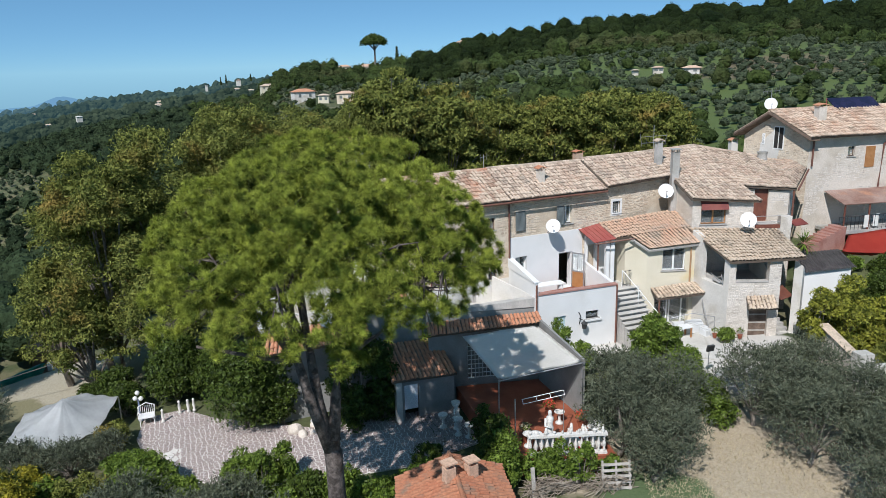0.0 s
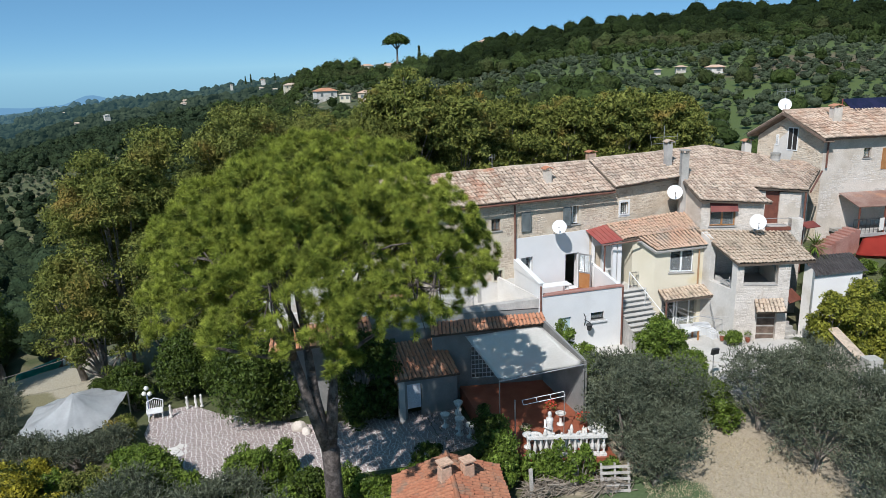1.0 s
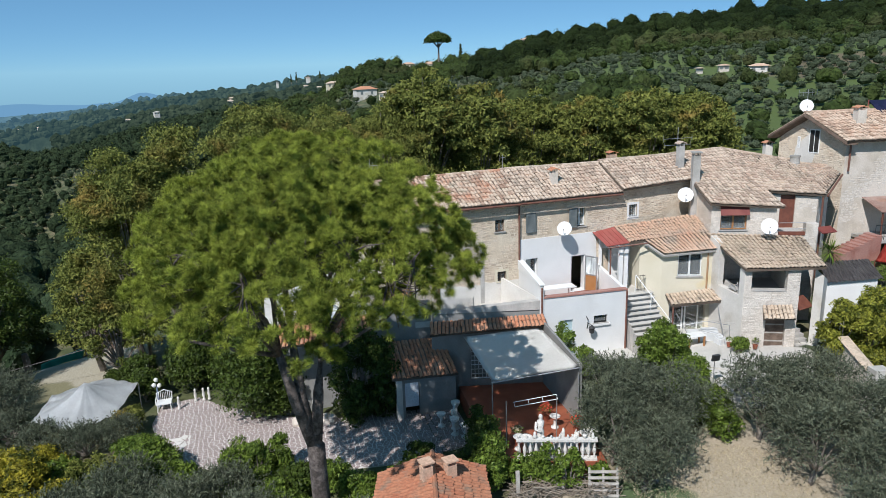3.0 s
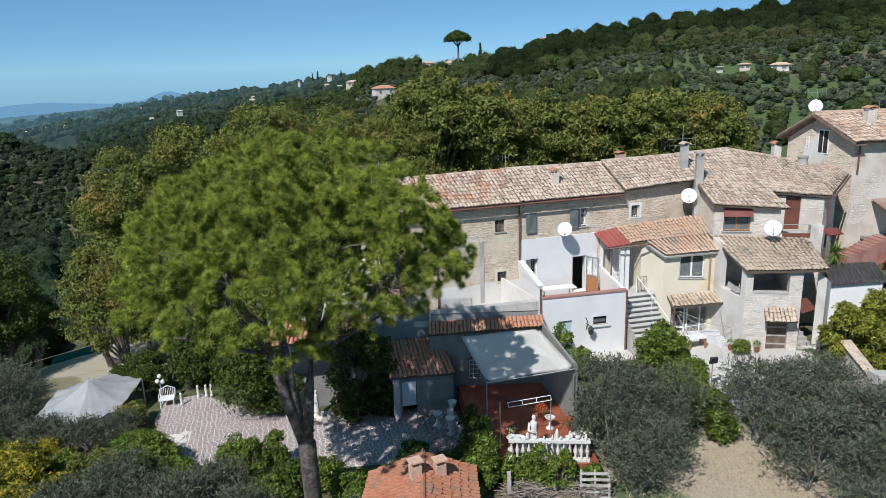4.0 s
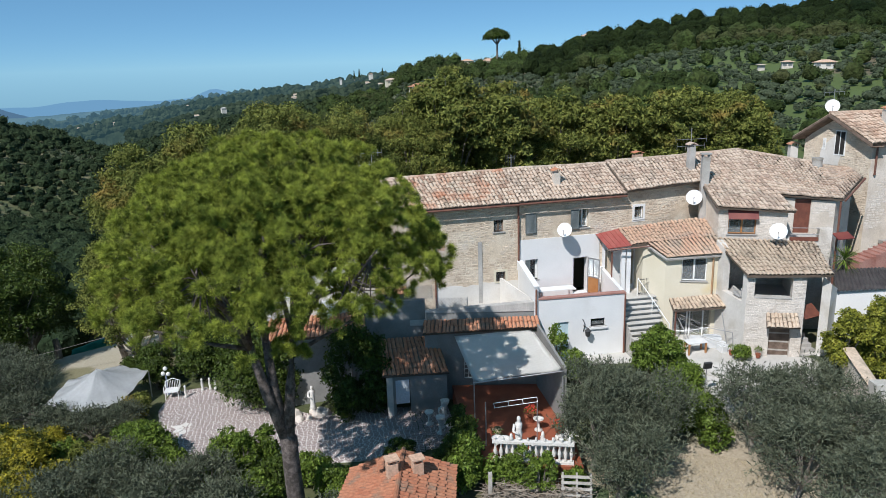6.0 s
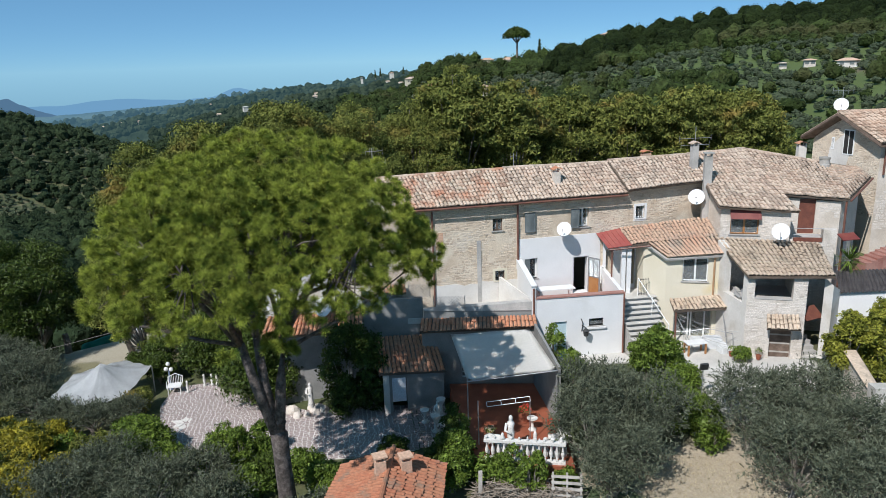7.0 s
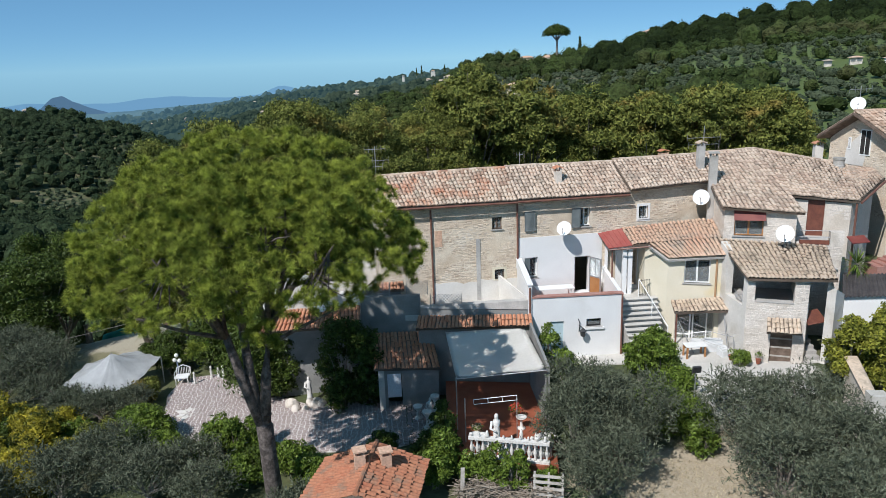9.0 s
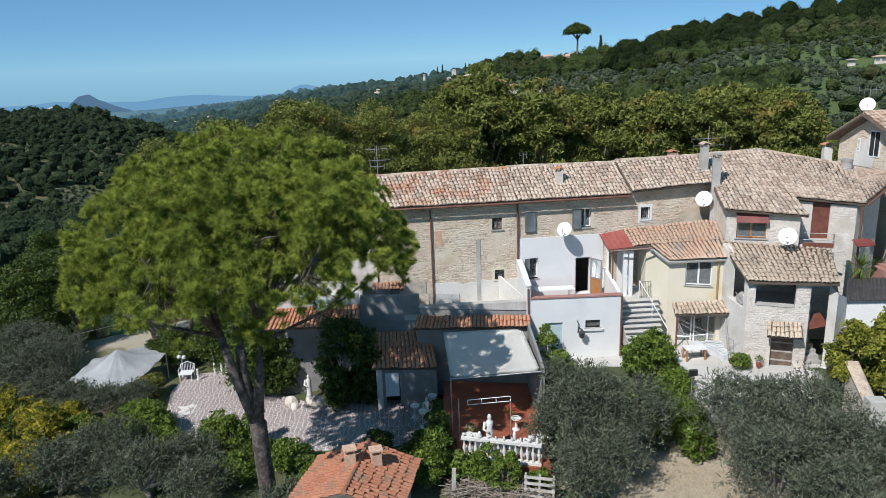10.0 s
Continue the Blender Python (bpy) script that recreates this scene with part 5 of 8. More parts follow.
def terrace():
    t = thing("roof_terrace", (19, 33, -0.5), "white rendered roof terrace with red coping over a garage", "terrace")
    s = Side((16.45, 31.6), (21.3, 31.46))
    wall(t, "front_wall", WHITE, s, -1.2, 3.0, 0.25, [(1.05, 1.8, -1.0, 1.66), (2.99, 3.76, 1.32, 1.72)])
    bm = bmesh.new()
    s.box(bm, 0.12, s.length + 0.04, -0.05, 0.3, 3.0, 3.07)
    part("coping", bm, STAIR_TILE, t, "red painted coping")
    bm = bmesh.new()
    prism(bm, [(16.6, 31.85), (21.2, 31.72), (21.2, 35.05), (16.6, 34.75)], 1.8, 1.95)
    part("floor", bm, TERRACOTTA, t, "terracotta tiled floor")
    bm = bmesh.new()
    prism(bm, [(16.38, 31.55), (16.58, 31.55), (16.64, wy(16.6) - 0.05), (16.42, wy(16.4) - 0.05)], -1.2, [3.72, 3.72, 4.2, 4.2])
    part("side_wall", bm, WHITE, t)
    bm = bmesh.new()
    prism(bm, [(16.33, 31.5), (16.63, 31.5), (16.69, wy(16.6) - 0.05), (16.37, wy(16.4) - 0.05)], 3.725, [3.78, 3.78, 4.26, 4.26])
    part("side_coping", bm, WHITE, t)
    bm = bmesh.new()
    prism(bm, [(21.2, 31.7), (21.4, 31.7), (21.5, 35.1), (21.3, 35.1)], -1.2, [3.0, 3.0, 3.45, 3.45])
    part("stair_wall", bm, WHITE, t)
    window(t, s, 2.99, 3.76, 1.32, 1.72, IRON, 1, 0.1, True, None)
    bm = bmesh.new()
    s.box(bm, 2.9, 3.9, -0.1, 0.02, 1.16, 1.26)
    part("ledge", bm, WHITE, t)
    bm = bmesh.new()
    s.box(bm, 1.05, 1.8, 0.1, 0.15, -1.0, 1.66)
    part("door", bm, material("pale_blue_paint", (0.40, 0.52, 0.56), (0.46, 0.58, 0.62), 2, 20, rough=0.5), t, "pale blue garage door")
    for u in (0.02, s.length - 0.02):
        bm = bmesh.new()
        tube(bm, [s.at(u, -0.07, 3.6 if u < 1 else 3.0), s.at(u, -0.07, -0.4)], 0.05, 8)
        part("downpipe", bm, BROWN_PIPE, t, "brown downpipe")
    # wrought iron lantern
    l = thing("wall_lantern", s.at(2.75, -0.1, 1.0), "black wrought iron lantern on a white wall", "lantern")
    bm = bmesh.new()
    x, y, z = s.at(2.75, -0.28, 0.95)
    tube(bm, [s.at(2.55, 0, 1.75), s.at(2.6, -0.12, 1.6), s.at(2.62, -0.05, 1.3), s.at(2.6, 0, 1.05)], 0.025, 6)
    tube(bm, [s.at(2.6, 0, 1.4), s.at(2.72, -0.25, 1.35), (x, y, z + 0.3)], 0.02, 6)
    part("bracket", bm, IRON, l)
    bm = bmesh.new()
    lathe(bm, (x, y, z - 0.1), [(0.05, 0), (0.13, 0.06), (0.16, 0.3), (0.2, 0.32), (0.08, 0.42), (0.02, 0.5)], 6)
    part("lamp_head", bm, IRON, l)
    # long table
    b = thing("garden_table", (18.3, 33.85, 1.95), "long white folding table standing on the terrace", "table")
    bm = bmesh.new()
    box(bm, 17.25, 19.35, 33.5, 34.2, 2.72, 2.78)
    part("tabletop", bm, WHITE_PAINT, b)
    for x in (17.45, 19.15):
        for y in (33.58, 34.12):
            bm = bmesh.new()
            tube(bm, [(x, y, 2.72), (x + 0.04, y, 1.95)], 0.035, 6)
            part("leg", bm, WHITE_PAINT, b)


terrace()


def left_terrace():
    """Retaining walls and terraces below the stone house."""
    t = thing("retaining_wall", (13.5, 32.3, 0), "grey rendered retaining wall of an upper terrace", "wall", kind="structure")
    s = Side((10.9, 32.82), (16.4, 31.64))
    wall(t, "wall_face", GREY, s, -2.6, 2.42, 0.3, z1b=2.86)
    bm = bmesh.new()
    s.box(bm, -0.05, s.length, -0.06, 0.34, 2.42, 2.47, 2.91)
    part("coping", bm, CEMENT, t)
    bm = bmesh.new()
    prism(bm, [(7.9, 33.7), (10.9, 33.1), (16.4, 31.95), (16.4, 34.9), (7.9, 34.4)], 1.6, 1.9)
    part("terrace_floor", bm, CONCRETE_PALE, t)
    t2 = thing("stepped_parapet", (15.5, 33.4, 1.9), "white parapet beside an outside stair on the terrace", "parapet")
    bm = bmesh.new()
    hexa(bm, [(15.35, 34.75, 1.9), (16.35, 32.1, 1.9), (16.35, 32.25, 1.9), (15.5, 34.75, 1.9)], [(15.35, 34.75, 3.35), (16.35, 32.1, 2.95), (16.35, 32.25, 2.95), (15.5, 34.75, 3.35)])
    part("parapet", bm, OFFWHITE, t2)
    t3 = thing("rear_retaining_wall", (9.4, 33.3, 0), "grey rendered wall in the pine's shade", "wall", kind="structure")
    s = Side((7.75, 33.45), (10.9, 33.2))
    wall(t3, "wall_face", GREY, s, -2.8, 3.0, 0.3)
    for x0, x1, y0, y1, z in ((11.4, 13.0, 32.62, 32.3, 2.48), (7.8, 9.3, 33.5, 33.35, 3.0), (10.2, 11.3, 33.3, 33.15, 3.0)):
        f = thing("lattice_fence", ((x0 + x1) / 2, (y0 + y1) / 2, z), "white diamond lattice fence panel on a wall", "fence", "lattice fences")
        s = Side((x0, y0), (x1, y1))
        for u in (0, s.length):
            bm = bmesh.new()
            tube(bm, [s.at(u, 0.1, z), s.at(u, 0.1, z + 0.75)], 0.02, 6)
            part("post", bm, ZINC, f)
        bm = bmesh.new()
        k = -0.75
        while k < s.length:
            for sg in (1, -1):
                a0, a1 = max(0, k), min(s.length, k + 0.72)
                if a1 - a0 > 0.05:
                    z0, z1 = (a0 - k, a1 - k) if sg > 0 else (0.72 - (a0 - k), 0.72 - (a1 - k))
                    tube(bm, [s.at(a0, 0.1, z + z0), s.at(a1, 0.1, z + z1)], 0.009, 4)
            k += 0.17
        part("lattice", bm, ZINC, f)
    # strip of new tiles over the pergola wall
    t = thing("lean_to_roof", (13.6, 31.8, 1.5), "narrow strip of red clay tiles along a grey wall", "roof")
    tile_roof(t, [(10.55, 32.05, 1.55), (16.5, 30.85, 1.8), (16.55, 31.5, 2.17), (10.75, 32.75, 2.0)], TILE_RED, 0.2, 0.36, True, name="roof_strip", ridge=False)
    s = Side((10.7, 32.3), (16.4, 31.1))
    wall(t, "wall", GREY, s, -2.6, 1.55, 0.25, [(2.0, 3.6, -1.1, 0.9)], z1b=1.75)
    bm = bmesh.new()
    for k in range(9):
        s.box(bm, 2.0 + k * 0.2, 2.03 + k * 0.2, 0.08, 0.12, -1.1, 0.9)
    for k in range(9):
        s.box(bm, 2.0, 3.6, 0.085, 0.115, -1.1 + k * 0.25, -1.07 + k * 0.25)
    part("glazed_door", bm, WHITE_PAINT, t, "white gridded glass door")
    # low house behind the pine
    t = thing("low_house", (5.2, 34.5, -2.8), "low white house with a red tile roof and upper terrace", "house")
    s = Side((3.0, 33.6), (7.7, 33.5))
    wall(t, "front_wall", GREY, s, -3.2, 2.0, 0.3, n0=0.6)
    wall(t, "upper_wall", OFFWHITE, s, 2.0, 3.15, 0.3)
    wall(t, "side_wall", GREY, Side((7.7, 32.5), (7.75, 35)), -3, 2.1, 0.3)
    tile_roof(t, [(2.5, 32.4, 1.75), (7.7, 32.25, 1.85), (7.7, 33.48, 2.55), (2.9, 33.58, 2.5)], TILE_RED, 0.21, 0.36, True, ridge=False)
    bm = bmesh.new()
    prism(bm, [(2.5, 33.7), (7.75, 33.8), (7.75, 38), (2.5, 38)], 2.4, 2.6)
    part("terrace_floor", bm, CONCRETE_PALE, t)
    bm = bmesh.new()
    hexa(bm, [(3.2, 35.0, 2.6), (8.6, 36.5, 2.6), (8.6, 36.7, 2.6), (3.2, 35.2, 2.6)], [(3.2, 35.0, 3.6), (8.6, 36.5, 4.8), (8.6, 36.7, 4.8), (3.2, 35.2, 3.6)])
    part("stair_parapet", bm, OFFWHITE, t)
    dish((5.75, 33.0, 3.0), 0.5, 238, 20, "large white satellite dish on a low terrace wall", pole=(5.8, 33.6, 2.4))
    hood = thing("tiled_hutch", (9.2, 34.0, 2.0), "small hutch under red tiles on a terrace", "hutch")
    bm = bmesh.new()
    box(bm, 8.6, 9.9, 33.85, 34.25, 1.9, 3.2)
    part("body", bm, GREY, hood)
    tile_roof(hood, [(8.4, 33.7, 3.2), (10.1, 33.7, 3.2), (10.1, 34.3, 3.45), (8.4, 34.3, 3.45)], TILE_RED, 0.2, 0.33, True, ridge=False)
    # porch
    t = thing("porch", (9.8, 31.5, -2.3), "shaded porch with a tiled lean-to roof", "porch")
    tile_roof(t, [(8.3, 30.9, -0.05), (11.7, 30.9, -0.2), (11.4, 33.0, 1.0), (8.4, 33.2, 1.0)], TILE_RED, 0.21, 0.36, True, ridge=False)
    s = Side((8.5, 31.1), (11.6, 31.15))
    wall(t, "front_wall", GREY, s, -2.8, -0.2, 0.2, [(0.45, 1.2, -2.8, -0.45)], u0=0.25)
    bm = bmesh.new()
    s.box(bm, 0, 0.3, -0.1, 0.25, -2.8, -0.15)
    part("pillar", bm, CONCRETE_PALE, t)
    bm = bmesh.new()
    s.box(bm, 0.45, 1.15, 0.0, 0.05, -1.75, -0.45)
    part("door", bm, material("pale_door_paint", (0.55, 0.58, 0.62), (0.62, 0.65, 0.68), 2, 20, rough=0.4), t, "pale painted half door")


left_terrace()


def annex():
    t = thing("cream_house", (25.3, 33.2, -0.4), "cream rendered house with an orange tile roof", "house")
    s = Side((24.2, 32.8), (26.85, 31.85))
    wall(t, "front_wall", CREAM, s, -0.6, 4.4, 0.35, [(0.85, 2.15, 3.05, 4.35), (0.5, 2.75, -0.6, 1.75)], z1b=4.66)
    window(t, s, 0.85, 2.15, 3.05, 4.35, WHITE_PAINT, 2, 0.1)
    bm = bmesh.new()
    for u in (0.5, 1.25, 1.4, 2.1, 2.7):
        s.box(bm, u, u + 0.07, 0.2, 0.28, -0.6, 1.75)
    s.box(bm, 0.5, 2.75, 0.2, 0.28, 1.68, 1.75)
    s.box(bm, 0.5, 1.25, 0.2, 0.28, 0.0, 0.06)
    part("glazed_door", bm, WHITE_PAINT, t, "white framed glass doors")
    bm = bmesh.new()
    s.box(bm, 0.5, 2.75, 0.24, 0.25, -0.6, 1.7)
    part("pane", bm, GLASS, t).visible_shadow = False
    s2 = Side((23.2, 33.55), (24.2, 32.8))
    wall(t, "corner_wall", CREAM, s2, -0.6, 5.05, 0.3, z1b=4.4)
    bm = bmesh.new()
    prism(bm, [(26.85, 31.85), (27.2, 34.5), (26.9, 34.5), (26.55, 31.95)], -0.6, 4.8)
    part("side_wall", bm, CREAM, t)
    bm = bmesh.new()
    prism(bm, [(23.2, 33.55), (23.5, 33.6), (23.6, 35.25), (23.3, 35.25)], -0.6, 5.0)
    part("inner_wall", bm, CREAM, t)
    tile_roof(t, [(24.1, 32.55, 4.45), (26.95, 31.55, 4.75), (27.15, 32.98, 5.31), (23.3, 33.25, 5.13)], TILE_ORANGE, 0.2, 0.34, True, name="roof", ridge=False)
    tile_roof(t, [(22.4, 33.3, 5.06), (27.15, 32.9, 5.28), (27.5, 34.9, 5.95), (22.4, 35.2, 5.55)], TILE_ORANGE, 0.2, 0.34, True, random.Random(3), name="roof", ridge=False)
    bm = bmesh.new()
    slab(bm, [(24.05, 32.5, 4.34), (27.0, 31.5, 4.64), (27.0, 31.6, 4.67), (24.05, 32.6, 4.37)], 0.11)
    slab(bm, [(24.05, 32.5, 4.34), (24.15, 32.55, 4.36), (23.33, 33.2, 5.02), (23.22, 33.18, 5.02)], 0.11)
    part("fascia", bm, CEMENT, t)
    bm = bmesh.new()
    q = [Vector(p) for p in ((21.2, 33.6, 4.88), (22.45, 33.3, 5.06), (22.45, 35.2, 5.55), (21.05, 35.1, 5.36))]
    slab(bm, q, 0.05)
    sheet = part("metal_roof", bm, RED_METAL, t, "red ribbed sheet metal porch roof")
    for k in range(6):
        a, b = q[0].lerp(q[1], k / 5), q[3].lerp(q[2], k / 5)
        bm = bmesh.new()
        tube(bm, [tuple(a), tuple(b)], 0.025, 5)
        part("rib", bm, RED_METAL, sheet)
    bm = bmesh.new()
    tube(bm, [(21.2, 33.5, 4.8), (23.3, 32.85, 5.05)], 0.045, 6)
    tube(bm, [(21.35, 33.5, 4.8), (21.4, 33.55, 4.6), (21.4, 33.55, 2.2)], 0.045, 8)
    part("gutter", bm, BROWN_PIPE, t)
    bm = bmesh.new()
    tube(bm, [s.at(2.4, -0.2, 4.55), s.at(2.45, -0.07, 4.3), s.at(2.45, -0.07, 1.9)], 0.05, 8)
    part("downpipe", bm, ORANGE_PIPE, t, "copper brown downpipe")
    # recess wall behind the landing
    sp = Side((21.45, 35.0), (23.3, 34.75))
    wall(t, "porch_wall", WHITE, sp, 1.5, 5.0, 0.2, [(0.15, 0.6, 2.3, 4.4), (1.25, 1.8, 2.3, 4.5)])
    for u in (0.75, 1.05):
        bm = bmesh.new()
        sp.box(bm, u, u + 0.22, -1.2, -0.95, 2.2, 4.9)
        part("pillar", bm, WHITE, t)
    # lower lean-to
    tile_roof(t, [(24.25, 31.75, 1.66), (26.95, 30.75, 1.95), (26.9, 31.75, 2.36), (24.4, 32.65, 2.02)], TILE_BEIGE, 0.2, 0.36, True, name="porch_roof", ridge=False)
    for p in ((24.4, 31.8), (26.8, 30.9)):
        bm = bmesh.new()
        tube(bm, [(*p, 1.65), (*p, -0.5)], 0.05, 8)
        part("post", bm, BROWN_PIPE, t)


annex()


def stairs():
    t = thing("outside_stair", (22.4, 31, -0.4), "whitewashed concrete outside stair with a white handrail", "stairs")
    for k in range(15):
        y = 33.1 - 0.29 * k
        z = 2.2 - 0.18 * k
        x1 = 23.7 - 0.06 * k if k < 7 else 22.55
        # darker cement on the risers puts the treads' shadow into the colour
        bm = bmesh.new()
        box(bm, 21.45, x1, y - 0.23, y, -0.8, z - 0.05)
        step = part("step", bm, CEMENT, t)
        bm = bmesh.new()
        box(bm, 21.43, x1 + 0.03, y - 0.34, y + 0.003, z - 0.05, z)
        bmesh.ops.bevel(bm, geom=bm.edges[:], offset=0.008, segments=1, affect="EDGES")
        part("tread", bm, CONCRETE_PALE, step)
    bm = bmesh.new()
    box(bm, 21.42, 23.4, 33.1, 34.4, -0.8, 2.2)
    part("landing", bm, CONCRETE_PALE, t)
    bm = bmesh.new()
    tube(bm, [(22.75, 33.1, 3.2), (23.5, 30.7, 1.3)], 0.024, 8)
    part("handrail", bm, WHITE_PAINT, t)
    for p, z in (((22.75, 33.1), 2.2), ((23.1, 31.98), 1.5), ((23.49, 30.72), 0.4)):
        bm = bmesh.new()
        tube(bm, [(*p, z - 0.2), (*p, z + 0.95)], 0.025, 6)
        part("baluster", bm, WHITE_PAINT, t)
    # black iron gate on the landing
    g = thing("iron_gate", (23.1, 33.15, 2.2), "low black wrought iron gate on a stair landing", "gate")
    bm = bmesh.new()
    for h in (2.3, 3.1):
        tube(bm, [(22.8, 33.15, h), (23.38, 33.15, h)], 0.016, 5)
    part("gate_frame", bm, IRON, g)
    for k in range(7):
        x = 22.82 + 0.09 * k
        bm = bmesh.new()
        tube(bm, [(x, 33.15, 2.2), (x, 33.15, 3.15)], 0.009, 5)
        part("gate_bar", bm, IRON, g)


stairs()


def stone_houses():
    t = thing("loggia_house", (28, 30, -0.2), "stone outbuilding with an open loggia under a tile roof", "house")
    s = Side((26.7, 29.05), (29.2, 27.97))
    L = s.length
    wall(t, "front_wall", STONE_PALE, s, -0.7, 3.08, 0.4, [(1.2, 2.2, -0.7, 1.62)], pieces=True)
    bm = bmesh.new()
    s.box(bm, 0.36, L - 0.62, -0.03, 0.42, 3.08, 3.12)
    part("sill", bm, CEMENT, t)
    for a, b in ((0, 0.36), (L - 0.62, L)):
        wall(t, "pillar", STONE_PALE, s, 3.08, 4.32, 0.42, (), a, b)
    bm = bmesh.new()
    s.box(bm, 1.2, 2.2, 0.22, 0.28, -0.7, 1.62)
    door = part("door", bm, WOOD_DARK, t, "weathered dark plank door")
    bm = bmesh.new()
    for k in range(1, 5):
        s.box(bm, 1.2, 2.2, 0.205, 0.22, -0.7 + k * 0.46, -0.62 + k * 0.46)
    part("batten", bm, WOOD_GREY, door)
    tile_roof(t, [s.at(0.95, -0.62, 1.75), s.at(2.5, -0.62, 1.8), s.at(2.45, 0.0, 2.35), s.at(1.0, 0.0, 2.3)], TILE_BEIGE, 0.2, 0.33, True, name="door_canopy", ridge=False)
    sg = Side((26.75, 32.2), (26.7, 29.05))
    wall(t, "side_wall", OFFWHITE, sg, -0.7, 5.3, 0.35, [(0.9, 2.75, 2.72, 4.6)], z1b=4.3)
    bm = bmesh.new()
    prism(bm, [(29.0, 28.3), (29.4, 28.2), (31.0, 31.6), (30.6, 31.8)], -0.5, [3.0, 3.0, 4.6, 4.6])
    part("inner_wall", bm, STONE_RENDER, t)
    bm = bmesh.new()
    prism(bm, [(27.1, 29.3), (29.1, 28.45), (30.6, 31.7), (27.1, 32.7)], 2.5, 2.6)
    part("loggia_floor", bm, CEMENT, t)
    # curved return wall on the far side of the stair passage
    bm = bmesh.new()
    prism(bm, [(30.3, 27.6), (31.2, 28.3), (31.0, 28.7), (30.1, 28.0)], -0.4, [3.9, 3.4, 3.4, 4.2])
    part("return_wall", bm, OFFWHITE, t)
    bm = bmesh.new()
    slab(bm, [(29.25, 27.85, 2.1), (30.35, 28.15, 2.1), (30.3, 28.9, 2.5), (29.3, 28.6, 2.5)], 0.05)
    part("awning", bm, WOOD_RED, t, "brown awning over the passage")
    for k in range(6):
        bm = bmesh.new()
        box(bm, 29.3, 30.2, 27.9 + k * 0.28, 28.2 + k * 0.28, -0.5, 0.1 + k * 0.18)
        part("step", bm, CEMENT, t)
    tile_roof(t, [(26.55, 28.8, 4.30), (30.15, 27.35, 4.46), (31.95, 31.15, 5.0), (26.85, 32.7, 5.3)], TILE_BEIGE, 0.22, 0.36, True, name="roof", ridge=False)
    dish((29.5, 30.95, 5.85), 0.44, 236, 25, "white satellite dish standing on a tile roof", pole=(29.7, 31.4, 4.95))
    # upper house
    t = thing("upper_stone_house", (31, 35, 0), "rubble stone house with a broad weathered tile roof", "house")
    b = Side((27.2, 32.87), (30.5, 31.68))
    wall(t, "front_wall", STONE_PALE, b, -0.5, 6.95, 0.45, [(0.5, 1.95, 5.45, 6.75)], z1b=6.7)
    window(t, b, 0.5, 1.95, 5.45, 6.75, WOOD, 2, 0.12, True)
    bm = bmesh.new()
    hexa(bm, [b.at(0.45, -0.3, 6.33), b.at(2.0, -0.3, 6.33), b.at(2.0, -0.26, 6.33), b.at(0.45, -0.26, 6.33)], [b.at(0.45, -0.02, 6.83), b.at(2.0, -0.02, 6.83), b.at(2.0, 0.02, 6.83), b.at(0.45, 0.02, 6.83)])
    part("awning", bm, RED_PAINT, t, "dark red window awning")
    wall(t, "side_wall", STONE_RENDER, Side((27.55, 35.6), (27.2, 32.87)), -0.5, 7.7, 0.4, z1b=6.95)
    wall(t, "return_wall", STONE_PALE, Side((30.5, 31.68), (31.15, 33.5)), -0.5, 6.6, 0.4)
    c = Side((31.1, 33.55), (34.0, 32.55))
    wall(t, "recessed_wall", STONE_RENDER, c, -0.5, 7.1, 0.4, [(0.95, 1.8, 5.05, 7.0)], z1b=6.85)
    bm = bmesh.new()
    c.box(bm, 0.95, 1.8, 0.1, 0.16, 5.05, 7.0)
    part("door", bm, WOOD_RED, t, "red-brown wooden balcony door")
    wall(t, "end_wall", STONE_RENDER, Side((34.0, 32.55), (36.6, 34.6)), -0.5, 7.0, 0.4, z1b=7.75)
    # balcony block
    k = Side((30.6, 31.64), (32.65, 30.9))
    wall(t, "balcony_wall", STONE_PALE, k, -0.5, 5.1, 0.5)
    wall(t, "balcony_side", STONE_PALE, Side((32.65, 30.9), (33.4, 32.7)), -0.5, 5.1, 0.4)
    bm = bmesh.new()
    prism(bm, [(31.0, 32.0), (32.6, 31.3), (33.3, 32.7), (31.2, 33.5)], 4.95, 5.05)
    part("balcony_floor", bm, CEMENT, t)
    bm = bmesh.new()
    k.box(bm, 0.1, 1.5, -0.05, 0.1, 5.1, 5.3)
    part("balcony_edge", bm, WOOD_RED, t)
    bm = bmesh.new()
    k.box(bm, 1.55, 2.2, 0, 0.45, 5.1, 5.75)
    part("pier", bm, STONE_PALE, t)
    for h in (5.45, 5.8):
        bm = bmesh.new()
        tube(bm, [k.at(0.1, 0.05, h), k.at(1.55, 0.05, h)], 0.02, 6)
        part("rail", bm, ZINC, t)
    bm = bmesh.new()
    tube(bm, [k.at(1.5, -0.08, 4.9), k.at(1.5, -0.08, 4.0), k.at(2.0, -0.08, 3.8)], 0.06, 8)
    part("drain", bm, CEMENT, t)
    tile_roof(t, [(26.9, 32.6, 7.02), (30.7, 31.3, 6.78), (31.4, 38.25, 9.18), (27.65, 38.0, 9.08)], TILE_OLD, 0.23, 0.38, rng=random.Random(21))
    tile_roof(t, [(30.75, 33.4, 7.35), (34.25, 32.25, 7.02), (36.5, 37.6, 8.15), (31.35, 38.25, 9.18)], TILE_OLD, 0.23, 0.38, rng=random.Random(22))
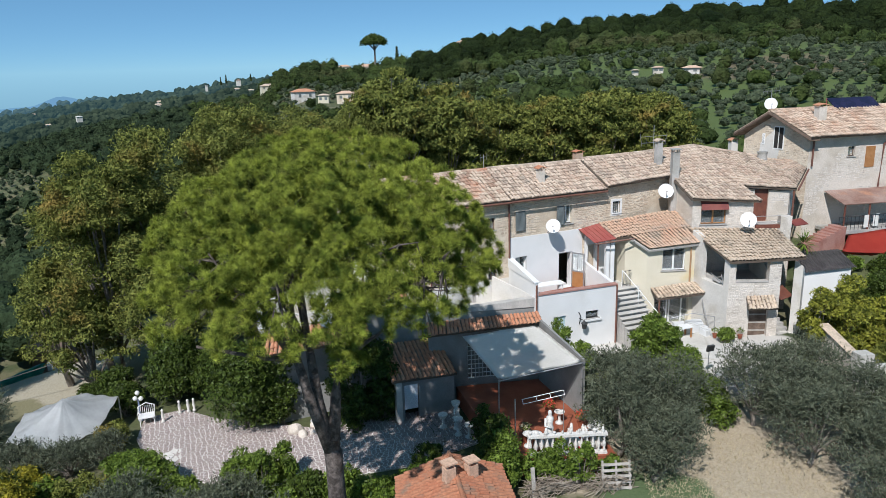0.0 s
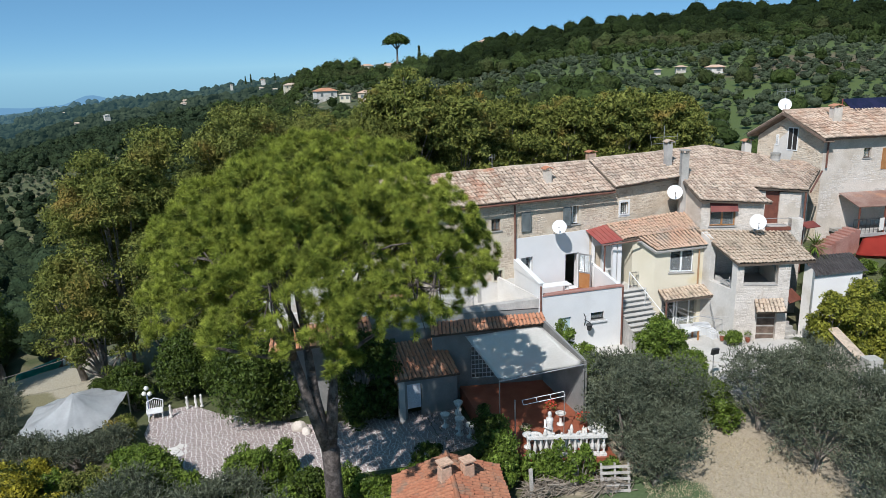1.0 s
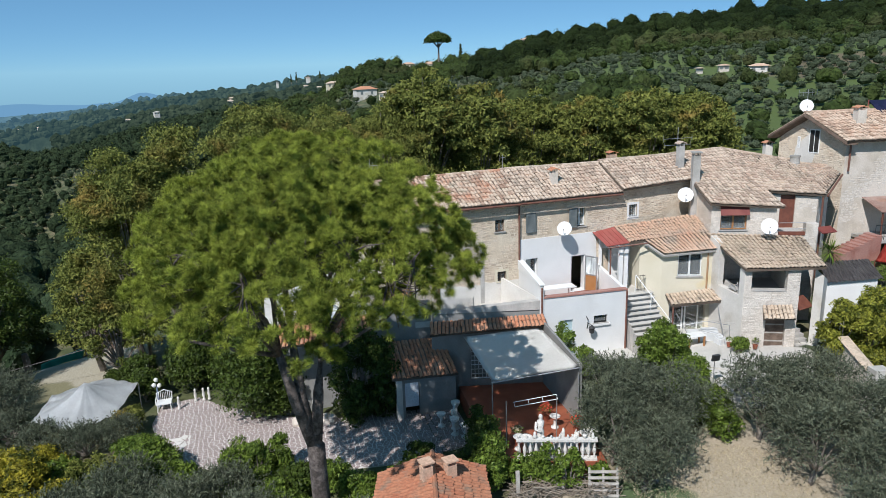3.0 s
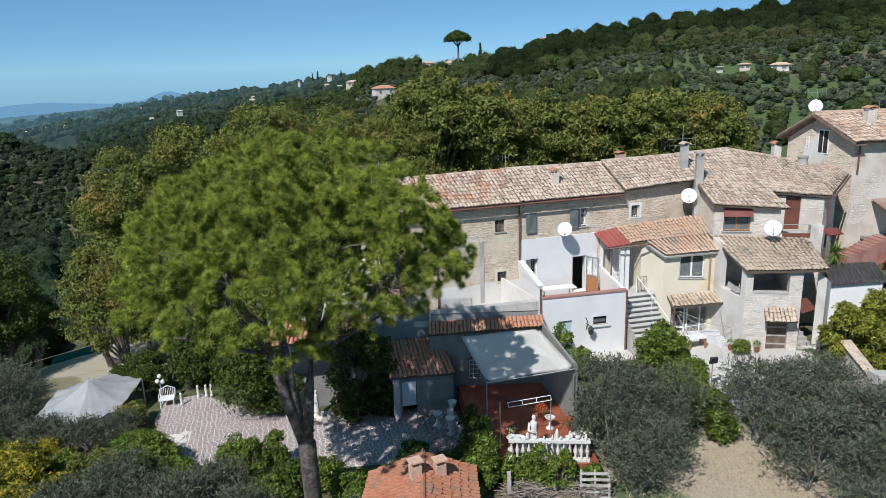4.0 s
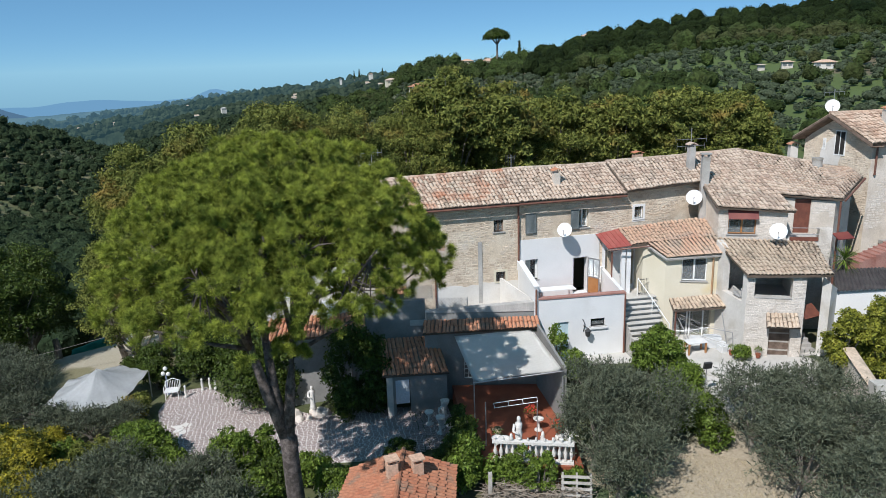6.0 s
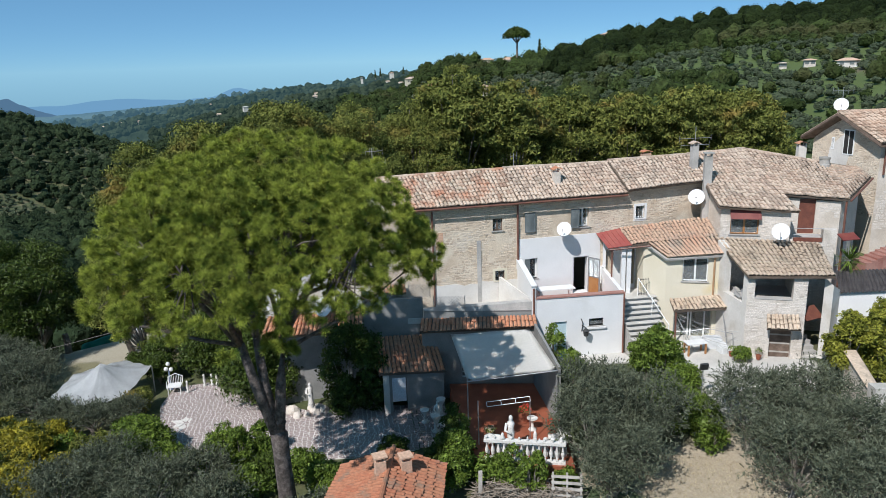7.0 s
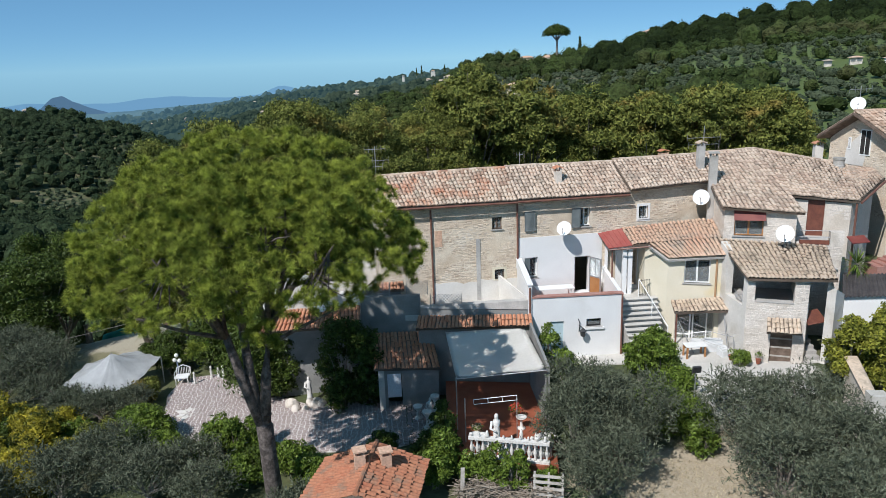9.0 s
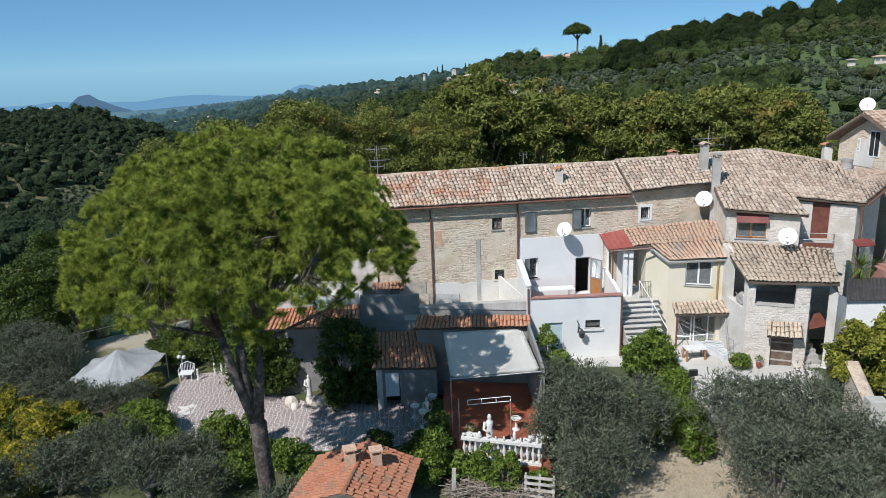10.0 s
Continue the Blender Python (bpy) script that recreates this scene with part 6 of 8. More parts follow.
    tile_roof(t, [(34.2, 32.3, 7.03), (36.85, 34.1, 7.85), (37.6, 36.2, 8.0), (36.45, 37.6, 8.12)], TILE_OLD, 0.23, 0.38, rng=random.Random(23), ridge=False)
    bm = bmesh.new()
    slab(bm, [(27.7, 38.0, 9.0), (36.5, 37.6, 8.1), (37.5, 43, 6.6), (28, 43, 6.6)], 0.15)
    part("rear_roof", bm, TILE_OLD, t)
    bm = bmesh.new()
    prism(bm, [(27.6, 37.5), (36.4, 37.2), (36.5, 37.6), (27.6, 37.9)], -0.5, [8.7, 7.7, 7.7, 8.7])
    part("rear_wall", bm, STONE_RENDER, t)
    bm = bmesh.new()
    tube(bm, [(34.3, 32.2, 6.95), (36.9, 34.0, 7.75)], 0.06, 8)
    tube(bm, [(34.2, 32.4, 6.9), (34.2, 32.4, 2)], 0.06, 8)
    part("gutter", bm, BROWN_PIPE, t)
    bm = bmesh.new()
    lathe(bm, (36.0, 37.0, 8.0), [(0.3, 0), (0.32, 0.2), (0.3, 0.22), (0.3, 0.5), (0.33, 0.52), (0.33, 0.62), (0.25, 0.64)], 14)
    tagged(part("flue_pot", bm, CEMENT), "round cement flue pot on a tile roof", "chimney")
    # tower house
    t = thing("gabled_house", (42, 37.5, 3), "tall stone house with a gable and tile roof", "house")
    g = Side((37.55, 40.4), (38.62, 35.72))
    H, apex = 9.45, 11.0
    bm = bmesh.new()
    for n0, n1 in ((0.0, 0.45),):
        lo = [g.at(0, n0, 2), g.at(g.length, n0, 2), g.at(g.length, n0, H), g.at(g.length * 0.44, n0, apex), g.at(0, n0, H - 0.1)]
        hi = [g.at(0, n1, 2), g.at(g.length, n1, 2), g.at(g.length, n1, H), g.at(g.length * 0.44, n1, apex), g.at(0, n1, H - 0.1)]
        hexa(bm, lo, hi)
    gable = part("gable_wall", bm, STONE, t)
    rubble(gable, g, 0, g.length, 5.0, lambda u: float(np.interp(u, [0, g.length * 0.44, g.length], [H - 0.1, apex, H])), 0, ((2.25, 3.0, 8.55, 10.1), (1.4, 1.6, 8.8, 9.55)), RUBBLE, 0.2, False)
    bm = bmesh.new()
    pts = [(2.6, 7.9), (1.2, 7.9), (1.3, 8.9), (1.9, 9.5), (2.4, 9.9), (2.9, 9.4)]
    hexa(bm, [g.at(u, -0.03, z) for u, z in pts], [g.at(u, 0.01, z) for u, z in pts])
    part("plaster_patch", bm, OFFWHITE, t, "patch of old white plaster")
    for u0, u1, z0, z1 in ((2.25, 3.0, 8.55, 10.1), (1.4, 1.6, 8.8, 9.55)):
        bm = bmesh.new()
        g.box(bm, u0, u1, -0.05, 0.02, z0, z1)
        w = part("window", bm, WHITE_PAINT, t)
        for q in ((u0 + 0.06, (u0 + u1) / 2 - 0.03), ((u0 + u1) / 2 + 0.03, u1 - 0.06)):
            if q[1] > q[0]:
                # solid near-black sheet stands in for the unlit opening
                bm = bmesh.new()
                g.box(bm, q[0], q[1], -0.06, -0.045, z0 + 0.07, z1 - 0.07)
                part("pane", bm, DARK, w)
    f = Side((38.62, 35.72), (48.5, 34.35))
    wall(t, "front_wall", STONE_RENDER, f, 1.5, 9.6, 0.45, [(3.0, 3.55, 8.1, 8.75), (4.45, 5.05, 7.35, 8.65)])
    window(t, f, 3.0, 3.55, 8.1, 8.75, WOOD_DARK, 1, 0.15)
    bm = bmesh.new()
    f.box(bm, 4.4, 5.1, -0.05, 0.03, 7.3, 8.7)
    part("shutter", bm, WOOD, t, "closed orange wooden shutter")
    bm = bmesh.new()
    tube(bm, [f.at(0.25, -0.1, 9.4), f.at(0.25, -0.1, 7.6)], 0.06, 8)
    part("downpipe", bm, BROWN_PIPE, t)
    bm = bmesh.new()
    tube(bm, [f.at(6.3, -0.1, 9.3), f.at(5.7, -0.1, 8.8), f.at(5.6, -0.1, 5.9)], 0.06, 8)
    part("downpipe", bm, BROWN_PIPE, t)
    ap = Vector(g.at(g.length * 0.44, -0.6, apex + 0.15))
    er = Vector(g.at(g.length + 0.4, -0.6, H + 0.12))
    el = Vector(g.at(-0.45, -0.6, H + 0.1))
    d = Vector((*f.d, 0)) * 10.9
    tile_roof(t, [er, er + d, ap + d, ap], TILE_BROWN, 0.24, 0.4, rng=random.Random(31))
    bm = bmesh.new()
    slab(bm, [el, ap, ap + d, el + d], 0.14)
    part("rear_roof", bm, TILE_OLD, t)
    for a, e in ((ap, el), (ap, er)):
        bm = bmesh.new()
        k = Vector((0, 0, 0.2))
        w = Vector((*f.d, 0)) * 0.05
        hexa(bm, [a - k - w, e - k - w, e - k + w, a - k + w], [a - w * 1.0 - k * 0.25, e - w - k * 0.25, e + w - k * 0.25, a + w - k * 0.25])
        part("barge_board", bm, WOOD_DARK, t)
    bm = bmesh.new()
    k = Vector((0, 0, 0.22))
    slab(bm, [el - k, ap - k, ap - k + d * 0.07, el - k + d * 0.07], 0.03)
    slab(bm, [ap - k, er - k, er - k + d * 0.07, ap - k + d * 0.07], 0.03)
    part("soffit", bm, WOOD_DARK, t, "dark timber eave boards")
    c = ap.lerp(er, 0.4) + Vector((*f.d, 0)) * 2.6
    chimney((c.x, c.y, c.z - 0.2), 0.6, 0.5, 1.0, -0.14, STONE_RENDER, "grey rendered chimney with a tile cap", "tiles")
    c = ap + Vector((*f.d, 0)) * 4.9 - Vector((0, 0, 0.15))
    p = thing("solar_panel", tuple(c), "dark blue solar panel raised on the roof ridge", "solar panel")
    bm = bmesh.new()
    e0, e1 = Vector((*f.d, 0)), (er - ap).normalized()
    q = [c + e1 * 0.55 + Vector((0, 0, 0.15)), c + e0 * 3.6 + e1 * 0.55 + Vector((0, 0, 0.15)), c + e0 * 3.6 - e1 * 0.5 + Vector((0, 0, 0.55)), c - e1 * 0.5 + Vector((0, 0, 0.55))]
    slab(bm, q, 0.06)
    part("panel", bm, SOLAR, p)
    bm = bmesh.new()
    for v in q:
        tube(bm, [tuple(v), (v.x, v.y, v.z - 1.2)], 0.03, 5)
    part("stand", bm, RED_METAL, p)
    dish((37.85, 38.55, 11.55), 0.42, 236, 20, "white satellite dish on a gable top", pole=(38.0, 38.7, 10.9))
    chimney((37.3, 41.2, 7.4), 0.5, 0.45, 1.4, -0.2, OFFWHITE, "white chimney with a tile cap beside a gable", "tiles")
    chimney((32.25, 54.2, 2.5), 0.7, 0.6, 4.45, 0, TILE_ORANGE, "red brick chimney of a house behind", "tiles")


stone_houses()


# ---- the stone pine ----
def stone_pine():
    rng = np.random.default_rng(4)
    x, y = 4.05, 24.0
    z = gz(x, y)
    t = thing("stone_pine", (x, y, z), "tall umbrella pine with a dense green crown and bare trunk", "tree")
    bm = bmesh.new()
    tube(bm, [(4.25, 24.1, z - 0.5), (4.1, 24.05, z + 0.5), (4.05, 24.0, -0.8), (4.03, 23.95, 0.3), (4.02, 23.95, 1.0), (4.1, 23.97, 1.5)], [0.42, 0.37, 0.34, 0.33, 0.35, 0.26], 16)
    forks = [Vector(p) for p in ((2.95, 23.8, 5.0), (3.5, 24.3, 5.0), (4.55, 24.1, 5.1))]
    for f in forks:
        b = bmesh.new()
        tube(b, [(4.0, 23.95, 0.7), tuple(Vector((4.0, 23.95, 1.0)).lerp(f, 0.5) + Vector((-0.12 if f.x < 4 else 0.0, 0, 0.1))), tuple(f)], [0.24, 0.2, 0.15], 12)
        part("limb", b, BARK, t, smooth=True)
    part("trunk", bm, BARK, t, smooth=True)
    C, R = np.array([4.2, 23.95, 7.8]), np.array([6.55, 6.1, 4.95])
    limbs = []
    heads = []
    for k in range(15):
        a = 2 * math.pi * k / 15 + rng.uniform(-0.2, 0.2)
        rr = rng.uniform(0.45, 0.8)
        heads.append(C + R * np.array([rr * math.cos(a), rr * math.sin(a), math.sqrt(1 - rr * rr) * 0.48]))
    for k in range(4):
        a = 2 * math.pi * k / 4 + 0.6
        heads.append(C + R * np.array([0.25 * math.cos(a), 0.25 * math.sin(a), 0.52]))
    for k, h in enumerate(heads):
        bm = bmesh.new()
        s = min(forks, key=lambda f: (Vector(h) - f).length) - Vector((0, 0, 0.1))
        h = Vector(h)
        m1 = s.lerp(h, 0.35) + Vector((0, 0, 0.4 + 0.3 * rng.uniform(-1, 1)))
        m2 = s.lerp(h, 0.7) + Vector((rng.uniform(-0.3, 0.3), rng.uniform(-0.3, 0.3), -0.1))
        tube(bm, [tuple(s), tuple(m1), tuple(m2), tuple(h)], [0.13, 0.09, 0.06, 0.025], 8)
        limbs += [(m1, m2, h)]
        for _ in range(7):
            b = m1.lerp(h, rng.uniform(0.2, 0.9))
            e = b + Vector((rng.uniform(-1.1, 1.1), rng.uniform(-1.1, 1.1), rng.uniform(-0.1, 0.9)))
            tube(bm, [tuple(b), tuple(b.lerp(e, 0.5) + Vector((0, 0, 0.1))), tuple(e)], [0.045, 0.03, 0.012], 5)
        part("limb", bm, BARK, t, smooth=True)
    # low limb reaching out over the terrace
    for pts in ([(4.4, 24.0, 4.4), (5.6, 24.6, 4.8), (7.3, 25.2, 5.4), (9.6, 25.6, 6.9)], [(3.0, 23.8, 4.9), (1.8, 23.3, 5.4), (-0.3, 23.0, 6.3)]):
        bm = bmesh.new()
        tube(bm, pts, [0.1, 0.075, 0.05, 0.025][: len(pts)], 8)
        part("limb", bm, BARK, t, smooth=True)
    # puffs over the dome, each a bundle of brush-like shoots set with long needles
    puffs = []
    golden = math.pi * (3 - math.sqrt(5))
    for ring, count, low, shell, size in (("outer", 460, -0.3, 0.96, 0.46), ("middle", 230, -0.2, 0.70, 0.66), ("inner", 110, -0.1, 0.55, 0.9)):
        for k in range(count):
            dz = 1 - (1 - low) * (k + 0.5) / count
            a = golden * k + rng.uniform(-0.6, 0.6)
            d = np.array([math.sqrt(1 - dz * dz) * math.cos(a), math.sqrt(1 - dz * dz) * math.sin(a), dz])
            if dz < -0.1 and rng.uniform() < (0.75 if d[1] < 0.3 and d[0] < 0.5 else 0.3):
                continue
            c = C + d * R * shell * (1 + 0.07 * noise.noise(Vector(d * 2.6)) + rng.uniform(-0.14, 0.04))
            if d[0] < 0:
                c[0] = C[0] + (c[0] - C[0]) * 0.90
            if ring != "outer" and c[0] > 7.6 and c[2] < 8.6 and rng.uniform() < 0.45:
                continue
            c[1] += 0.2 * (c[0] - C[0])
            if dz < 0:
                c[2] = C[2] + dz * 3.2
            puffs.append((c, d, size * rng.uniform(0.65, 1.25), ring == "outer"))
    for _ in range(9):
        puffs.append((np.array([4.5, 22.7, 5.2]) + rng.normal(0, 0.4, 3), np.array([0.1, -0.4, 0.8]), 0.34, True))
    for _ in range(15):
        f = rng.uniform(0.45, 1.1)
        puffs.append((np.array([4.0 + 6.0 * f, 24.0 + 1.8 * f, 5.5 + 2.2 * f]) + rng.normal(0, 0.4, 3), np.array([0.4, 0.1, 0.9]), 0.36, True))
    out = []
    twigs = bmesh.new()
    for c, d, s, fine in puffs:
        g = 0.5 * d + np.array([0, 0, 0.7])
        g /= np.linalg.norm(g)
        count = 6
        e = rng.normal(0, 1, (count, 3))
        e -= np.outer(e @ g, g)
        e /= np.linalg.norm(e, axis=1)[:, None]
        q = np.sqrt((np.arange(count)[:, None] + rng.uniform(0, 1, (count, 1))) / count)
        foot = c + e * q * s * 0.8 + g * s * (0.5 - 0.65 * q * q)
        k = 225 if fine else 95
        w = rng.normal(0, 1, (count, k, 3))
        w /= np.linalg.norm(w, axis=2)[:, :, None]
        w += 0.5 * g + 0.45 * (e * q)[:, None, :]
        w /= np.linalg.norm(w, axis=2)[:, :, None]
        ln = rng.uniform(0.10, 0.20, (count, k, 1)) * (1 if fine else 1.4)
        o = foot[:, None, :] + w * rng.uniform(0.0, 0.1, (count, k, 1)) + rng.normal(0, 0.03, (count, k, 3))
        side = np.cross(w, rng.normal(0, 1, (count, k, 3)))
        side /= np.linalg.norm(side, axis=2)[:, :, None] + 1e-9
        half = 0.0056 if fine else 0.0115
        out.append(np.stack([o + side * half, o - side * half, o + w * ln], axis=2).reshape(-1, 3, 3))
        if fine and d[2] < 0.2:
            h = min(limbs, key=lambda b: (Vector(c) - b[1]).length)
            s0 = h[0].lerp(h[1], rng.uniform(0.2, 1.0)).lerp(h[2], rng.uniform(0.0, 0.9))
            if (s0 - Vector(c)).length < 2.2:
                tube(twigs, [tuple(s0), tuple(s0.lerp(Vector(c), 0.5) + Vector((0, 0, -0.12))), tuple(c)], [0.032, 0.022, 0.009], 4)
    tagged(part("twigs", twigs, BARK, t, "bare twigs inside the crown"), kind="stuff")
    quads_mesh("crown", np.concatenate(out), PINE_LEAF, t, "dense tufts of long bright green needles")


stone_pine()


# ---- woods behind and beside the houses ----
def near_woods():
    rng = np.random.default_rng(8)
    spots = [(-6.0, 48.3, 13.5, 3.8), (-8.2, 46.6, 8.2, 2.9), (-6.6, 44.0, 6.6, 2.4), (-5.0, 45.5, 14.5, 4.6), (-1.2, 47.5, 15.6, 4.8), (3.4, 48.5, 16.2, 4.8), (7.8, 53, 15.0, 4.6), (13.2, 57, 15.0, 4.6), (18, 65, 17.0, 5.2), (22.0, 60, 15.2, 4.6), (28.5, 63, 14.6, 5.0), (34, 62, 13.8, 4.8), (39, 60.5, 13.4, 4.6), (43.5, 59.5, 12.8, 4.6), (-5, 60, 14, 5.2), (5, 64, 14.5, 5.4), (14, 73, 15, 5.6), (31, 73, 14, 5.4), (48.5, 65, 10.5, 4.6), (25, 74, 13.5, 5.4), (40, 73, 12.5, 5.2), (17.0, 58.0, 16.4, 4.4), (-7, 76, 11, 5.0), (1, 78, 12, 5.6), (-16, 47.5, 7.5, 3.8), (-17.4, 54, 10.3, 4.4), (-24, 52, 9.0, 4.2), (-2.2, 42.4, 8.0, 2.8), (3.0, 42.0, 9.0, 3.2), (7.5, 45.5, 10.5, 3.4)]
    for x, y, h, sp in spots:
        far = y > 57
        broad_tree("broadleaf_tree", (x, y, gz(x, y)), h, sp, rng, BAY_LEAF if x < -15 else BROAD_LEAF, 0.19 if far else 0.105, "dark green leafy tree at the edge of the valley" if x < -15 else "leafy tree with green and rusty early autumn foliage", density=(6 if y > 69 else 15) if far else 38, count=120, aspect=0.42, group="trees behind the houses", trunk_r=0.2, bare=0.06 if y < 56 else 0.2, clump=0.14)


near_woods()


# ---- garden trees and shrubs ----
def garden_plants():
    rng = np.random.default_rng(17)
    for x, y, h, sp in ((16.7, 24.0, 3.7, 1.7), (17.8, 22.3, 3.0, 1.9), (16.9, 21.8, 2.2, 1.2), (23.7, 20.2, 3.9, 1.9), (17.6, 25.2, 4.6, 2.2), (19.6, 24.7, 4.2, 2.2), (19.0, 23.6, 3.0, 1.7), (24.2, 24.0, 4.0, 2.2), (26.6, 23.6, 4.2, 2.2), (24.8, 21.8, 3.9, 1.9), (26.4, 20.6, 4.2, 2.2), (24.4, 17.6, 3.9, 1.9), (27.6, 19.8, 3.8, 1.8), (23.0, 15.4, 3.6, 1.9), (-6.9, 34.3, 1.7, 1.3), (-5.1, 34.4, 1.6, 1.2), (-8.9, 35.4, 1.7, 1.3), (-3.6, 27.2, 2.9, 1.9), (-1.4, 25.4, 2.6, 1.8), (-5.8, 26.6, 2.7, 1.9), (1.2, 23.8, 2.3, 1.5), (-12.0, 39.4, 3.4, 2.3), (-14.5, 41.5, 3.8, 2.4), (-11.2, 37.4, 2.0, 1.5), (5.2, 22.2, 1.8, 1.1), (-8.5, 25.2, 2.6, 1.8), (0.2, 26.4, 2.2, 1.4), (-13.8, 38.2, 2.8, 1.8)):
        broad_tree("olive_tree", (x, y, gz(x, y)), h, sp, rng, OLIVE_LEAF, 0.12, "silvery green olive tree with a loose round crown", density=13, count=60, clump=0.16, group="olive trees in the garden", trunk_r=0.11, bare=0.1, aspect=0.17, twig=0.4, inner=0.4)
    # dark clipped bay trees round the paved yard
    for x, y, rx, ry, h in ((1.5, 34.6, 2.1, 1.7, 4.9), (-1.8, 39.9, 1.5, 1.4, 4.4), (0.2, 39.2, 1.5, 1.4, 4.4), (6.7, 31.9, 1.5, 1.0, 5.6), (6.7, 31.4, 1.0, 0.7, 2.3), (8.0, 31.7, 1.0, 0.8, 4.6), (3.2, 34.2, 1.2, 0.9, 4.2), (3.6, 36.2, 1.4, 1.3, 3.4)):
        z = gz(x, y)
        shrub("bay_tree", (x, y, z), (rx, ry, h / 2), rng, BAY_LEAF, 0.085, "dense dark green bay tree clipped round beside the yard", density=75, count=30, group="bay trees round the yard", category="tree", clump=0.55)
    green, wall_green, ivy, fig, yellow = "leafy green garden shrub", "flowering climber over the garden wall", "climbing ivy heaped beside the outside stair", "yellowing fig tree against a wall", "shrub with bright yellow leaves"
    rows = [
        (22.5, 29.6, 0.8, 0.8, 2.5, VINE_LEAF, ivy), (22.2, 28.4, 1.0, 0.9, 2.6, VINE_LEAF, ivy), (21.6, 27.4, 1.1, 0.9, 2.3, VINE_LEAF, ivy), (22.6, 27.2, 0.9, 0.9, 2.1, VINE_LEAF, ivy), (21.9, 26.0, 1.1, 1.0, 2.8, VINE_LEAF, ivy), (22.7, 25.4, 0.9, 0.8, 2.4, VINE_LEAF, ivy), (22.6, 24.4, 0.8, 0.7, 1.9, VINE_LEAF, ivy), (21.4, 28.6, 0.9, 0.9, 2.6, VINE_LEAF, ivy),
        (17.2, 30.3, 0.55, 1.1, 3.0, VINE_LEAF, "bright green creeper along a wall"), (17.7, 28.8, 0.6, 0.8, 1.8, VINE_LEAF, "bright green creeper along a wall"),
        (30.4, 26.2, 1.3, 1.1, 3.6, FIG_LEAF, fig), (31.9, 25.9, 1.5, 1.2, 4.5, FIG_LEAF, fig), (33.6, 25.2, 1.5, 1.4, 4.3, FIG_LEAF, fig), (32.6, 23.6, 1.2, 1.1, 2.6, BROAD_LEAF, "reddish overgrown shrub behind a wall"),
        (-8.6, 31.0, 1.3, 1.1, 2.3, YELLOW_LEAF, yellow), (-8.3, 28.4, 1.5, 1.2, 2.3, YELLOW_LEAF, yellow), (-10.2, 29.4, 1.4, 1.2, 2.5, YELLOW_LEAF, yellow), (-6.9, 29.6, 1.0, 0.9, 1.7, YELLOW_LEAF, yellow),
        (-6.0, 31.8, 1.2, 1.1, 1.4, BROAD_LEAF, "dark reddish undergrowth"  " in a garden bed"), (-5.2, 29.6, 1.2, 1.0, 1.3, BAY_LEAF, green), (-10.6, 32.6, 1.5, 1.2, 1.8, BAY_LEAF, green), (-12.6, 34.6, 1.6, 1.3, 2.2, BAY_LEAF, green), (-7.6, 32.6, 1.2, 0.9, 1.2, VINE_LEAF, green), (-6.8, 27.6, 1.2, 1.0, 1.4, BAY_LEAF, green), (-3.2, 30.8, 1.5, 1.2, 2.3, VINE_LEAF, green), (-1.8, 29.0, 1.2, 1.0, 1.7, VINE_LEAF, green), (-0.2, 27.2, 1.4, 1.0, 1.6, VINE_LEAF, green), (1.6, 28.3, 0.75, 0.8, 2.4, VINE_LEAF, green), (2.7, 28.6, 0.7, 0.7, 2.3, VINE_LEAF, green), (2.3, 25.8, 1.4, 1.0, 1.5, VINE_LEAF, green), (5.6, 25.0, 1.0, 0.8, 1.6, VINE_LEAF, green), (7.0, 25.2, 1.0, 0.8, 1.2, VINE_LEAF, green), (6.2, 24.2, 1.0, 0.8, 1.5, VINE_LEAF, green),
        (11.2, 24.2, 0.75, 0.8, 2.7, VINE_LEAF, wall_green), (11.4, 25.4, 0.7, 0.8, 2.9, BAY_LEAF, "dark shrub beside the pergola"), (11.4, 26.8, 0.6, 0.7, 2.6, BAY_LEAF, "dark shrub beside the pergola"), (12.3, 23.7, 0.6, 0.5, 1.7, VINE_LEAF, wall_green), (13.3, 23.2, 0.8, 0.55, 2.3, VINE_LEAF, wall_green), (14.0, 22.7, 0.75, 0.55, 2.2, VINE_LEAF, wall_green), (12.9, 23.5, 0.6, 0.5, 1.8, VINE_LEAF, wall_green), (15.4, 22.7, 0.6, 0.5, 1.2, VINE_LEAF, wall_green),
        (29.8, 21.6, 1.0, 0.8, 1.2, VINE_LEAF, "low green shrub below a wall"), (26.4, 28.6, 0.5, 0.45, 0.9, VINE_LEAF, "green potted plant by the path"), (37.0, 30.4, 1.0, 0.6, 1.0, VINE_LEAF, "low green shrub below a wall"), (36.0, 27.5, 1.6, 1.4, 3.0, BAY_LEAF, "dark green hedge shrub by the houses"), (38.6, 29.0, 1.5, 1.2, 2.6, BAY_LEAF, "dark green hedge shrub by the houses"), (40.6, 28.4, 1.5, 1.2, 2.8, FIG_LEAF, "yellowing shrub beside a path"), (-5.0, 36.2, 0.8, 0.8, 1.6, BROAD_LEAF, "dark reddish shrub beside a tent"), (-4.5, 39.6, 1.0, 0.9, 2.2, BAY_LEAF, "dark shrub beside a tent"), (-4.9, 41.4, 1.3, 1.0, 2.6, BAY_LEAF, "dark shrub beside a tent"), (-6.4, 42.0, 1.2, 0.9, 1.6, BAY_LEAF, "dark shrub beside a tent"),
    ]
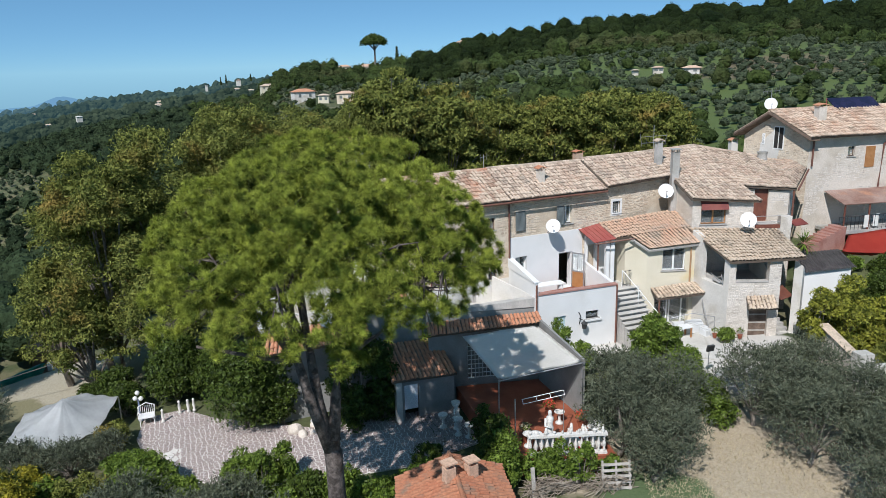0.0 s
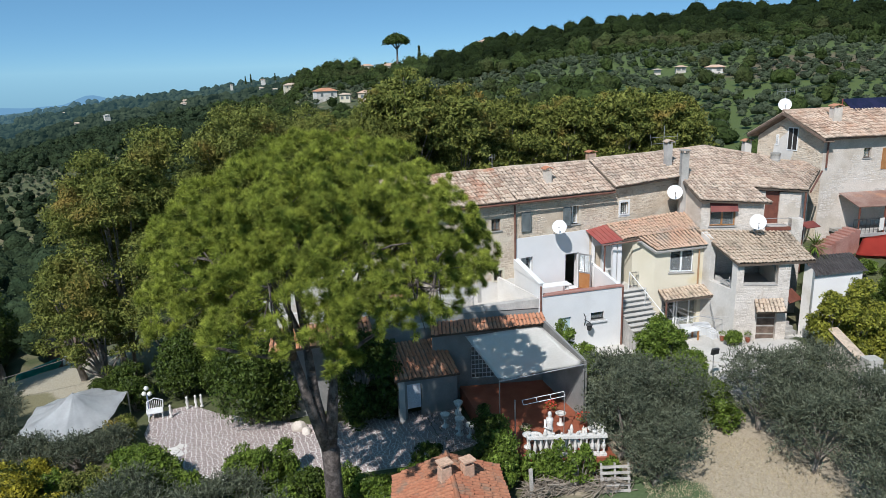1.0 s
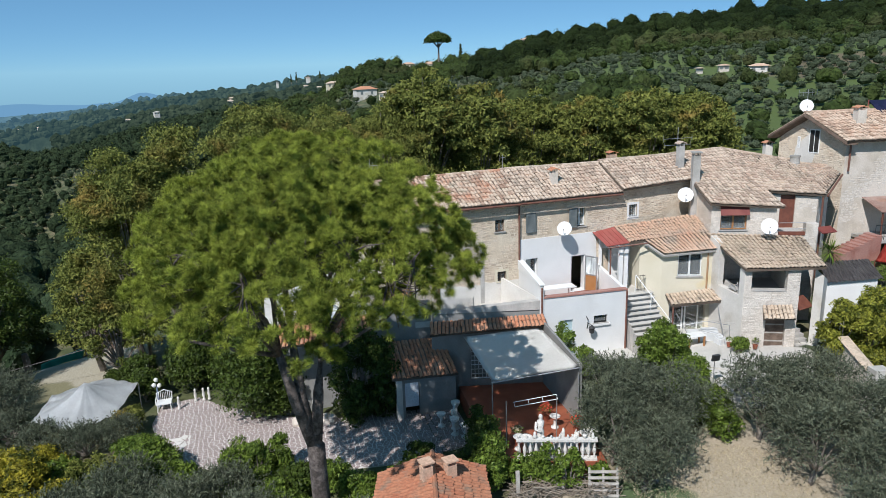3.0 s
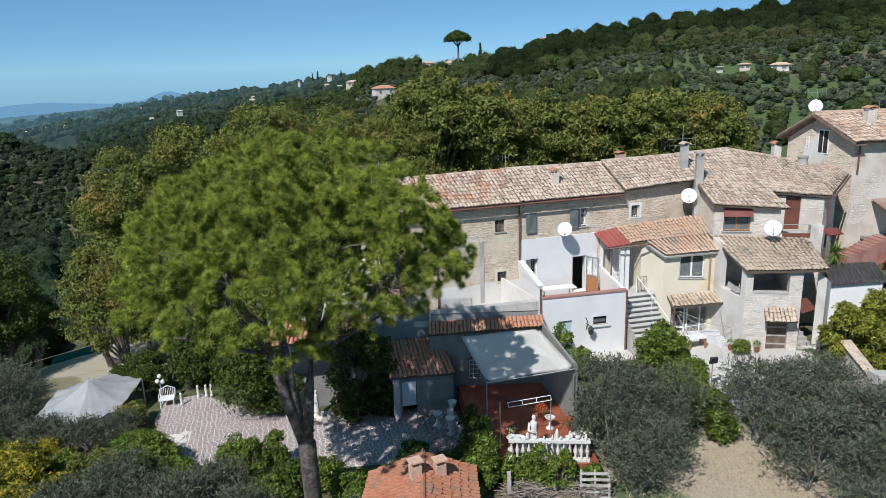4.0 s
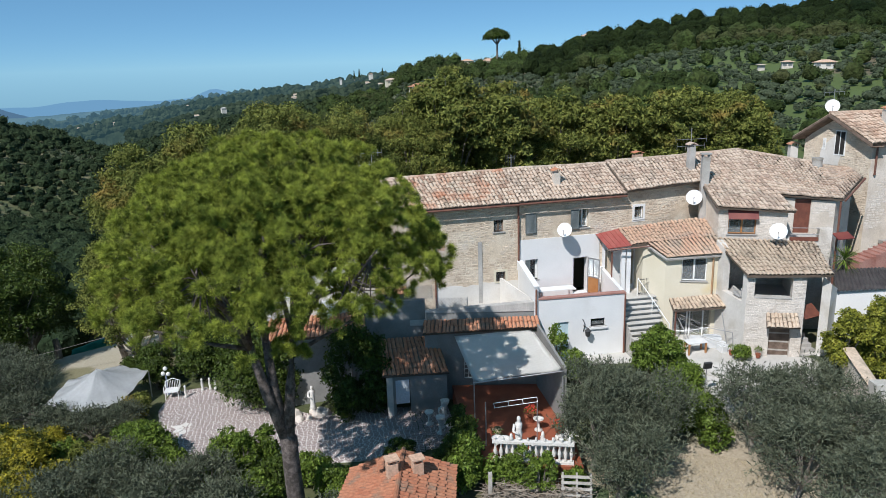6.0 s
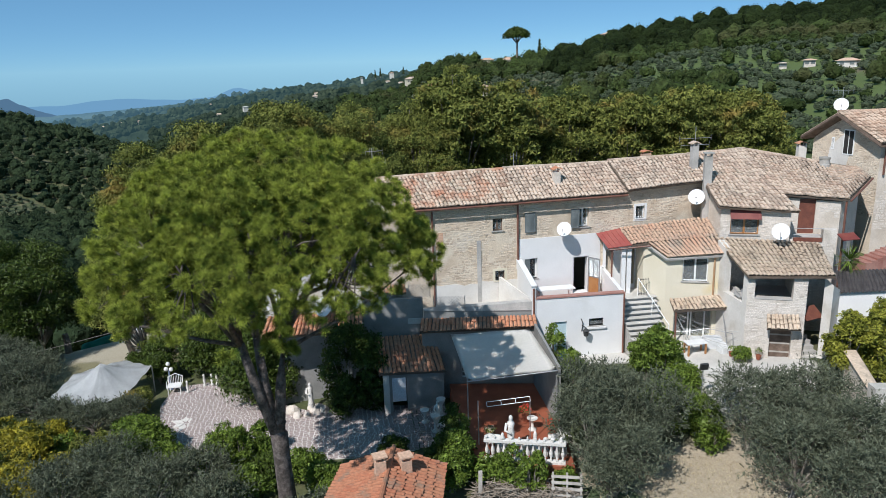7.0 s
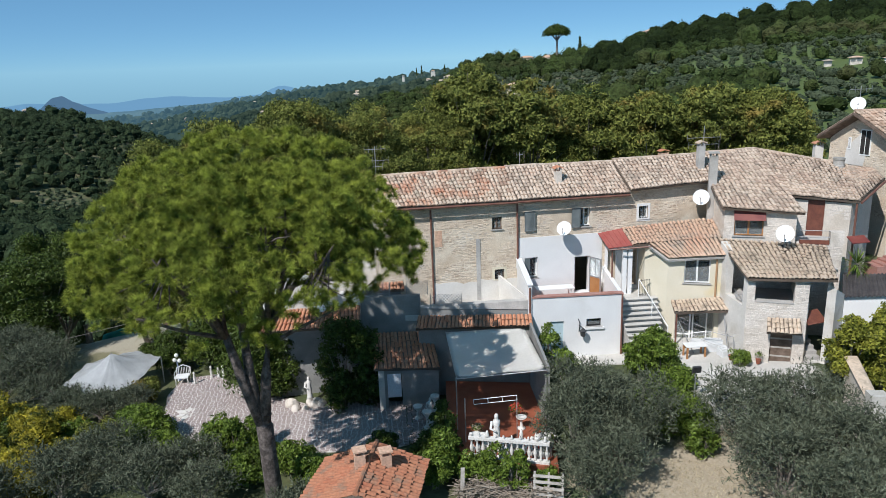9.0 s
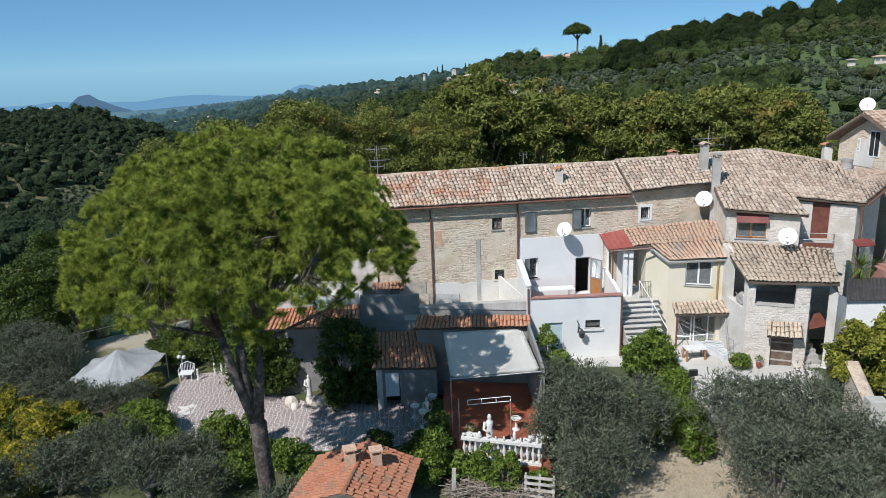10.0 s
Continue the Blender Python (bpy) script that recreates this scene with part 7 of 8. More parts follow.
    rows += [(-9.4, 32.2, 1.4, 1.1, 2.4, YELLOW_LEAF, yellow), (-8.4, 33.4, 1.0, 0.9, 1.7, YELLOW_LEAF, yellow), (-7.4, 26.6, 1.4, 1.1, 2.4, YELLOW_LEAF, yellow), (-12.0, 34.0, 1.6, 1.2, 2.8, YELLOW_LEAF, yellow), (-15.3, 44.5, 2.2, 1.6, 3.2, BAY_LEAF, "dark thicket at the garden's edge"), (-17.0, 48.0, 2.4, 1.8, 3.6, BAY_LEAF, "dark thicket at the garden's edge"), (-14.5, 42.0, 1.8, 1.5, 2.8, BAY_LEAF, "dark thicket at the garden's edge"), (-19.0, 45.0, 2.4, 1.8, 3.6, BAY_LEAF, "dark thicket at the garden's edge"), (-4.2, 32.0, 1.2, 0.9, 1.9, VINE_LEAF, green), (0.9, 28.9, 1.0, 0.8, 2.3, VINE_LEAF, green), (4.6, 26.4, 1.1, 0.8, 1.6, VINE_LEAF, green), (8.2, 25.6, 0.8, 0.7, 1.2, VINE_LEAF, green), (3.2, 26.6, 1.2, 0.9, 1.6, BAY_LEAF, green), (-3.0, 29.4, 1.2, 1.0, 1.8, BAY_LEAF, green), (8.6, 26.6, 0.9, 0.7, 1.3, BAY_LEAF, green), (10.6, 24.6, 0.8, 0.8, 2.3, BAY_LEAF, "dark shrub beside the pergola"), (10.8, 23.6, 0.7, 0.7, 2.0, VINE_LEAF, wall_green)]
    for x, y, rx, ry, h, mat, lab in rows:
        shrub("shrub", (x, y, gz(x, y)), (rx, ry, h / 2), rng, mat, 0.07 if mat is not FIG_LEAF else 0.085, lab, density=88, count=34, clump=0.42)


garden_plants()


# ---- yard ----
def voronoi_cells(rng, plan, size, gap):
    """Irregular flagstones that fill a plan, each shrunk by the joint."""
    def clip(poly, p, n):
        out = []
        for a, b in zip(poly, poly[1:] + poly[:1]):
            da, db = (a[0] - p[0]) * n[0] + (a[1] - p[1]) * n[1], (b[0] - p[0]) * n[0] + (b[1] - p[1]) * n[1]
            if da <= 0:
                out.append(a)
            if (da < 0) != (db < 0) and da != db:
                s = da / (da - db)
                out.append((a[0] + s * (b[0] - a[0]), a[1] + s * (b[1] - a[1])))
        return out
    xs, ys = [p[0] for p in plan], [p[1] for p in plan]
    seeds = []
    y = min(ys)
    while y < max(ys):
        x = min(xs)
        while x < max(xs):
            seeds.append((x + rng.uniform(-0.42, 0.42) * size, y + rng.uniform(-0.42, 0.42) * size))
            x += size * 1.15
        y += size * 0.85
    cells = []
    for s in seeds:
        poly = list(plan)
        for o in seeds:
            dx, dy = o[0] - s[0], o[1] - s[1]
            d = math.hypot(dx, dy)
            if 0 < d < size * 3 and poly:
                n = (dx / d, dy / d)
                poly = clip(poly, (s[0] + dx / 2 - n[0] * gap, s[1] + dy / 2 - n[1] * gap), n)
        if len(poly) > 2:
            area = 0.5 * abs(sum(a[0] * b[1] - b[0] * a[1] for a, b in zip(poly, poly[1:] + poly[:1])))
            if area > size * size * 0.12:
                cells.append(poly)
    return cells


def yard():
    plan = [(-3.9, 36.4), (-3.2, 33.2), (-1.9, 31.4), (0.9, 29.2), (3.5, 28.2), (8.6, 27.0), (11.6, 27.6), (11.6, 31.1), (8.0, 32.2), (4.6, 32.8), (0.0, 36.6), (-1.6, 38.6), (-3.6, 38.6)]
    base = thing("paved_yard", (3, 32, gz(3, 32)), "yard of brown crazy paving with white mortar joints", "paving", kind="structure")
    bm = bmesh.new()
    zt = lambda x, y: gz(x, y) + 0.05
    hexa(bm, [(x, y, zt(x, y) - 0.4) for x, y in plan], [(x, y, zt(x, y)) for x, y in plan])
    bmesh.ops.triangulate(bm, faces=bm.faces)
    part("mortar_bed", bm, JOINT, base)
    rng = random.Random(2)
    cells = voronoi_cells(rng, plan, 0.215, 0.022)
    cells.sort(key=lambda c: sum(p[1] for p in c) / len(c) + 0.3 * sum(p[0] for p in c) / len(c))
    rest = []
    for i, c in enumerate(cells):
        cx, cy = sum(p[0] for p in c) / len(c), sum(p[1] for p in c) / len(c)
        up = 0.012 + rng.uniform(0, 0.012)
        top = [(cx + (x - cx) * 0.95, cy + (y - cy) * 0.95, zt(x, y) + up) for x, y in c]
        low = [(x, y, zt(x, y) - 0.02) for x, y in c]
        n = len(c)
        faces = [tuple(range(n))] + [(n + k, n + (k + 1) % n, (k + 1) % n, k) for k in range(n)]
        if i < 300:
            o = Vector((cx, cy, zt(cx, cy)))
            me = bpy.data.meshes.new("flagstone")
            me.from_pydata([Vector(p) - o for p in top + low], [], faces)
            me.materials.append(FLAG)
            ob = new("flagstone", me)
            ob.parent, ob.location = base, o - ORIGIN[base.name]
        else:
            rest.append((top + low, faces))
    vs, fs = [], []
    for v, f in rest:
        fs += [tuple(k + len(vs) for k in q) for q in f]
        vs += [Vector(p) - ORIGIN[base.name] for p in v]
    me = bpy.data.meshes.new("flagstones")
    me.from_pydata(vs, [], fs)
    me.materials.append(FLAG)
    ob = new("flagstones", me)
    ob.parent = base
    tagged(ob, kind="stuff")


yard()


def pergola():
    t = thing("canvas_awning", (13.9, 28.5, -1.4), "cream canvas awning stretched over a terracotta terrace", "awning")
    bm = bmesh.new()
    c = [Vector(p) for p in ((12.1, 26.75, 1.15), (16.1, 26.3, 1.5), (15.95, 30.5, 1.85), (12.0, 30.9, 1.75))]
    n = 14
    grid = [[None] * (n + 1) for _ in range(n + 1)]
    for i in range(n + 1):
        for j in range(n + 1):
            u, v = i / n, j / n
            p = (c[0] * (1 - u) + c[1] * u) * (1 - v) + (c[3] * (1 - u) + c[2] * u) * v
            p.z -= 0.22 * math.sin(math.pi * u) * math.sin(math.pi * v) + 0.015 * math.sin(9 * u)
            grid[i][j] = bm.verts.new(p)
    for i in range(n):
        for j in range(n):
            bm.faces.new((grid[i][j], grid[i + 1][j], grid[i + 1][j + 1], grid[i][j + 1]))
    bmesh.ops.solidify(bm, geom=bm.faces[:], thickness=0.012)
    part("canvas", bm, CLOTH, t, smooth=True)
    for p in ((12.1, 26.75), (16.1, 26.3), (12.35, 25.6)):
        bm = bmesh.new()
        tube(bm, [(*p, -1.5), (*p, 1.2 if p[1] > 26 else 0.7)], 0.03, 6)
        part("pole", bm, ZINC, t)
    bm = bmesh.new()
    tube(bm, [(12.05, 26.7, 1.12), (16.15, 26.25, 1.47)], 0.03, 6)
    part("front_bar", bm, ZINC, t)
    t = thing("pergola_side_wall", (16.3, 28.5, -1.4), "thin grey side wall of the awning terrace", "wall")
    bm = bmesh.new()
    hexa(bm, [(16.3, 30.9, -1.8), (16.2, 26.4, -1.8), (16.32, 26.4, -1.8), (16.42, 30.9, -1.8)], [(16.3, 30.9, 1.95), (16.2, 26.4, 1.55), (16.32, 26.4, 1.55), (16.42, 30.9, 1.95)])
    part("wall", bm, GREY, t)
    t = thing("terracotta_terrace", (14, 27, -1.8), "raised terrace floor of red terracotta tiles", "terrace", kind="structure")
    bm = bmesh.new()
    prism(bm, [(12.1, 24.3), (15.9, 23.0), (16.4, 26.0), (16.4, 31.0), (12.0, 31.9), (11.7, 27.5)], -2.9, -1.42)
    part("floor", bm, TERRACOTTA, t)
    # balustrade
    s = Side((12.35, 24.42), (15.6, 23.37))
    b = thing("balustrade", (14, 23.6, -1.42), "white cast stone balustrade with turned balusters", "balustrade")
    bm = bmesh.new()
    s.box(bm, 0, s.length, -0.12, 0.12, -0.56, -0.44)
    part("top_rail", bm, MARBLE, b)
    bm = bmesh.new()
    s.box(bm, 0, s.length, -0.13, 0.13, -2.6, -1.32)
    part("base", bm, MARBLE, b)
    k = 0
    u = 0.12
    while u < s.length:
        bm = bmesh.new()
        lathe(bm, s.at(u, 0, -1.32), [(0.06, 0), (0.06, 0.08), (0.035, 0.12), (0.08, 0.3), (0.085, 0.38), (0.04, 0.55), (0.035, 0.62), (0.06, 0.68), (0.06, 0.76)], 10)
        part("baluster", bm, MARBLE, b, smooth=True)
        u += 0.245
    return s


BAL = pergola()


def statue(at, h, label):
    """A plain cast figure on a plinth, one mesh."""
    bm = bmesh.new()
    x, y, z = at
    lathe(bm, (x, y, z), [(0.22, 0), (0.22, 0.08), (0.17, 0.1), (0.17, 0.25), (0.2, 0.28)], 10)
    s = h
    lathe(bm, (x, y, z + 0.27), [(0.15 * s, 0), (0.13 * s, 0.1 * s), (0.11 * s, 0.3 * s), (0.125 * s, 0.5 * s), (0.09 * s, 0.62 * s), (0.125 * s, 0.8 * s), (0.11 * s, 0.86 * s), (0.05 * s, 0.9 * s), (0.065 * s, 0.95 * s), (0.068 * s, 1.0 * s), (0.05 * s, 1.07 * s), (0.01, 1.09 * s)], 10)
    tube(bm, [(x - 0.14 * s, y, z + 0.27 + 0.83 * s), (x - 0.2 * s, y - 0.08, z + 0.27 + 0.6 * s), (x - 0.05 * s, y - 0.18 * s, z + 0.27 + 0.55 * s)], [0.05 * s, 0.045 * s, 0.03 * s], 7)
    return tagged(part("statue", bm, MARBLE, smooth=True), label, "statue")


statue((13.6, 24.75, -1.42), 1.35, "white cast stone garden statue on the terrace")
statue((4.7, 33.1, gz(4.7, 33.1)), 1.15, "white cast stone garden statue at the yard's edge")
statue((11.0, 29.2, gz(11, 29.2)), 1.0, "weathered garden statue in the shade")


def shed():
    t = thing("tiled_hut", (8.2, 22, -2.6), "small garden oven hut under a red tile roof", "hut")
    n, f = Vector((7.75, 19.9, 0.15)), Vector((8.5, 23.6, 0.05))
    rn, rf, ln, lf = Vector((9.75, 19.6, -0.75)), Vector((10.55, 23.3, -0.8)), Vector((5.5, 20.6, -0.7)), Vector((6.4, 24.0, -0.75))
    tile_roof(t, [rn, rf, f, n], TILE_HUT, 0.22, 0.36, True, name="roof", ridge=True)
    tile_roof(t, [lf, ln, n, f], TILE_HUT, 0.22, 0.36, True, random.Random(6), name="roof", ridge=False)
    bm = bmesh.new()
    prism(bm, [(6.0, 20.9), (9.5, 20.2), (10.1, 23.0), (6.7, 23.6)], -3.4, -0.85)
    part("walls", bm, OFFWHITE, t)
    bm = bmesh.new()
    hexa(bm, [(5.75, 20.75, -0.85), (9.55, 20.05, -0.85), (9.57, 20.15, -0.85), (5.77, 20.85, -0.85)][::1], [(7.7, 20.3, 0.02), (7.85, 20.28, 0.02), (7.87, 20.38, 0.02), (7.72, 20.4, 0.02)])
    part("gable", bm, OFFWHITE, t)
    for at, a in (((7.86, 21.9, -0.2), 0.2), ((8.85, 22.15, -0.45), 0.2)):
        c = chimney(at, 0.4, 0.36, 0.78, a, TILE_ORANGE, "short brick chimney with a slab cap on the hut", "slab")


shed()


def tent():
    t = thing("film_tent", (-7.1, 37.5, gz(-7, 37.5)), "white plastic sheet tent over a garden frame", "tent")
    apex = Vector((-7.1, 37.5, -0.85))
    rim = [Vector(p) for p in ((-9.6, 36.4, -2.2), (-7.4, 35.3, -2.5), (-5.6, 36.3, -2.4), (-4.7, 38.6, -1.75), (-6.6, 39.8, -1.7), (-9.2, 39.0, -2.0))]
    bm = bmesh.new()
    top = bm.verts.new(apex)
    m, seg = 48, 6
    rings = []
    for j in range(1, seg + 1):
        ring = []
        for k in range(m):
            q = k / m * len(rim)
            a = rim[int(q) % len(rim)].lerp(rim[(int(q) + 1) % len(rim)], q - int(q))
            p = apex.lerp(a, j / seg)
            p.z += -0.22 * math.sin(math.pi * j / seg) + 0.05 * math.sin(k * 1.9) * j / seg
            ring.append(bm.verts.new(p))
        rings.append(ring)
    for k in range(m):
        bm.faces.new((top, rings[0][k], rings[0][(k + 1) % m]))
        for r0, r1 in zip(rings, rings[1:]):
            bm.faces.new((r0[k], r1[k], r1[(k + 1) % m], r0[(k + 1) % m]))
    bmesh.ops.solidify(bm, geom=bm.faces[:], thickness=0.01)
    part("sheet", bm, FILM, t, smooth=True)
    for r in rim + [apex]:
        bm = bmesh.new()
        tube(bm, [(r.x, r.y, gz(r.x, r.y) - 0.2), tuple(r)], 0.04, 6)
        part("pole", bm, WOOD_GREY, t)


tent()


# ---- round the loggia and the gabled house ----
def right_side():
    t = thing("corrugated_shed", (32.6, 28.8, 0), "white shed under a dark corrugated roof", "shed")
    q = [Vector(p) for p in ((31.1, 28.25, 3.26), (33.5, 27.05, 3.6), (34.8, 29.4, 3.9), (32.4, 30.3, 3.72))]
    bm = bmesh.new()
    n, m = 60, 4
    grid = []
    for i in range(n + 1):
        row = []
        for j in range(m + 1):
            u, v = i / n, j / m
            p = (q[0] * (1 - u) + q[1] * u) * (1 - v) + (q[3] * (1 - u) + q[2] * u) * v
            p.z += 0.035 * math.sin(u * 2 * math.pi * 15)
            row.append(bm.verts.new(p))
        grid.append(row)
    for i in range(n):
        for j in range(m):
            bm.faces.new((grid[i][j], grid[i + 1][j], grid[i + 1][j + 1], grid[i][j + 1]))
    bmesh.ops.solidify(bm, geom=bm.faces[:], thickness=0.02)
    part("roof", bm, CORRUGATED, t, "dark grey corrugated sheet roof")
    s = Side((31.25, 28.4), (33.4, 27.3))
    wall(t, "front_wall", WHITE, s, 0.3, 3.22, 0.2, z1b=3.5)
    wall(t, "side_wall", WHITE, Side((33.4, 27.3), (34.6, 29.3)), 0.3, 3.5, 0.2, z1b=3.8)
    # yucca
    rng = np.random.default_rng(41)
    y = thing("yucca", (33.0, 30.2, 3.2), "spiky green yucca beside a stone wall", "plant")
    bm = bmesh.new()
    tube(bm, [(33.0, 30.2, 2.0), (33.0, 30.2, 4.1)], [0.12, 0.1], 8)
    part("trunk", bm, BARK_GREY, y)
    k = 130
    d = rng.normal(0, 1, (k, 3)) + np.array([0, 0, 0.5])
    d /= np.linalg.norm(d, axis=1)[:, None]
    sd = np.cross(d, np.array([0, 0, 1.0]))
    sd /= np.linalg.norm(sd, axis=1)[:, None] + 1e-9
    o = np.tile(np.array([33.0, 30.2, 4.25]), (k, 1)) + d * 0.08
    ln = rng.uniform(0.6, 1.0, (k, 1))
    quads_mesh("fronds", np.stack([o, o + d * ln * 0.5 + sd * 0.025, o + d * ln - np.array([0, 0, 0.1]), o + d * ln * 0.5 - sd * 0.025], axis=1), VINE_LEAF, y)
    # small red hood on the stone wall
    t = thing("door_hood", (33.9, 31.8, 5.1), "small dark red metal hood over a doorway", "hood")
    bm = bmesh.new()
    slab(bm, [(33.5, 31.4, 5.0), (34.4, 31.3, 5.05), (34.5, 32.0, 5.25), (33.6, 32.1, 5.2)], 0.04)
    part("hood", bm, RED_PAINT, t)
    # tiled outside stair
    t = thing("tiled_stair", (37, 32.6, 2), "outside stair with reddish tile treads", "stairs")
    for k in range(9):
        bm = bmesh.new()
        x = 35.4 + k * 0.37
        box(bm, x, x + 0.4, 31.9 + k * 0.06, 32.9 + k * 0.06, 1.0, 3.45 + k * 0.09)
        part("step", bm, STAIR_TILE, t)
    # balcony and canopy of the gabled house
    t = thing("balcony", (41.5, 33.8, 3.5), "covered balcony with a rusty canopy and black railing", "balcony")
    bm = bmesh.new()
    prism(bm, [(39.3, 33.4), (46, 32.6), (46, 34.7), (39.6, 35.5)], 3.35, 3.55)
    part("floor", bm, CEMENT, t)
    bm = bmesh.new()
    slab(bm, [(39.6, 33.4, 5.35), (46, 32.3, 5.3), (46, 34.7, 5.85), (40.0, 35.4, 5.9)], 0.06)
    part("canopy", bm, material("rusty_sheet", (0.22, 0.12, 0.09), (0.34, 0.24, 0.20), 0.8, 12, rough=0.6, bump=0.2, c3=(0.40, 0.20, 0.12), c3at=(0.55, 0.65)), t, "rusty sheet canopy")
    for x, y in ((39.8, 33.5), (41.6, 33.2), (43.4, 32.95)):
        bm = bmesh.new()
        tube(bm, [(x, y, 1.5), (x, y, 5.3)], 0.06, 8)
        part("post", bm, WOOD_RED, t)
    bm = bmesh.new()
    tube(bm, [(39.4, 33.5, 4.5), (46, 32.6, 4.5)], 0.03, 6)
    part("rail", bm, IRON, t)
    for k in range(22):
        bm = bmesh.new()
        x, y = 39.4 + k * 0.3, 33.5 - k * 0.041
        tube(bm, [(x, y, 3.5), (x, y, 4.5)], 0.018, 5)
        part("baluster", bm, IRON, t)
    for x, w in ((41.2, 0.35), (42.0, 0.5)):
        l = thing("hanging_cloth", (x, 33.2, 4.1), "white cloth hung over a balcony rail", "cloth", "cloths on the balcony")
        bm = bmesh.new()
        box(bm, x, x + w, 33.14, 33.18, 3.7, 4.52)
        part("cloth", bm, CLOTH, l)
    # red sun sail
    t = thing("red_sun_sail", (40, 32, 3.8), "bright red canvas sun sail stretched between posts", "awning")
    c = [Vector(p) for p in ((37.2, 31.2, 3.0), (41.4, 30.6, 2.5), (42.6, 32.6, 3.6), (39.4, 32.7, 3.5))]
    bm = bmesh.new()
    n = 10
    g = [[None] * (n + 1) for _ in range(n + 1)]
    for i in range(n + 1):
        for j in range(n + 1):
            u, v = i / n, j / n
            p = (c[0] * (1 - u) + c[1] * u) * (1 - v) + (c[3] * (1 - u) + c[2] * u) * v
            p.z -= 0.3 * math.sin(math.pi * u) * math.sin(math.pi * v)
            g[i][j] = bm.verts.new(p)
    for i in range(n):
        for j in range(n):
            bm.faces.new((g[i][j], g[i + 1][j], g[i + 1][j + 1], g[i][j + 1]))
    bmesh.ops.solidify(bm, geom=bm.faces[:], thickness=0.012)
    part("canvas", bm, RED_CLOTH, t, smooth=True)
    for p in c:
        bm = bmesh.new()
        tube(bm, [(p.x, p.y, 1.0), tuple(p)], 0.035, 6)
        part("post", bm, WOOD_RED, t)
    # garden wall and its pier
    t = thing("garden_wall", (29.4, 24.3, 0), "old mortared garden wall ending in a square pier", "wall", kind="structure")
    bm = bmesh.new()
    hexa(bm, [(29.9, 25.8, -1.5), (29.0, 23.0, -1.5), (29.35, 22.9, -1.5), (30.3, 25.7, -1.5)], [(29.9, 25.8, 1.3), (29.0, 23.0, 0.75), (29.35, 22.9, 0.75), (30.3, 25.7, 1.3)])
    part("wall", bm, STONE_RENDER, t)
    bm = bmesh.new()
    hexa(bm, [(29.8, 25.85, 1.3), (28.92, 23.0, 0.75), (29.45, 22.9, 0.75), (30.4, 25.75, 1.3)], [(29.9, 25.8, 1.36), (29.0, 23.0, 0.82), (29.35, 22.9, 0.82), (30.3, 25.7, 1.36)])
    part("coping", bm, TILE_BEIGE, t)
    bm = bmesh.new()
    prism(bm, [(28.85, 22.5), (29.55, 22.35), (29.65, 22.95), (28.95, 23.1)], -1.8, 1.05)
    part("pier", bm, CONCRETE_PALE, t)
    bm = bmesh.new()
    prism(bm, [(29.55, 22.45), (35.0, 21.2), (35.1, 21.5), (29.6, 22.8)], -1.8, 0.35)
    part("low_wall", bm, CONCRETE_PALE, t)
    # paving before the houses
    t = thing("concrete_pavement", (26, 29.5, -0.3), "pale concrete pavement before the houses", "pavement", kind="structure")
    plan = [(23.2, 31.9), (22.9, 29.0), (24.4, 27.2), (27.8, 25.6), (29.6, 25.6), (30.2, 27.8), (26.9, 29.3), (27.0, 31.8), (24.2, 33.0)]
    bm = bmesh.new()
    hexa(bm, [(x, y, -0.9) for x, y in plan], [(x, y, gz(x, y) + 0.06) for x, y in plan])
    bmesh.ops.triangulate(bm, faces=bm.faces)
    part("slab", bm, CONCRETE_PALE, t)
    t = thing("garage_apron", (19.5, 30.4, -0.4), "worn concrete strip along a white wall", "pavement", kind="structure")
    bm = bmesh.new()
    prism(bm, [(17.9, 30.4), (21.4, 30.2), (21.4, 31.46), (17.9, 31.55)], -0.9, -0.33)
    part("slab", bm, CONCRETE_PALE, t)
    # wood table, white blocks, floodlight, pipe frame
    t = thing("wooden_table", (24.7, 30.2, -0.3), "small orange wooden table with a white top", "table")
    bm = bmesh.new()
    box(bm, 24.2, 25.3, 29.9, 30.5, 0.42, 0.47)
    part("tabletop", bm, WHITE_PAINT, t)
    for x in (24.27, 25.2):
        for y in (29.96, 30.44):
            bm = bmesh.new()
            box(bm, x - 0.04, x + 0.04, y - 0.04, y + 0.04, -0.35, 0.42)
            part("leg", bm, WOOD, t)
    bm = bmesh.new()
    box(bm, 24.3, 25.2, 30.4, 30.45, 0.2, 0.38)
    part("apron", bm, WOOD, t)
    for x, y, w, d, h, a in ((25.9, 30.6, 1.0, 0.5, 0.75, -0.35), (26.2, 30.0, 0.55, 0.5, 0.55, 0.2), (25.5, 31.2, 1.0, 0.45, 0.5, -0.35)):
        t = thing("covered_crate", (x, y, -0.35), "garden furniture under a white plastic cover", "cover", "white covered things by the door")
        s = Side((x - w / 2 * math.cos(a), y - w / 2 * math.sin(a)), (x + w / 2 * math.cos(a), y + w / 2 * math.sin(a)))
        bm = bmesh.new()
        hexa(bm, [s.at(-0.05, -d / 2 - 0.05, -0.36), s.at(w + 0.05, -d / 2 - 0.05, -0.36), s.at(w + 0.05, d / 2, -0.36), s.at(-0.05, d / 2, -0.36)], [s.at(0.03, -d / 2 + 0.04, h - 0.36), s.at(w - 0.02, -d / 2 + 0.06, h - 0.32), s.at(w - 0.04, d / 2, h - 0.2), s.at(0.03, d / 2, h - 0.24)])
        bmesh.ops.bevel(bm, geom=bm.edges[:], offset=0.06, segments=2, affect="EDGES")
        part("cover", bm, FILM, t)
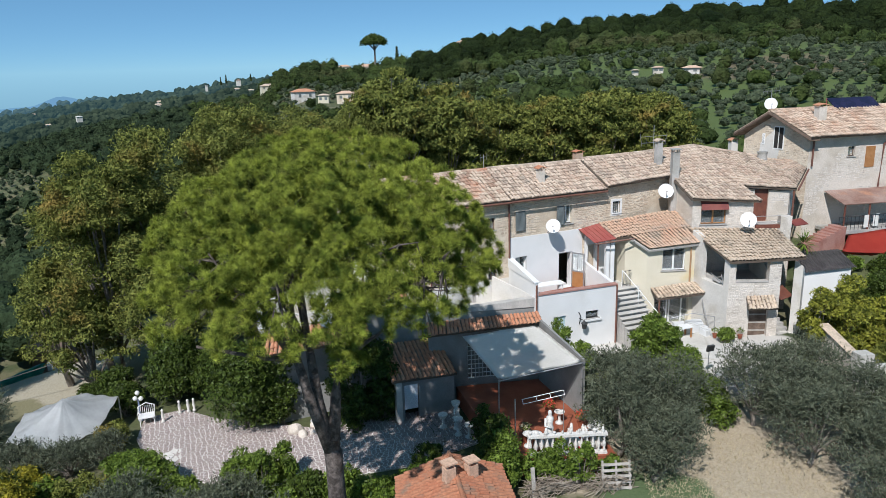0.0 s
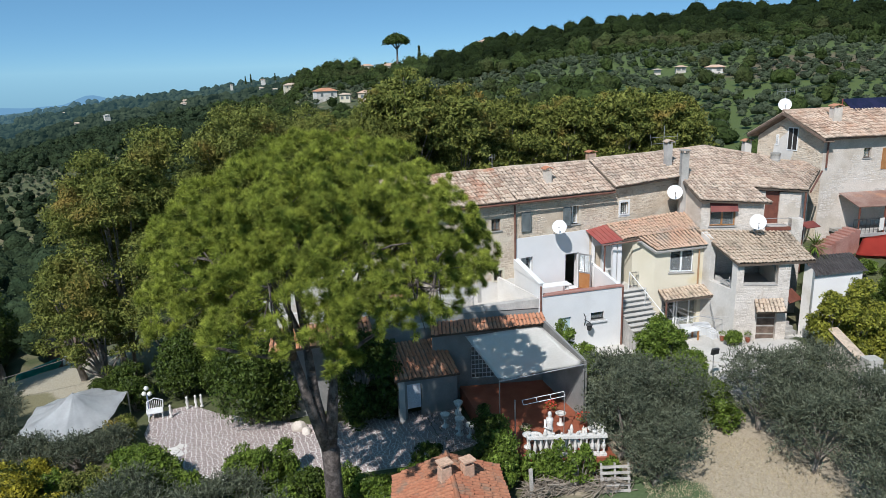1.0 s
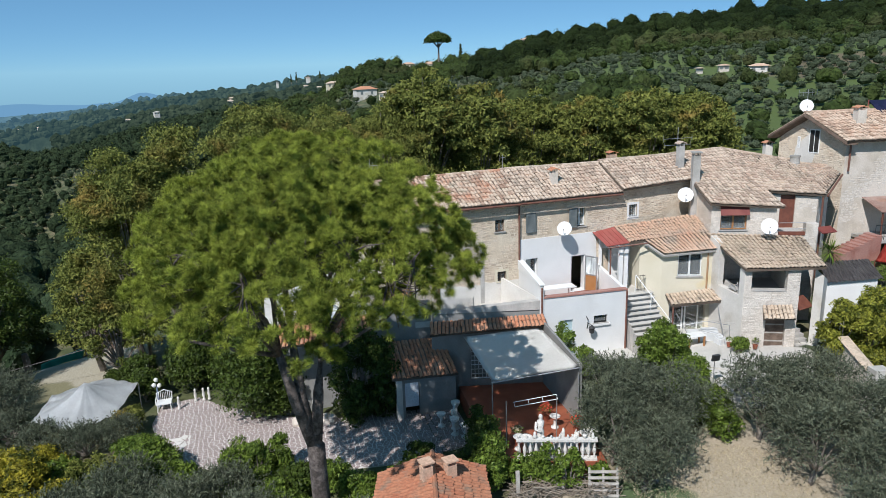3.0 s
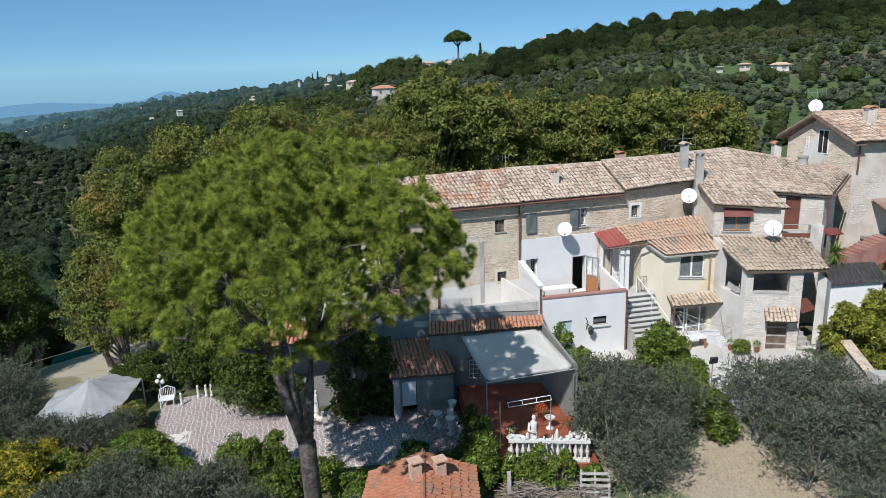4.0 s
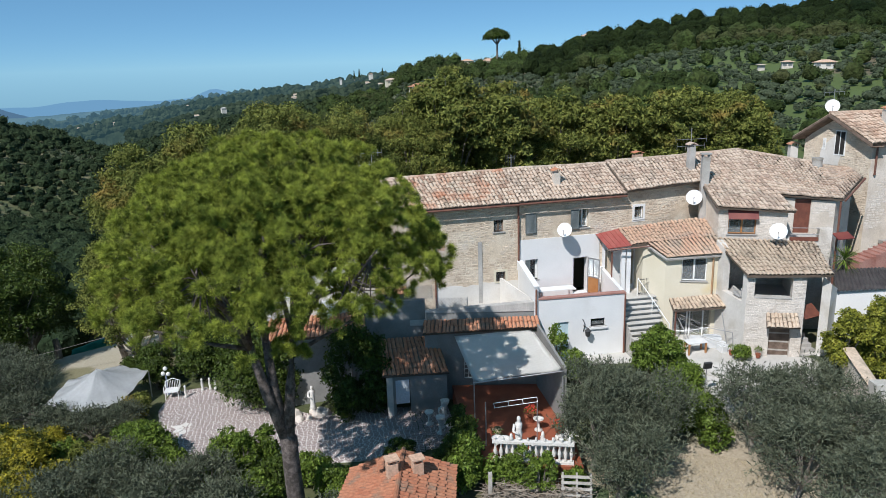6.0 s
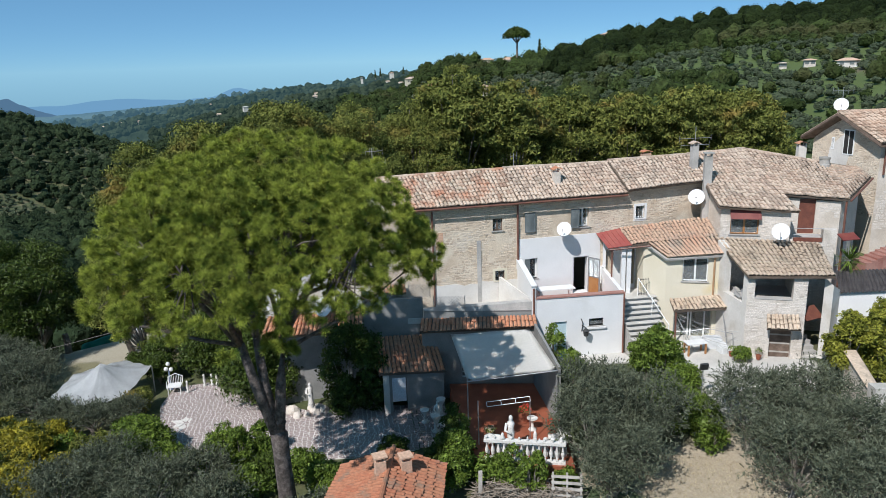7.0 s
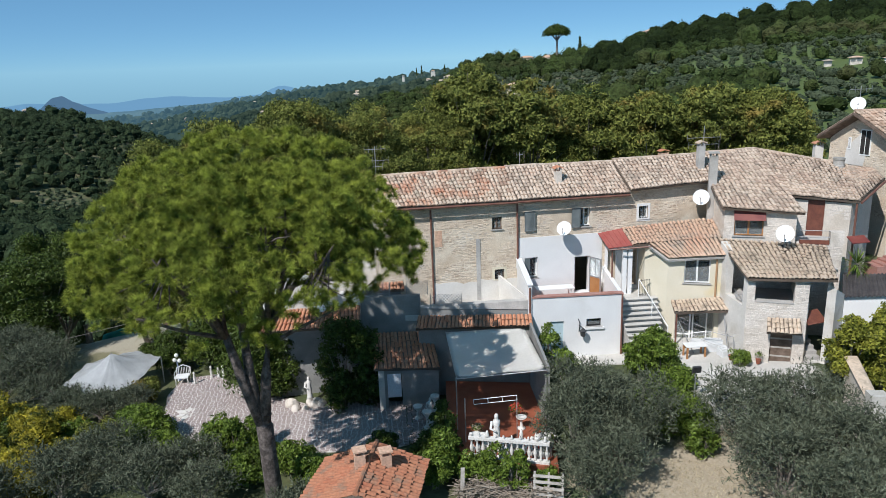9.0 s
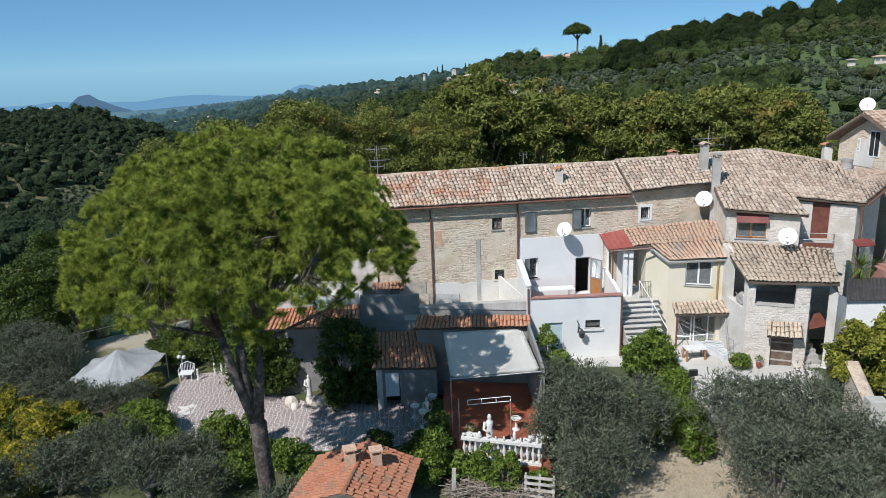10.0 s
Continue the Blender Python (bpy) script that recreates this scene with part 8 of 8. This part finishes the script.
    t = thing("floodlight", (22.8, 25.75, -0.5), "black floodlight on a thin garden pole", "lamp")
    bm = bmesh.new()
    tube(bm, [(22.8, 25.75, -1.0), (22.8, 25.75, 1.15)], 0.025, 6)
    part("pole", bm, ZINC, t)
    bm = bmesh.new()
    hexa(bm, [(22.6, 25.65, 1.1), (23.0, 25.65, 1.1), (23.0, 25.75, 1.1), (22.6, 25.75, 1.1)], [(22.62, 25.58, 1.4), (22.98, 25.58, 1.4), (22.98, 25.7, 1.42), (22.62, 25.7, 1.42)])
    part("head", bm, IRON, t)
    t = thing("pipe_frame", (26.0, 29.8, -0.3), "bent steel pipe frame and props before a porch", "frame")
    for pts in ([(24.2, 30.6, -0.3), (24.3, 30.6, 0.9), (25.4, 30.2, 1.15), (26.5, 29.7, 0.95), (26.6, 29.7, -0.3)], [(26.5, 30.8, 1.7), (26.3, 29.6, -0.3)], [(26.75, 30.9, 1.8), (26.9, 29.4, 1.1)], [(24.35, 31.4, 1.3), (24.9, 30.4, -0.3)]):
        bm = bmesh.new()
        tube(bm, pts, 0.022, 6)
        part("pipe", bm, ZINC if pts[0][0] < 26.7 else IRON, t)
    # folded chair on the loggia's side ledge
    t = thing("folding_chair", (26.95, 30.2, 2.75), "folded grey metal chair lying on a loggia ledge", "chair")
    for y0, y1, z0, z1 in ((29.6, 30.7, 2.8, 3.15), (29.75, 30.5, 3.2, 2.82), (29.6, 29.85, 2.8, 3.3)):
        bm = bmesh.new()
        tube(bm, [(26.85, y0, z0), (26.85, (y0 + y1) / 2, (z0 + z1) / 2 + 0.05), (26.9, y1, z1)], 0.025, 6)
        part("tube", bm, ZINC, t)
    bm = bmesh.new()
    hexa(bm, [(26.8, 29.85, 2.8), (26.98, 29.85, 2.8), (26.98, 30.45, 2.86), (26.8, 30.45, 2.86)], [(26.82, 29.9, 2.9), (26.96, 29.9, 2.9), (26.96, 30.4, 3.02), (26.82, 30.4, 3.02)])
    part("seat", bm, CEMENT, t)
    # lines strung from the porch to the loggia corner
    t = thing("washing_line", (26.4, 30.2, -0.3), "sagging washing lines strung across a small patio", "washing line")
    for z0, z1 in ((1.55, 1.2), (1.35, 0.75), (0.95, 0.35)):
        bm = bmesh.new()
        tube(bm, [(24.4 + 0.27 * k, 31.3 - 0.25 * k, z0 + (z1 - z0) * k / 8 - 0.16 * math.sin(math.pi * k / 8)) for k in range(9)], 0.011, 4)
        part("line", bm, CEMENT, t)
    # iron hoop by the garden wall
    t = thing("iron_hoop", (30.3, 26.6, -0.3), "rusty black iron hoop leaning on a garden wall", "hoop")
    bm = bmesh.new()
    tube(bm, [(30.0 + 0.45 * math.cos(a), 26.3 - 0.1 * math.sin(a), 0.25 + 0.6 * math.sin(a)) for a in (math.pi * (0.75 + k / 12) for k in range(13))], 0.03, 6)
    part("ring", bm, IRON, t)
    for x, y, h in ((27.25, 28.5, 0.4), (26.25, 29.3, 0.35)):
        z = gz(x, y) + 0.06
        t = thing("flower_pot", (x, y, z), "small potted plant before a stone house", "plant", "pots before the stone house")
        bm = bmesh.new()
        lathe(bm, (x, y, z), [(0.09, 0), (0.13, 0.2), (0.145, 0.22), (0.12, 0.21)], 10)
        part("pot", bm, TERRACOTTA, t)
        p, n = blob_points(rng, [(x, y, z + 0.22 + h / 2, 0.2, 0.2, h / 2)], 180)
        quads_mesh("foliage", leaf_quads(rng, p, n, 0.045, 0.4), VINE_LEAF, t)


right_side()


# ---- terrace ornaments and clutter ----
def ornaments():
    rng = random.Random(12)
    # white figures and pots crowded along the balustrade
    prof = {
        "vase": [(0.05, 0), (0.09, 0.05), (0.11, 0.15), (0.06, 0.24), (0.08, 0.28)],
        "urn": [(0.07, 0), (0.05, 0.05), (0.12, 0.14), (0.13, 0.22), (0.1, 0.24)],
        "gnome": [(0.09, 0), (0.1, 0.12), (0.06, 0.2), (0.07, 0.26), (0.03, 0.33)],
    }
    for k in range(46):
        u = 0.1 + 3.2 * k / 46
        kind = rng.choice(list(prof))
        s = rng.uniform(0.45, 1.0)
        on_rail = k % 5 == 0
        x, y, z = BAL.at(u, 0.0 if on_rail else rng.uniform(0.22, 0.65), -0.44 if on_rail else -1.42)
        bm = bmesh.new()
        pts = prof[kind]
        lathe(bm, (x, y, z), [(r * s, h * s * (1 if on_rail else 2.4)) for r, h in pts], 10)
        mat = MARBLE if rng.random() < 0.8 else rng.choice([TERRACOTTA, CEMENT])
        tagged(part("garden_ornament", bm, mat, smooth=True), "small white cast ornament standing by the balustrade", "ornament", "ornaments on the balustrade")
    for k in range(34):
        x, y = 14.0 + 1.9 * rng.random() ** 0.6, 23.75 + rng.uniform(0, 1.5)
        y = max(y, 24.42 - (x - 12.35) * 0.325 + 0.35)
        kind, sc = rng.choice(list(prof)), rng.uniform(0.7, 1.25)
        bm = bmesh.new()
        tall = rng.choice([1.6, 2.2])
        lathe(bm, (x, y, -1.42), [(r * sc, h * sc * tall) for r, h in prof[kind]], 10)
        tagged(part("garden_ornament", bm, MARBLE if rng.random() < 0.85 else rng.choice([CEMENT, RED_CLOTH]), smooth=True), "small white cast ornament crowded on the terrace", "ornament", "ornaments on the terrace")
    for x, y, s, lab in ((15.0, 26.4, 0.75, "white cast stone birdbath on the terrace"), (13.0, 24.9, 0.85, "white cast stone urn on the terrace"), (12.75, 25.1, 0.8, "white cast stone urn on the terrace"), (15.6, 24.4, 0.9, "white cast stone urn on the terrace")):
        bm = bmesh.new()
        lathe(bm, (x, y, -1.42), [(0.26 * s, 0), (0.24 * s, 0.08 * s), (0.09 * s, 0.14 * s), (0.08 * s, 0.55 * s), (0.14 * s, 0.62 * s), (0.32 * s, 0.75 * s), (0.34 * s, 0.8 * s), (0.28 * s, 0.79 * s), (0.1 * s, 0.72 * s)], 16)
        tagged(part("birdbath", bm, MARBLE, smooth=True), lab, "birdbath")
    g = np.random.default_rng(5)
    for x, y, z, col, lab in ((15.75, 25.7, -1.42, "red", "potted plant with bright red flowers"), (15.9, 24.6, -1.42, "pale", "potted plant with pale flowers"), (15.5, 23.9, -1.42, "pale", "potted plant with pale flowers"), (14.9, 27.2, -1.42, "red", "potted plant with bright red flowers"), (12.85, 25.6, -1.42, "straw", "pot of dry ornamental grass")):
        t = thing("flower_pot", (x, y, z), lab, "plant")
        bm = bmesh.new()
        lathe(bm, (x, y, z), [(0.13, 0), (0.18, 0.3), (0.2, 0.32), (0.16, 0.31)], 12)
        part("pot", bm, MARBLE if col == "pale" else TERRACOTTA, t)
        p, n = blob_points(g, [(x, y, z + 0.55, 0.28, 0.28, 0.25)], 200)
        m = {"red": RED_CLOTH, "pale": MARBLE, "straw": STRAW}[col]
        quads_mesh("foliage", leaf_quads(g, p, n, 0.05, 0.5), VINE_LEAF, t)
        p, n = blob_points(g, [(x, y, z + 0.62, 0.27, 0.27, 0.24)], 120)
        quads_mesh("blossom", leaf_quads(g, p, n, 0.05, 0.8), m, t)
    # folded awning rail
    t = thing("awning_rail", (13.6, 25.4, 0.5), "white folding awning rail on thin posts", "awning")
    for a, b in (((12.75, 25.6, 0.5), (14.6, 25.25, 0.75)), ((12.75, 25.75, 0.65), (14.6, 25.4, 0.9))):
        bm = bmesh.new()
        tube(bm, [(a[0], a[1], a[2] - 0.12), (b[0], b[1], b[2] - 0.12)], 0.015, 6)
        part("rail", bm, WHITE_PAINT, t)
    for k in range(4):
        bm = bmesh.new()
        f = k / 3
        tube(bm, [(12.75 + 1.85 * f, 25.6 - 0.35 * f, 0.38 + 0.25 * f), (12.75 + 1.85 * f, 25.75 - 0.35 * f, 0.53 + 0.25 * f)], 0.014, 5)
        part("rung", bm, WHITE_PAINT, t)
    bm = bmesh.new()
    tube(bm, [(14.6, 25.32, -1.42), (14.6, 25.32, 0.78)], 0.02, 6)
    part("post", bm, ZINC, t)
    # pallets, firewood and boards below the balustrade
    base = gz(15, 22.6)
    for x, y, a, lean in ((15.2, 21.9, -0.3, 0.25),):
        t = thing("wooden_pallet", (x, y, base), "grey weathered wooden pallet leaning on a wood pile", "pallet")
        s = Side((x - 0.62 * math.cos(a), y - 0.62 * math.sin(a)), (x + 0.62 * math.cos(a), y + 0.62 * math.sin(a)))
        for k in range(5):
            h = base + 0.05 + k * 0.24
            bm = bmesh.new()
            hexa(bm, [s.at(0, 0.5 * k * 0.12, h), s.at(1.24, 0.5 * k * 0.12, h), s.at(1.24, 0.5 * k * 0.12 + 0.025, h), s.at(0, 0.5 * k * 0.12 + 0.025, h)], [s.at(0, 0.5 * k * 0.12 + 0.04, h + 0.1), s.at(1.24, 0.5 * k * 0.12 + 0.04, h + 0.1), s.at(1.24, 0.5 * k * 0.12 + 0.065, h + 0.1), s.at(0, 0.5 * k * 0.12 + 0.065, h + 0.1)])
            part("board", bm, WOOD_GREY, t)
        for u in (0.02, 0.58, 1.14):
            bm = bmesh.new()
            hexa(bm, [s.at(u, 0.03, base), s.at(u + 0.08, 0.03, base), s.at(u + 0.08, 0.11, base), s.at(u, 0.11, base)], [s.at(u, 0.33, base + 1.18), s.at(u + 0.08, 0.33, base + 1.18), s.at(u + 0.08, 0.41, base + 1.18), s.at(u, 0.41, base + 1.18)])
            part("stringer", bm, WOOD_GREY, t)
    for cx, cy, w, n in ((12.7, 22.9, 1.0, 300), (15.0, 22.3, 0.9, 190)):
        bm = bmesh.new()
        for k in range(n):
            x, y = cx + rng.uniform(-w, w), cy + rng.uniform(-0.45, 0.45)
            z = base + rng.uniform(0, 0.75) * (1 - 0.5 * abs(x - cx) / w)
            a, l = rng.uniform(0, math.pi), rng.uniform(0.25, 0.6)
            d = Vector((math.cos(a) * l, math.sin(a) * l * 0.5, rng.uniform(-0.15, 0.2)))
            p = Vector((x, y, z))
            tube(bm, [tuple(p - d), tuple(p + Vector((0, 0, rng.uniform(-0.04, 0.06)))), tuple(p + d)], [0.02, 0.018, 0.008], 4)
        tagged(part("brushwood_pile", bm, TWIG), "pile of dry pruned branches below a balustrade", "brushwood", kind="stuff")
    for x, a in ((11.75, 0.1), (13.55, -0.2), (13.75, 0.15)):
        bm = bmesh.new()
        hexa(bm, [(x, 22.7, base - 0.1), (x + 0.16, 22.7, base - 0.1), (x + 0.16, 22.76, base - 0.1), (x, 22.76, base - 0.1)], [(x + a, 23.1, base + 1.15), (x + 0.16 + a, 23.1, base + 1.15), (x + 0.16 + a, 23.16, base + 1.15), (x + a, 23.16, base + 1.15)])
        tagged(part("wooden_board", bm, WOOD_GREY), "weathered board leaning against a wood pile", "board", "boards by the wood pile")
    # yard furniture
    z = gz(-3.6, 38.3) + 0.05
    t = thing("garden_lamp", (-3.75, 38.5, z), "blue garden lamp post with white glass globes", "lamp")
    bm = bmesh.new()
    lathe(bm, (-3.75, 38.5, z), [(0.14, 0), (0.12, 0.12), (0.05, 0.2), (0.045, 1.1), (0.06, 1.2)], 10)
    part("post", bm, material("blue_grey_paint", (0.16, 0.2, 0.3), (0.22, 0.27, 0.38), 2, 20, rough=0.5), t)
    for dx, h in ((-0.14, 1.3), (0.14, 1.25), (0, 1.6)):
        bm = bmesh.new()
        lathe(bm, (-3.75 + dx, 38.5, z + h - 0.12), [(0.03, 0), (0.1, 0.05), (0.13, 0.13), (0.1, 0.21), (0.02, 0.26)], 12)
        part("globe", bm, WHITE_PAINT, t, smooth=True)
    t = thing("garden_chair", (-3.35, 38.0, z), "white ornate cast iron garden chair on the paving", "chair")
    for x in (-3.75, -3.05):
        for y in (37.7, 38.25):
            bm = bmesh.new()
            tube(bm, [(x, y, z), (x + 0.03, y, z + 0.22), (x, y, z + 0.45)], 0.03, 6)
            part("leg", bm, WHITE_PAINT, t)
    bm = bmesh.new()
    box(bm, -3.8, -3.0, 37.65, 38.3, z + 0.44, z + 0.49)
    part("seat", bm, WHITE_PAINT, t)
    for k in range(9):
        bm = bmesh.new()
        tube(bm, [(-3.78 + k * 0.095, 38.28, z + 0.48), (-3.78 + k * 0.095, 38.36, z + 0.9)], 0.014, 5)
        part("back_bar", bm, WHITE_PAINT, t)
    bm = bmesh.new()
    tube(bm, [(-3.8, 38.3, z + 0.48), (-3.82, 38.37, z + 0.85), (-3.4, 38.4, z + 1.02), (-2.98, 38.37, z + 0.85), (-3.0, 38.3, z + 0.48)], 0.025, 6)
    part("back_frame", bm, WHITE_PAINT, t)
    for x in (-3.8, -3.0):
        bm = bmesh.new()
        tube(bm, [(x, 38.32, z + 0.75), (x, 37.8, z + 0.72), (x, 37.72, z + 0.45)], 0.02, 6)
        part("armrest", bm, WHITE_PAINT, t)
    for x, y in ((-1.3, 38.1), (-1.0, 38.05), (-2.6, 37.6), (-1.75, 38.2)):
        bm = bmesh.new()
        lathe(bm, (x, y, gz(x, y) + 0.05), [(0.1, 0), (0.1, 0.1), (0.05, 0.15), (0.09, 0.4), (0.05, 0.62), (0.08, 0.7), (0.02, 0.78)], 8)
        tagged(part("garden_ornament", bm, MARBLE, smooth=True), "small white cast figure at the edge of the paving", "ornament", "ornaments by the yard")
    # pale flower laid in the paving
    bm = bmesh.new()
    fx, fy = -1.95, 33.7
    for k in range(7):
        a = 2 * math.pi * k / 7
        c, s = math.cos(a), math.sin(a)
        l = 0.95 if k % 2 else 0.7
        pts = [(0.12, 0), (0.45, -0.2), (l, 0), (0.45, 0.2)]
        low = [(fx + c * p - s * q, fy + s * p + c * q, gz(fx, fy) + 0.03) for p, q in pts]
        hexa(bm, low, [(x, y, w + 0.055) for x, y, w in low])
    tagged(part("flower_mosaic", bm, JOINT), "pale flower shape set into the crazy paving", "mosaic", kind="structure")
    # rocks round the statue and pots in the shade
    for k in range(14):
        x, y = 4.2 + rng.uniform(-0.9, 1.3), 32.6 + rng.uniform(-0.3, 0.5)
        r = rng.uniform(0.15, 0.35)
        bm = bmesh.new()
        bmesh.ops.create_icosphere(bm, subdivisions=2, radius=r, matrix=Matrix.Translation((x, y, gz(x, y) + r * 0.4)))
        for v in bm.verts:
            v.co += 0.3 * r * noise.noise_vector(v.co * 3.0)
        tagged(part("rockery_stone", bm, STONE_RENDER), "pale rough stone of a small rockery", "stone", "rockery stones")
    for x, y, h in ((10.8, 28.6, 0.9), (10.4, 29.6, 0.7), (11.3, 30.2, 0.9), (11.2, 28.2, 0.7)):
        zz = gz(x, y) + 0.05
        bm = bmesh.new()
        lathe(bm, (x, y, zz), [(0.2, 0), (0.18, 0.06), (0.07, 0.12), (0.07, h * 0.6), (0.2, h * 0.85), (0.24, h), (0.18, h - 0.02)], 12)
        tagged(part("stone_urn", bm, MARBLE, smooth=True), "white stone urn in the shade of the house", "urn", "urns by the house wall")


ornaments()


# ---- aerials, cable, far corner of the garden ----
def odds():
    def aerial(at, h, bars, a, label):
        x, y, z = at
        t = thing("tv_aerial", at, label, "aerial")
        bm = bmesh.new()
        tube(bm, [(x, y, z), (x, y, z + h)], 0.022, 6)
        part("mast", bm, ZINC, t)
        dx, dy = math.cos(a), math.sin(a)
        for i, (hh, n, l) in enumerate(bars):
            bm = bmesh.new()
            tube(bm, [(x - dx * l, y - dy * l, z + hh), (x + dx * l, y + dy * l, z + hh)], 0.014, 5)
            part("boom", bm, ZINC, t)
            for k in range(n):
                f = -l + 2 * l * k / max(1, n - 1)
                bm = bmesh.new()
                tube(bm, [(x + dx * f, y + dy * f, z + hh - 0.2), (x + dx * f, y + dy * f, z + hh + 0.2)], 0.008, 4)
                part("element", bm, ZINC, t)
    aerial((8.9, 38.3, 8.3), 2.1, ((1.9, 6, 0.6), (1.25, 6, 0.75), (0.9, 4, 0.4)), 0.1, "rooftop television aerial with several bars")
    aerial((17.9, 41.6, 7.2), 2.0, ((1.85, 3, 0.25),), 0.4, "thin rooftop aerial behind the ridge")
    aerial((28.3, 38.3, 9.0), 1.7, ((1.0, 3, 1.0), (0.6, 2, 0.9)), 0.0, "thin rooftop aerial with long bars")
    aerial((38.1, 38.8, 11.1), 1.5, ((1.3, 5, 0.7),), 0.0, "television aerial above a gable")
    t = thing("overhead_cable", (-11, 45, -2), "grey overhead cable crossing the wood edge", "cable")
    bm = bmesh.new()
    pts = [(-30 + 28 * k / 12, 46 - 2.0 * k / 12, -5.2 + 5.2 * k / 12 - 0.5 * math.sin(math.pi * k / 12)) for k in range(13)]
    tube(bm, pts, 0.022, 5)
    part("cable", bm, CORRUGATED, t)
    z = gz(-12.2, 52)
    t = thing("tarpaulin", (-12.0, 52, z), "rolled green tarpaulin on the ground", "tarpaulin")
    bm = bmesh.new()
    hexa(bm, [(-13.3, 51.2, z), (-11.0, 52.8, z), (-10.8, 53.4, z), (-13.0, 51.9, z)], [(-13.2, 51.4, z + 0.35), (-11.0, 52.9, z + 0.6), (-10.8, 53.2, z + 0.6), (-13.0, 51.7, z + 0.35)])
    bmesh.ops.subdivide_edges(bm, edges=bm.edges[:], cuts=4, use_grid_fill=True)
    for v in bm.verts:
        v.co += 0.12 * noise.noise_vector(v.co * 2.2)
    part("sheet", bm, GREEN_SHEET, t)
    z = gz(-13.7, 50)
    bm = bmesh.new()
    tube(bm, [(-13.7, 50, z - 0.3), (-13.65, 50, z + 0.8), (-13.75, 50.05, z + 1.5)], [0.28, 0.24, 0.2], 10)
    tagged(part("tree_stump", bm, BARK_GREY), "bare grey trunk of a felled tree", "stump")
    z = gz(-10.8, 56.5)
    t = thing("garden_hut", (-10.8, 57, z), "low hut with a dark brown roof under trees", "hut")
    s = Side((-12.2, 56.3), (-8.8, 56.0))
    bm = bmesh.new()
    s.box(bm, 0, 3.4, 0, 2.2, z - 0.5, z + 1.9)
    part("wall", bm, WOOD_DARK, t)
    bm = bmesh.new()
    slab(bm, [s.at(-0.3, -0.4, z + 1.9), s.at(3.7, -0.4, z + 1.9), s.at(3.7, 2.4, z + 2.6), s.at(-0.3, 2.4, z + 2.6)], 0.08)
    part("roof", bm, WOOD_DARK, t)
    z = gz(-9.8, 52.6)
    t = thing("stone_trough", (-9.8, 52.8, z), "white washing trough at a path's end", "trough")
    bm = bmesh.new()
    box(bm, -10.5, -9.2, 52.5, 53.2, z, z + 0.5)
    part("basin", bm, WHITE, t)
    # broken dry grass on the field
    rng = np.random.default_rng(77)
    k = 26000
    x, y = rng.uniform(14.5, 24, k), rng.uniform(14, 24.5, k)
    keep = ((x - 20.5) ** 2 / 22 + (y - 19) ** 2 / 30 < 1) & (rng.uniform(size=k) < 0.9)
    x, y = x[keep], y[keep]
    o = np.stack([x, y, ground_z(x, y)], axis=1)
    d = rng.normal(0, 0.5, (len(x), 3)) + np.array([0, 0, 0.5])
    d /= np.linalg.norm(d, axis=1)[:, None]
    s = np.cross(d, rng.normal(0, 1, (len(x), 3)))
    s /= np.linalg.norm(s, axis=1)[:, None]
    ln = rng.uniform(0.06, 0.2, (len(x), 1))
    tagged(quads_mesh("dry_grass", np.stack([o - s * 0.012, o + s * 0.012, o + d * ln], axis=1), STRAW), "short dry grass on the bare field", "grass", kind="stuff")


odds()
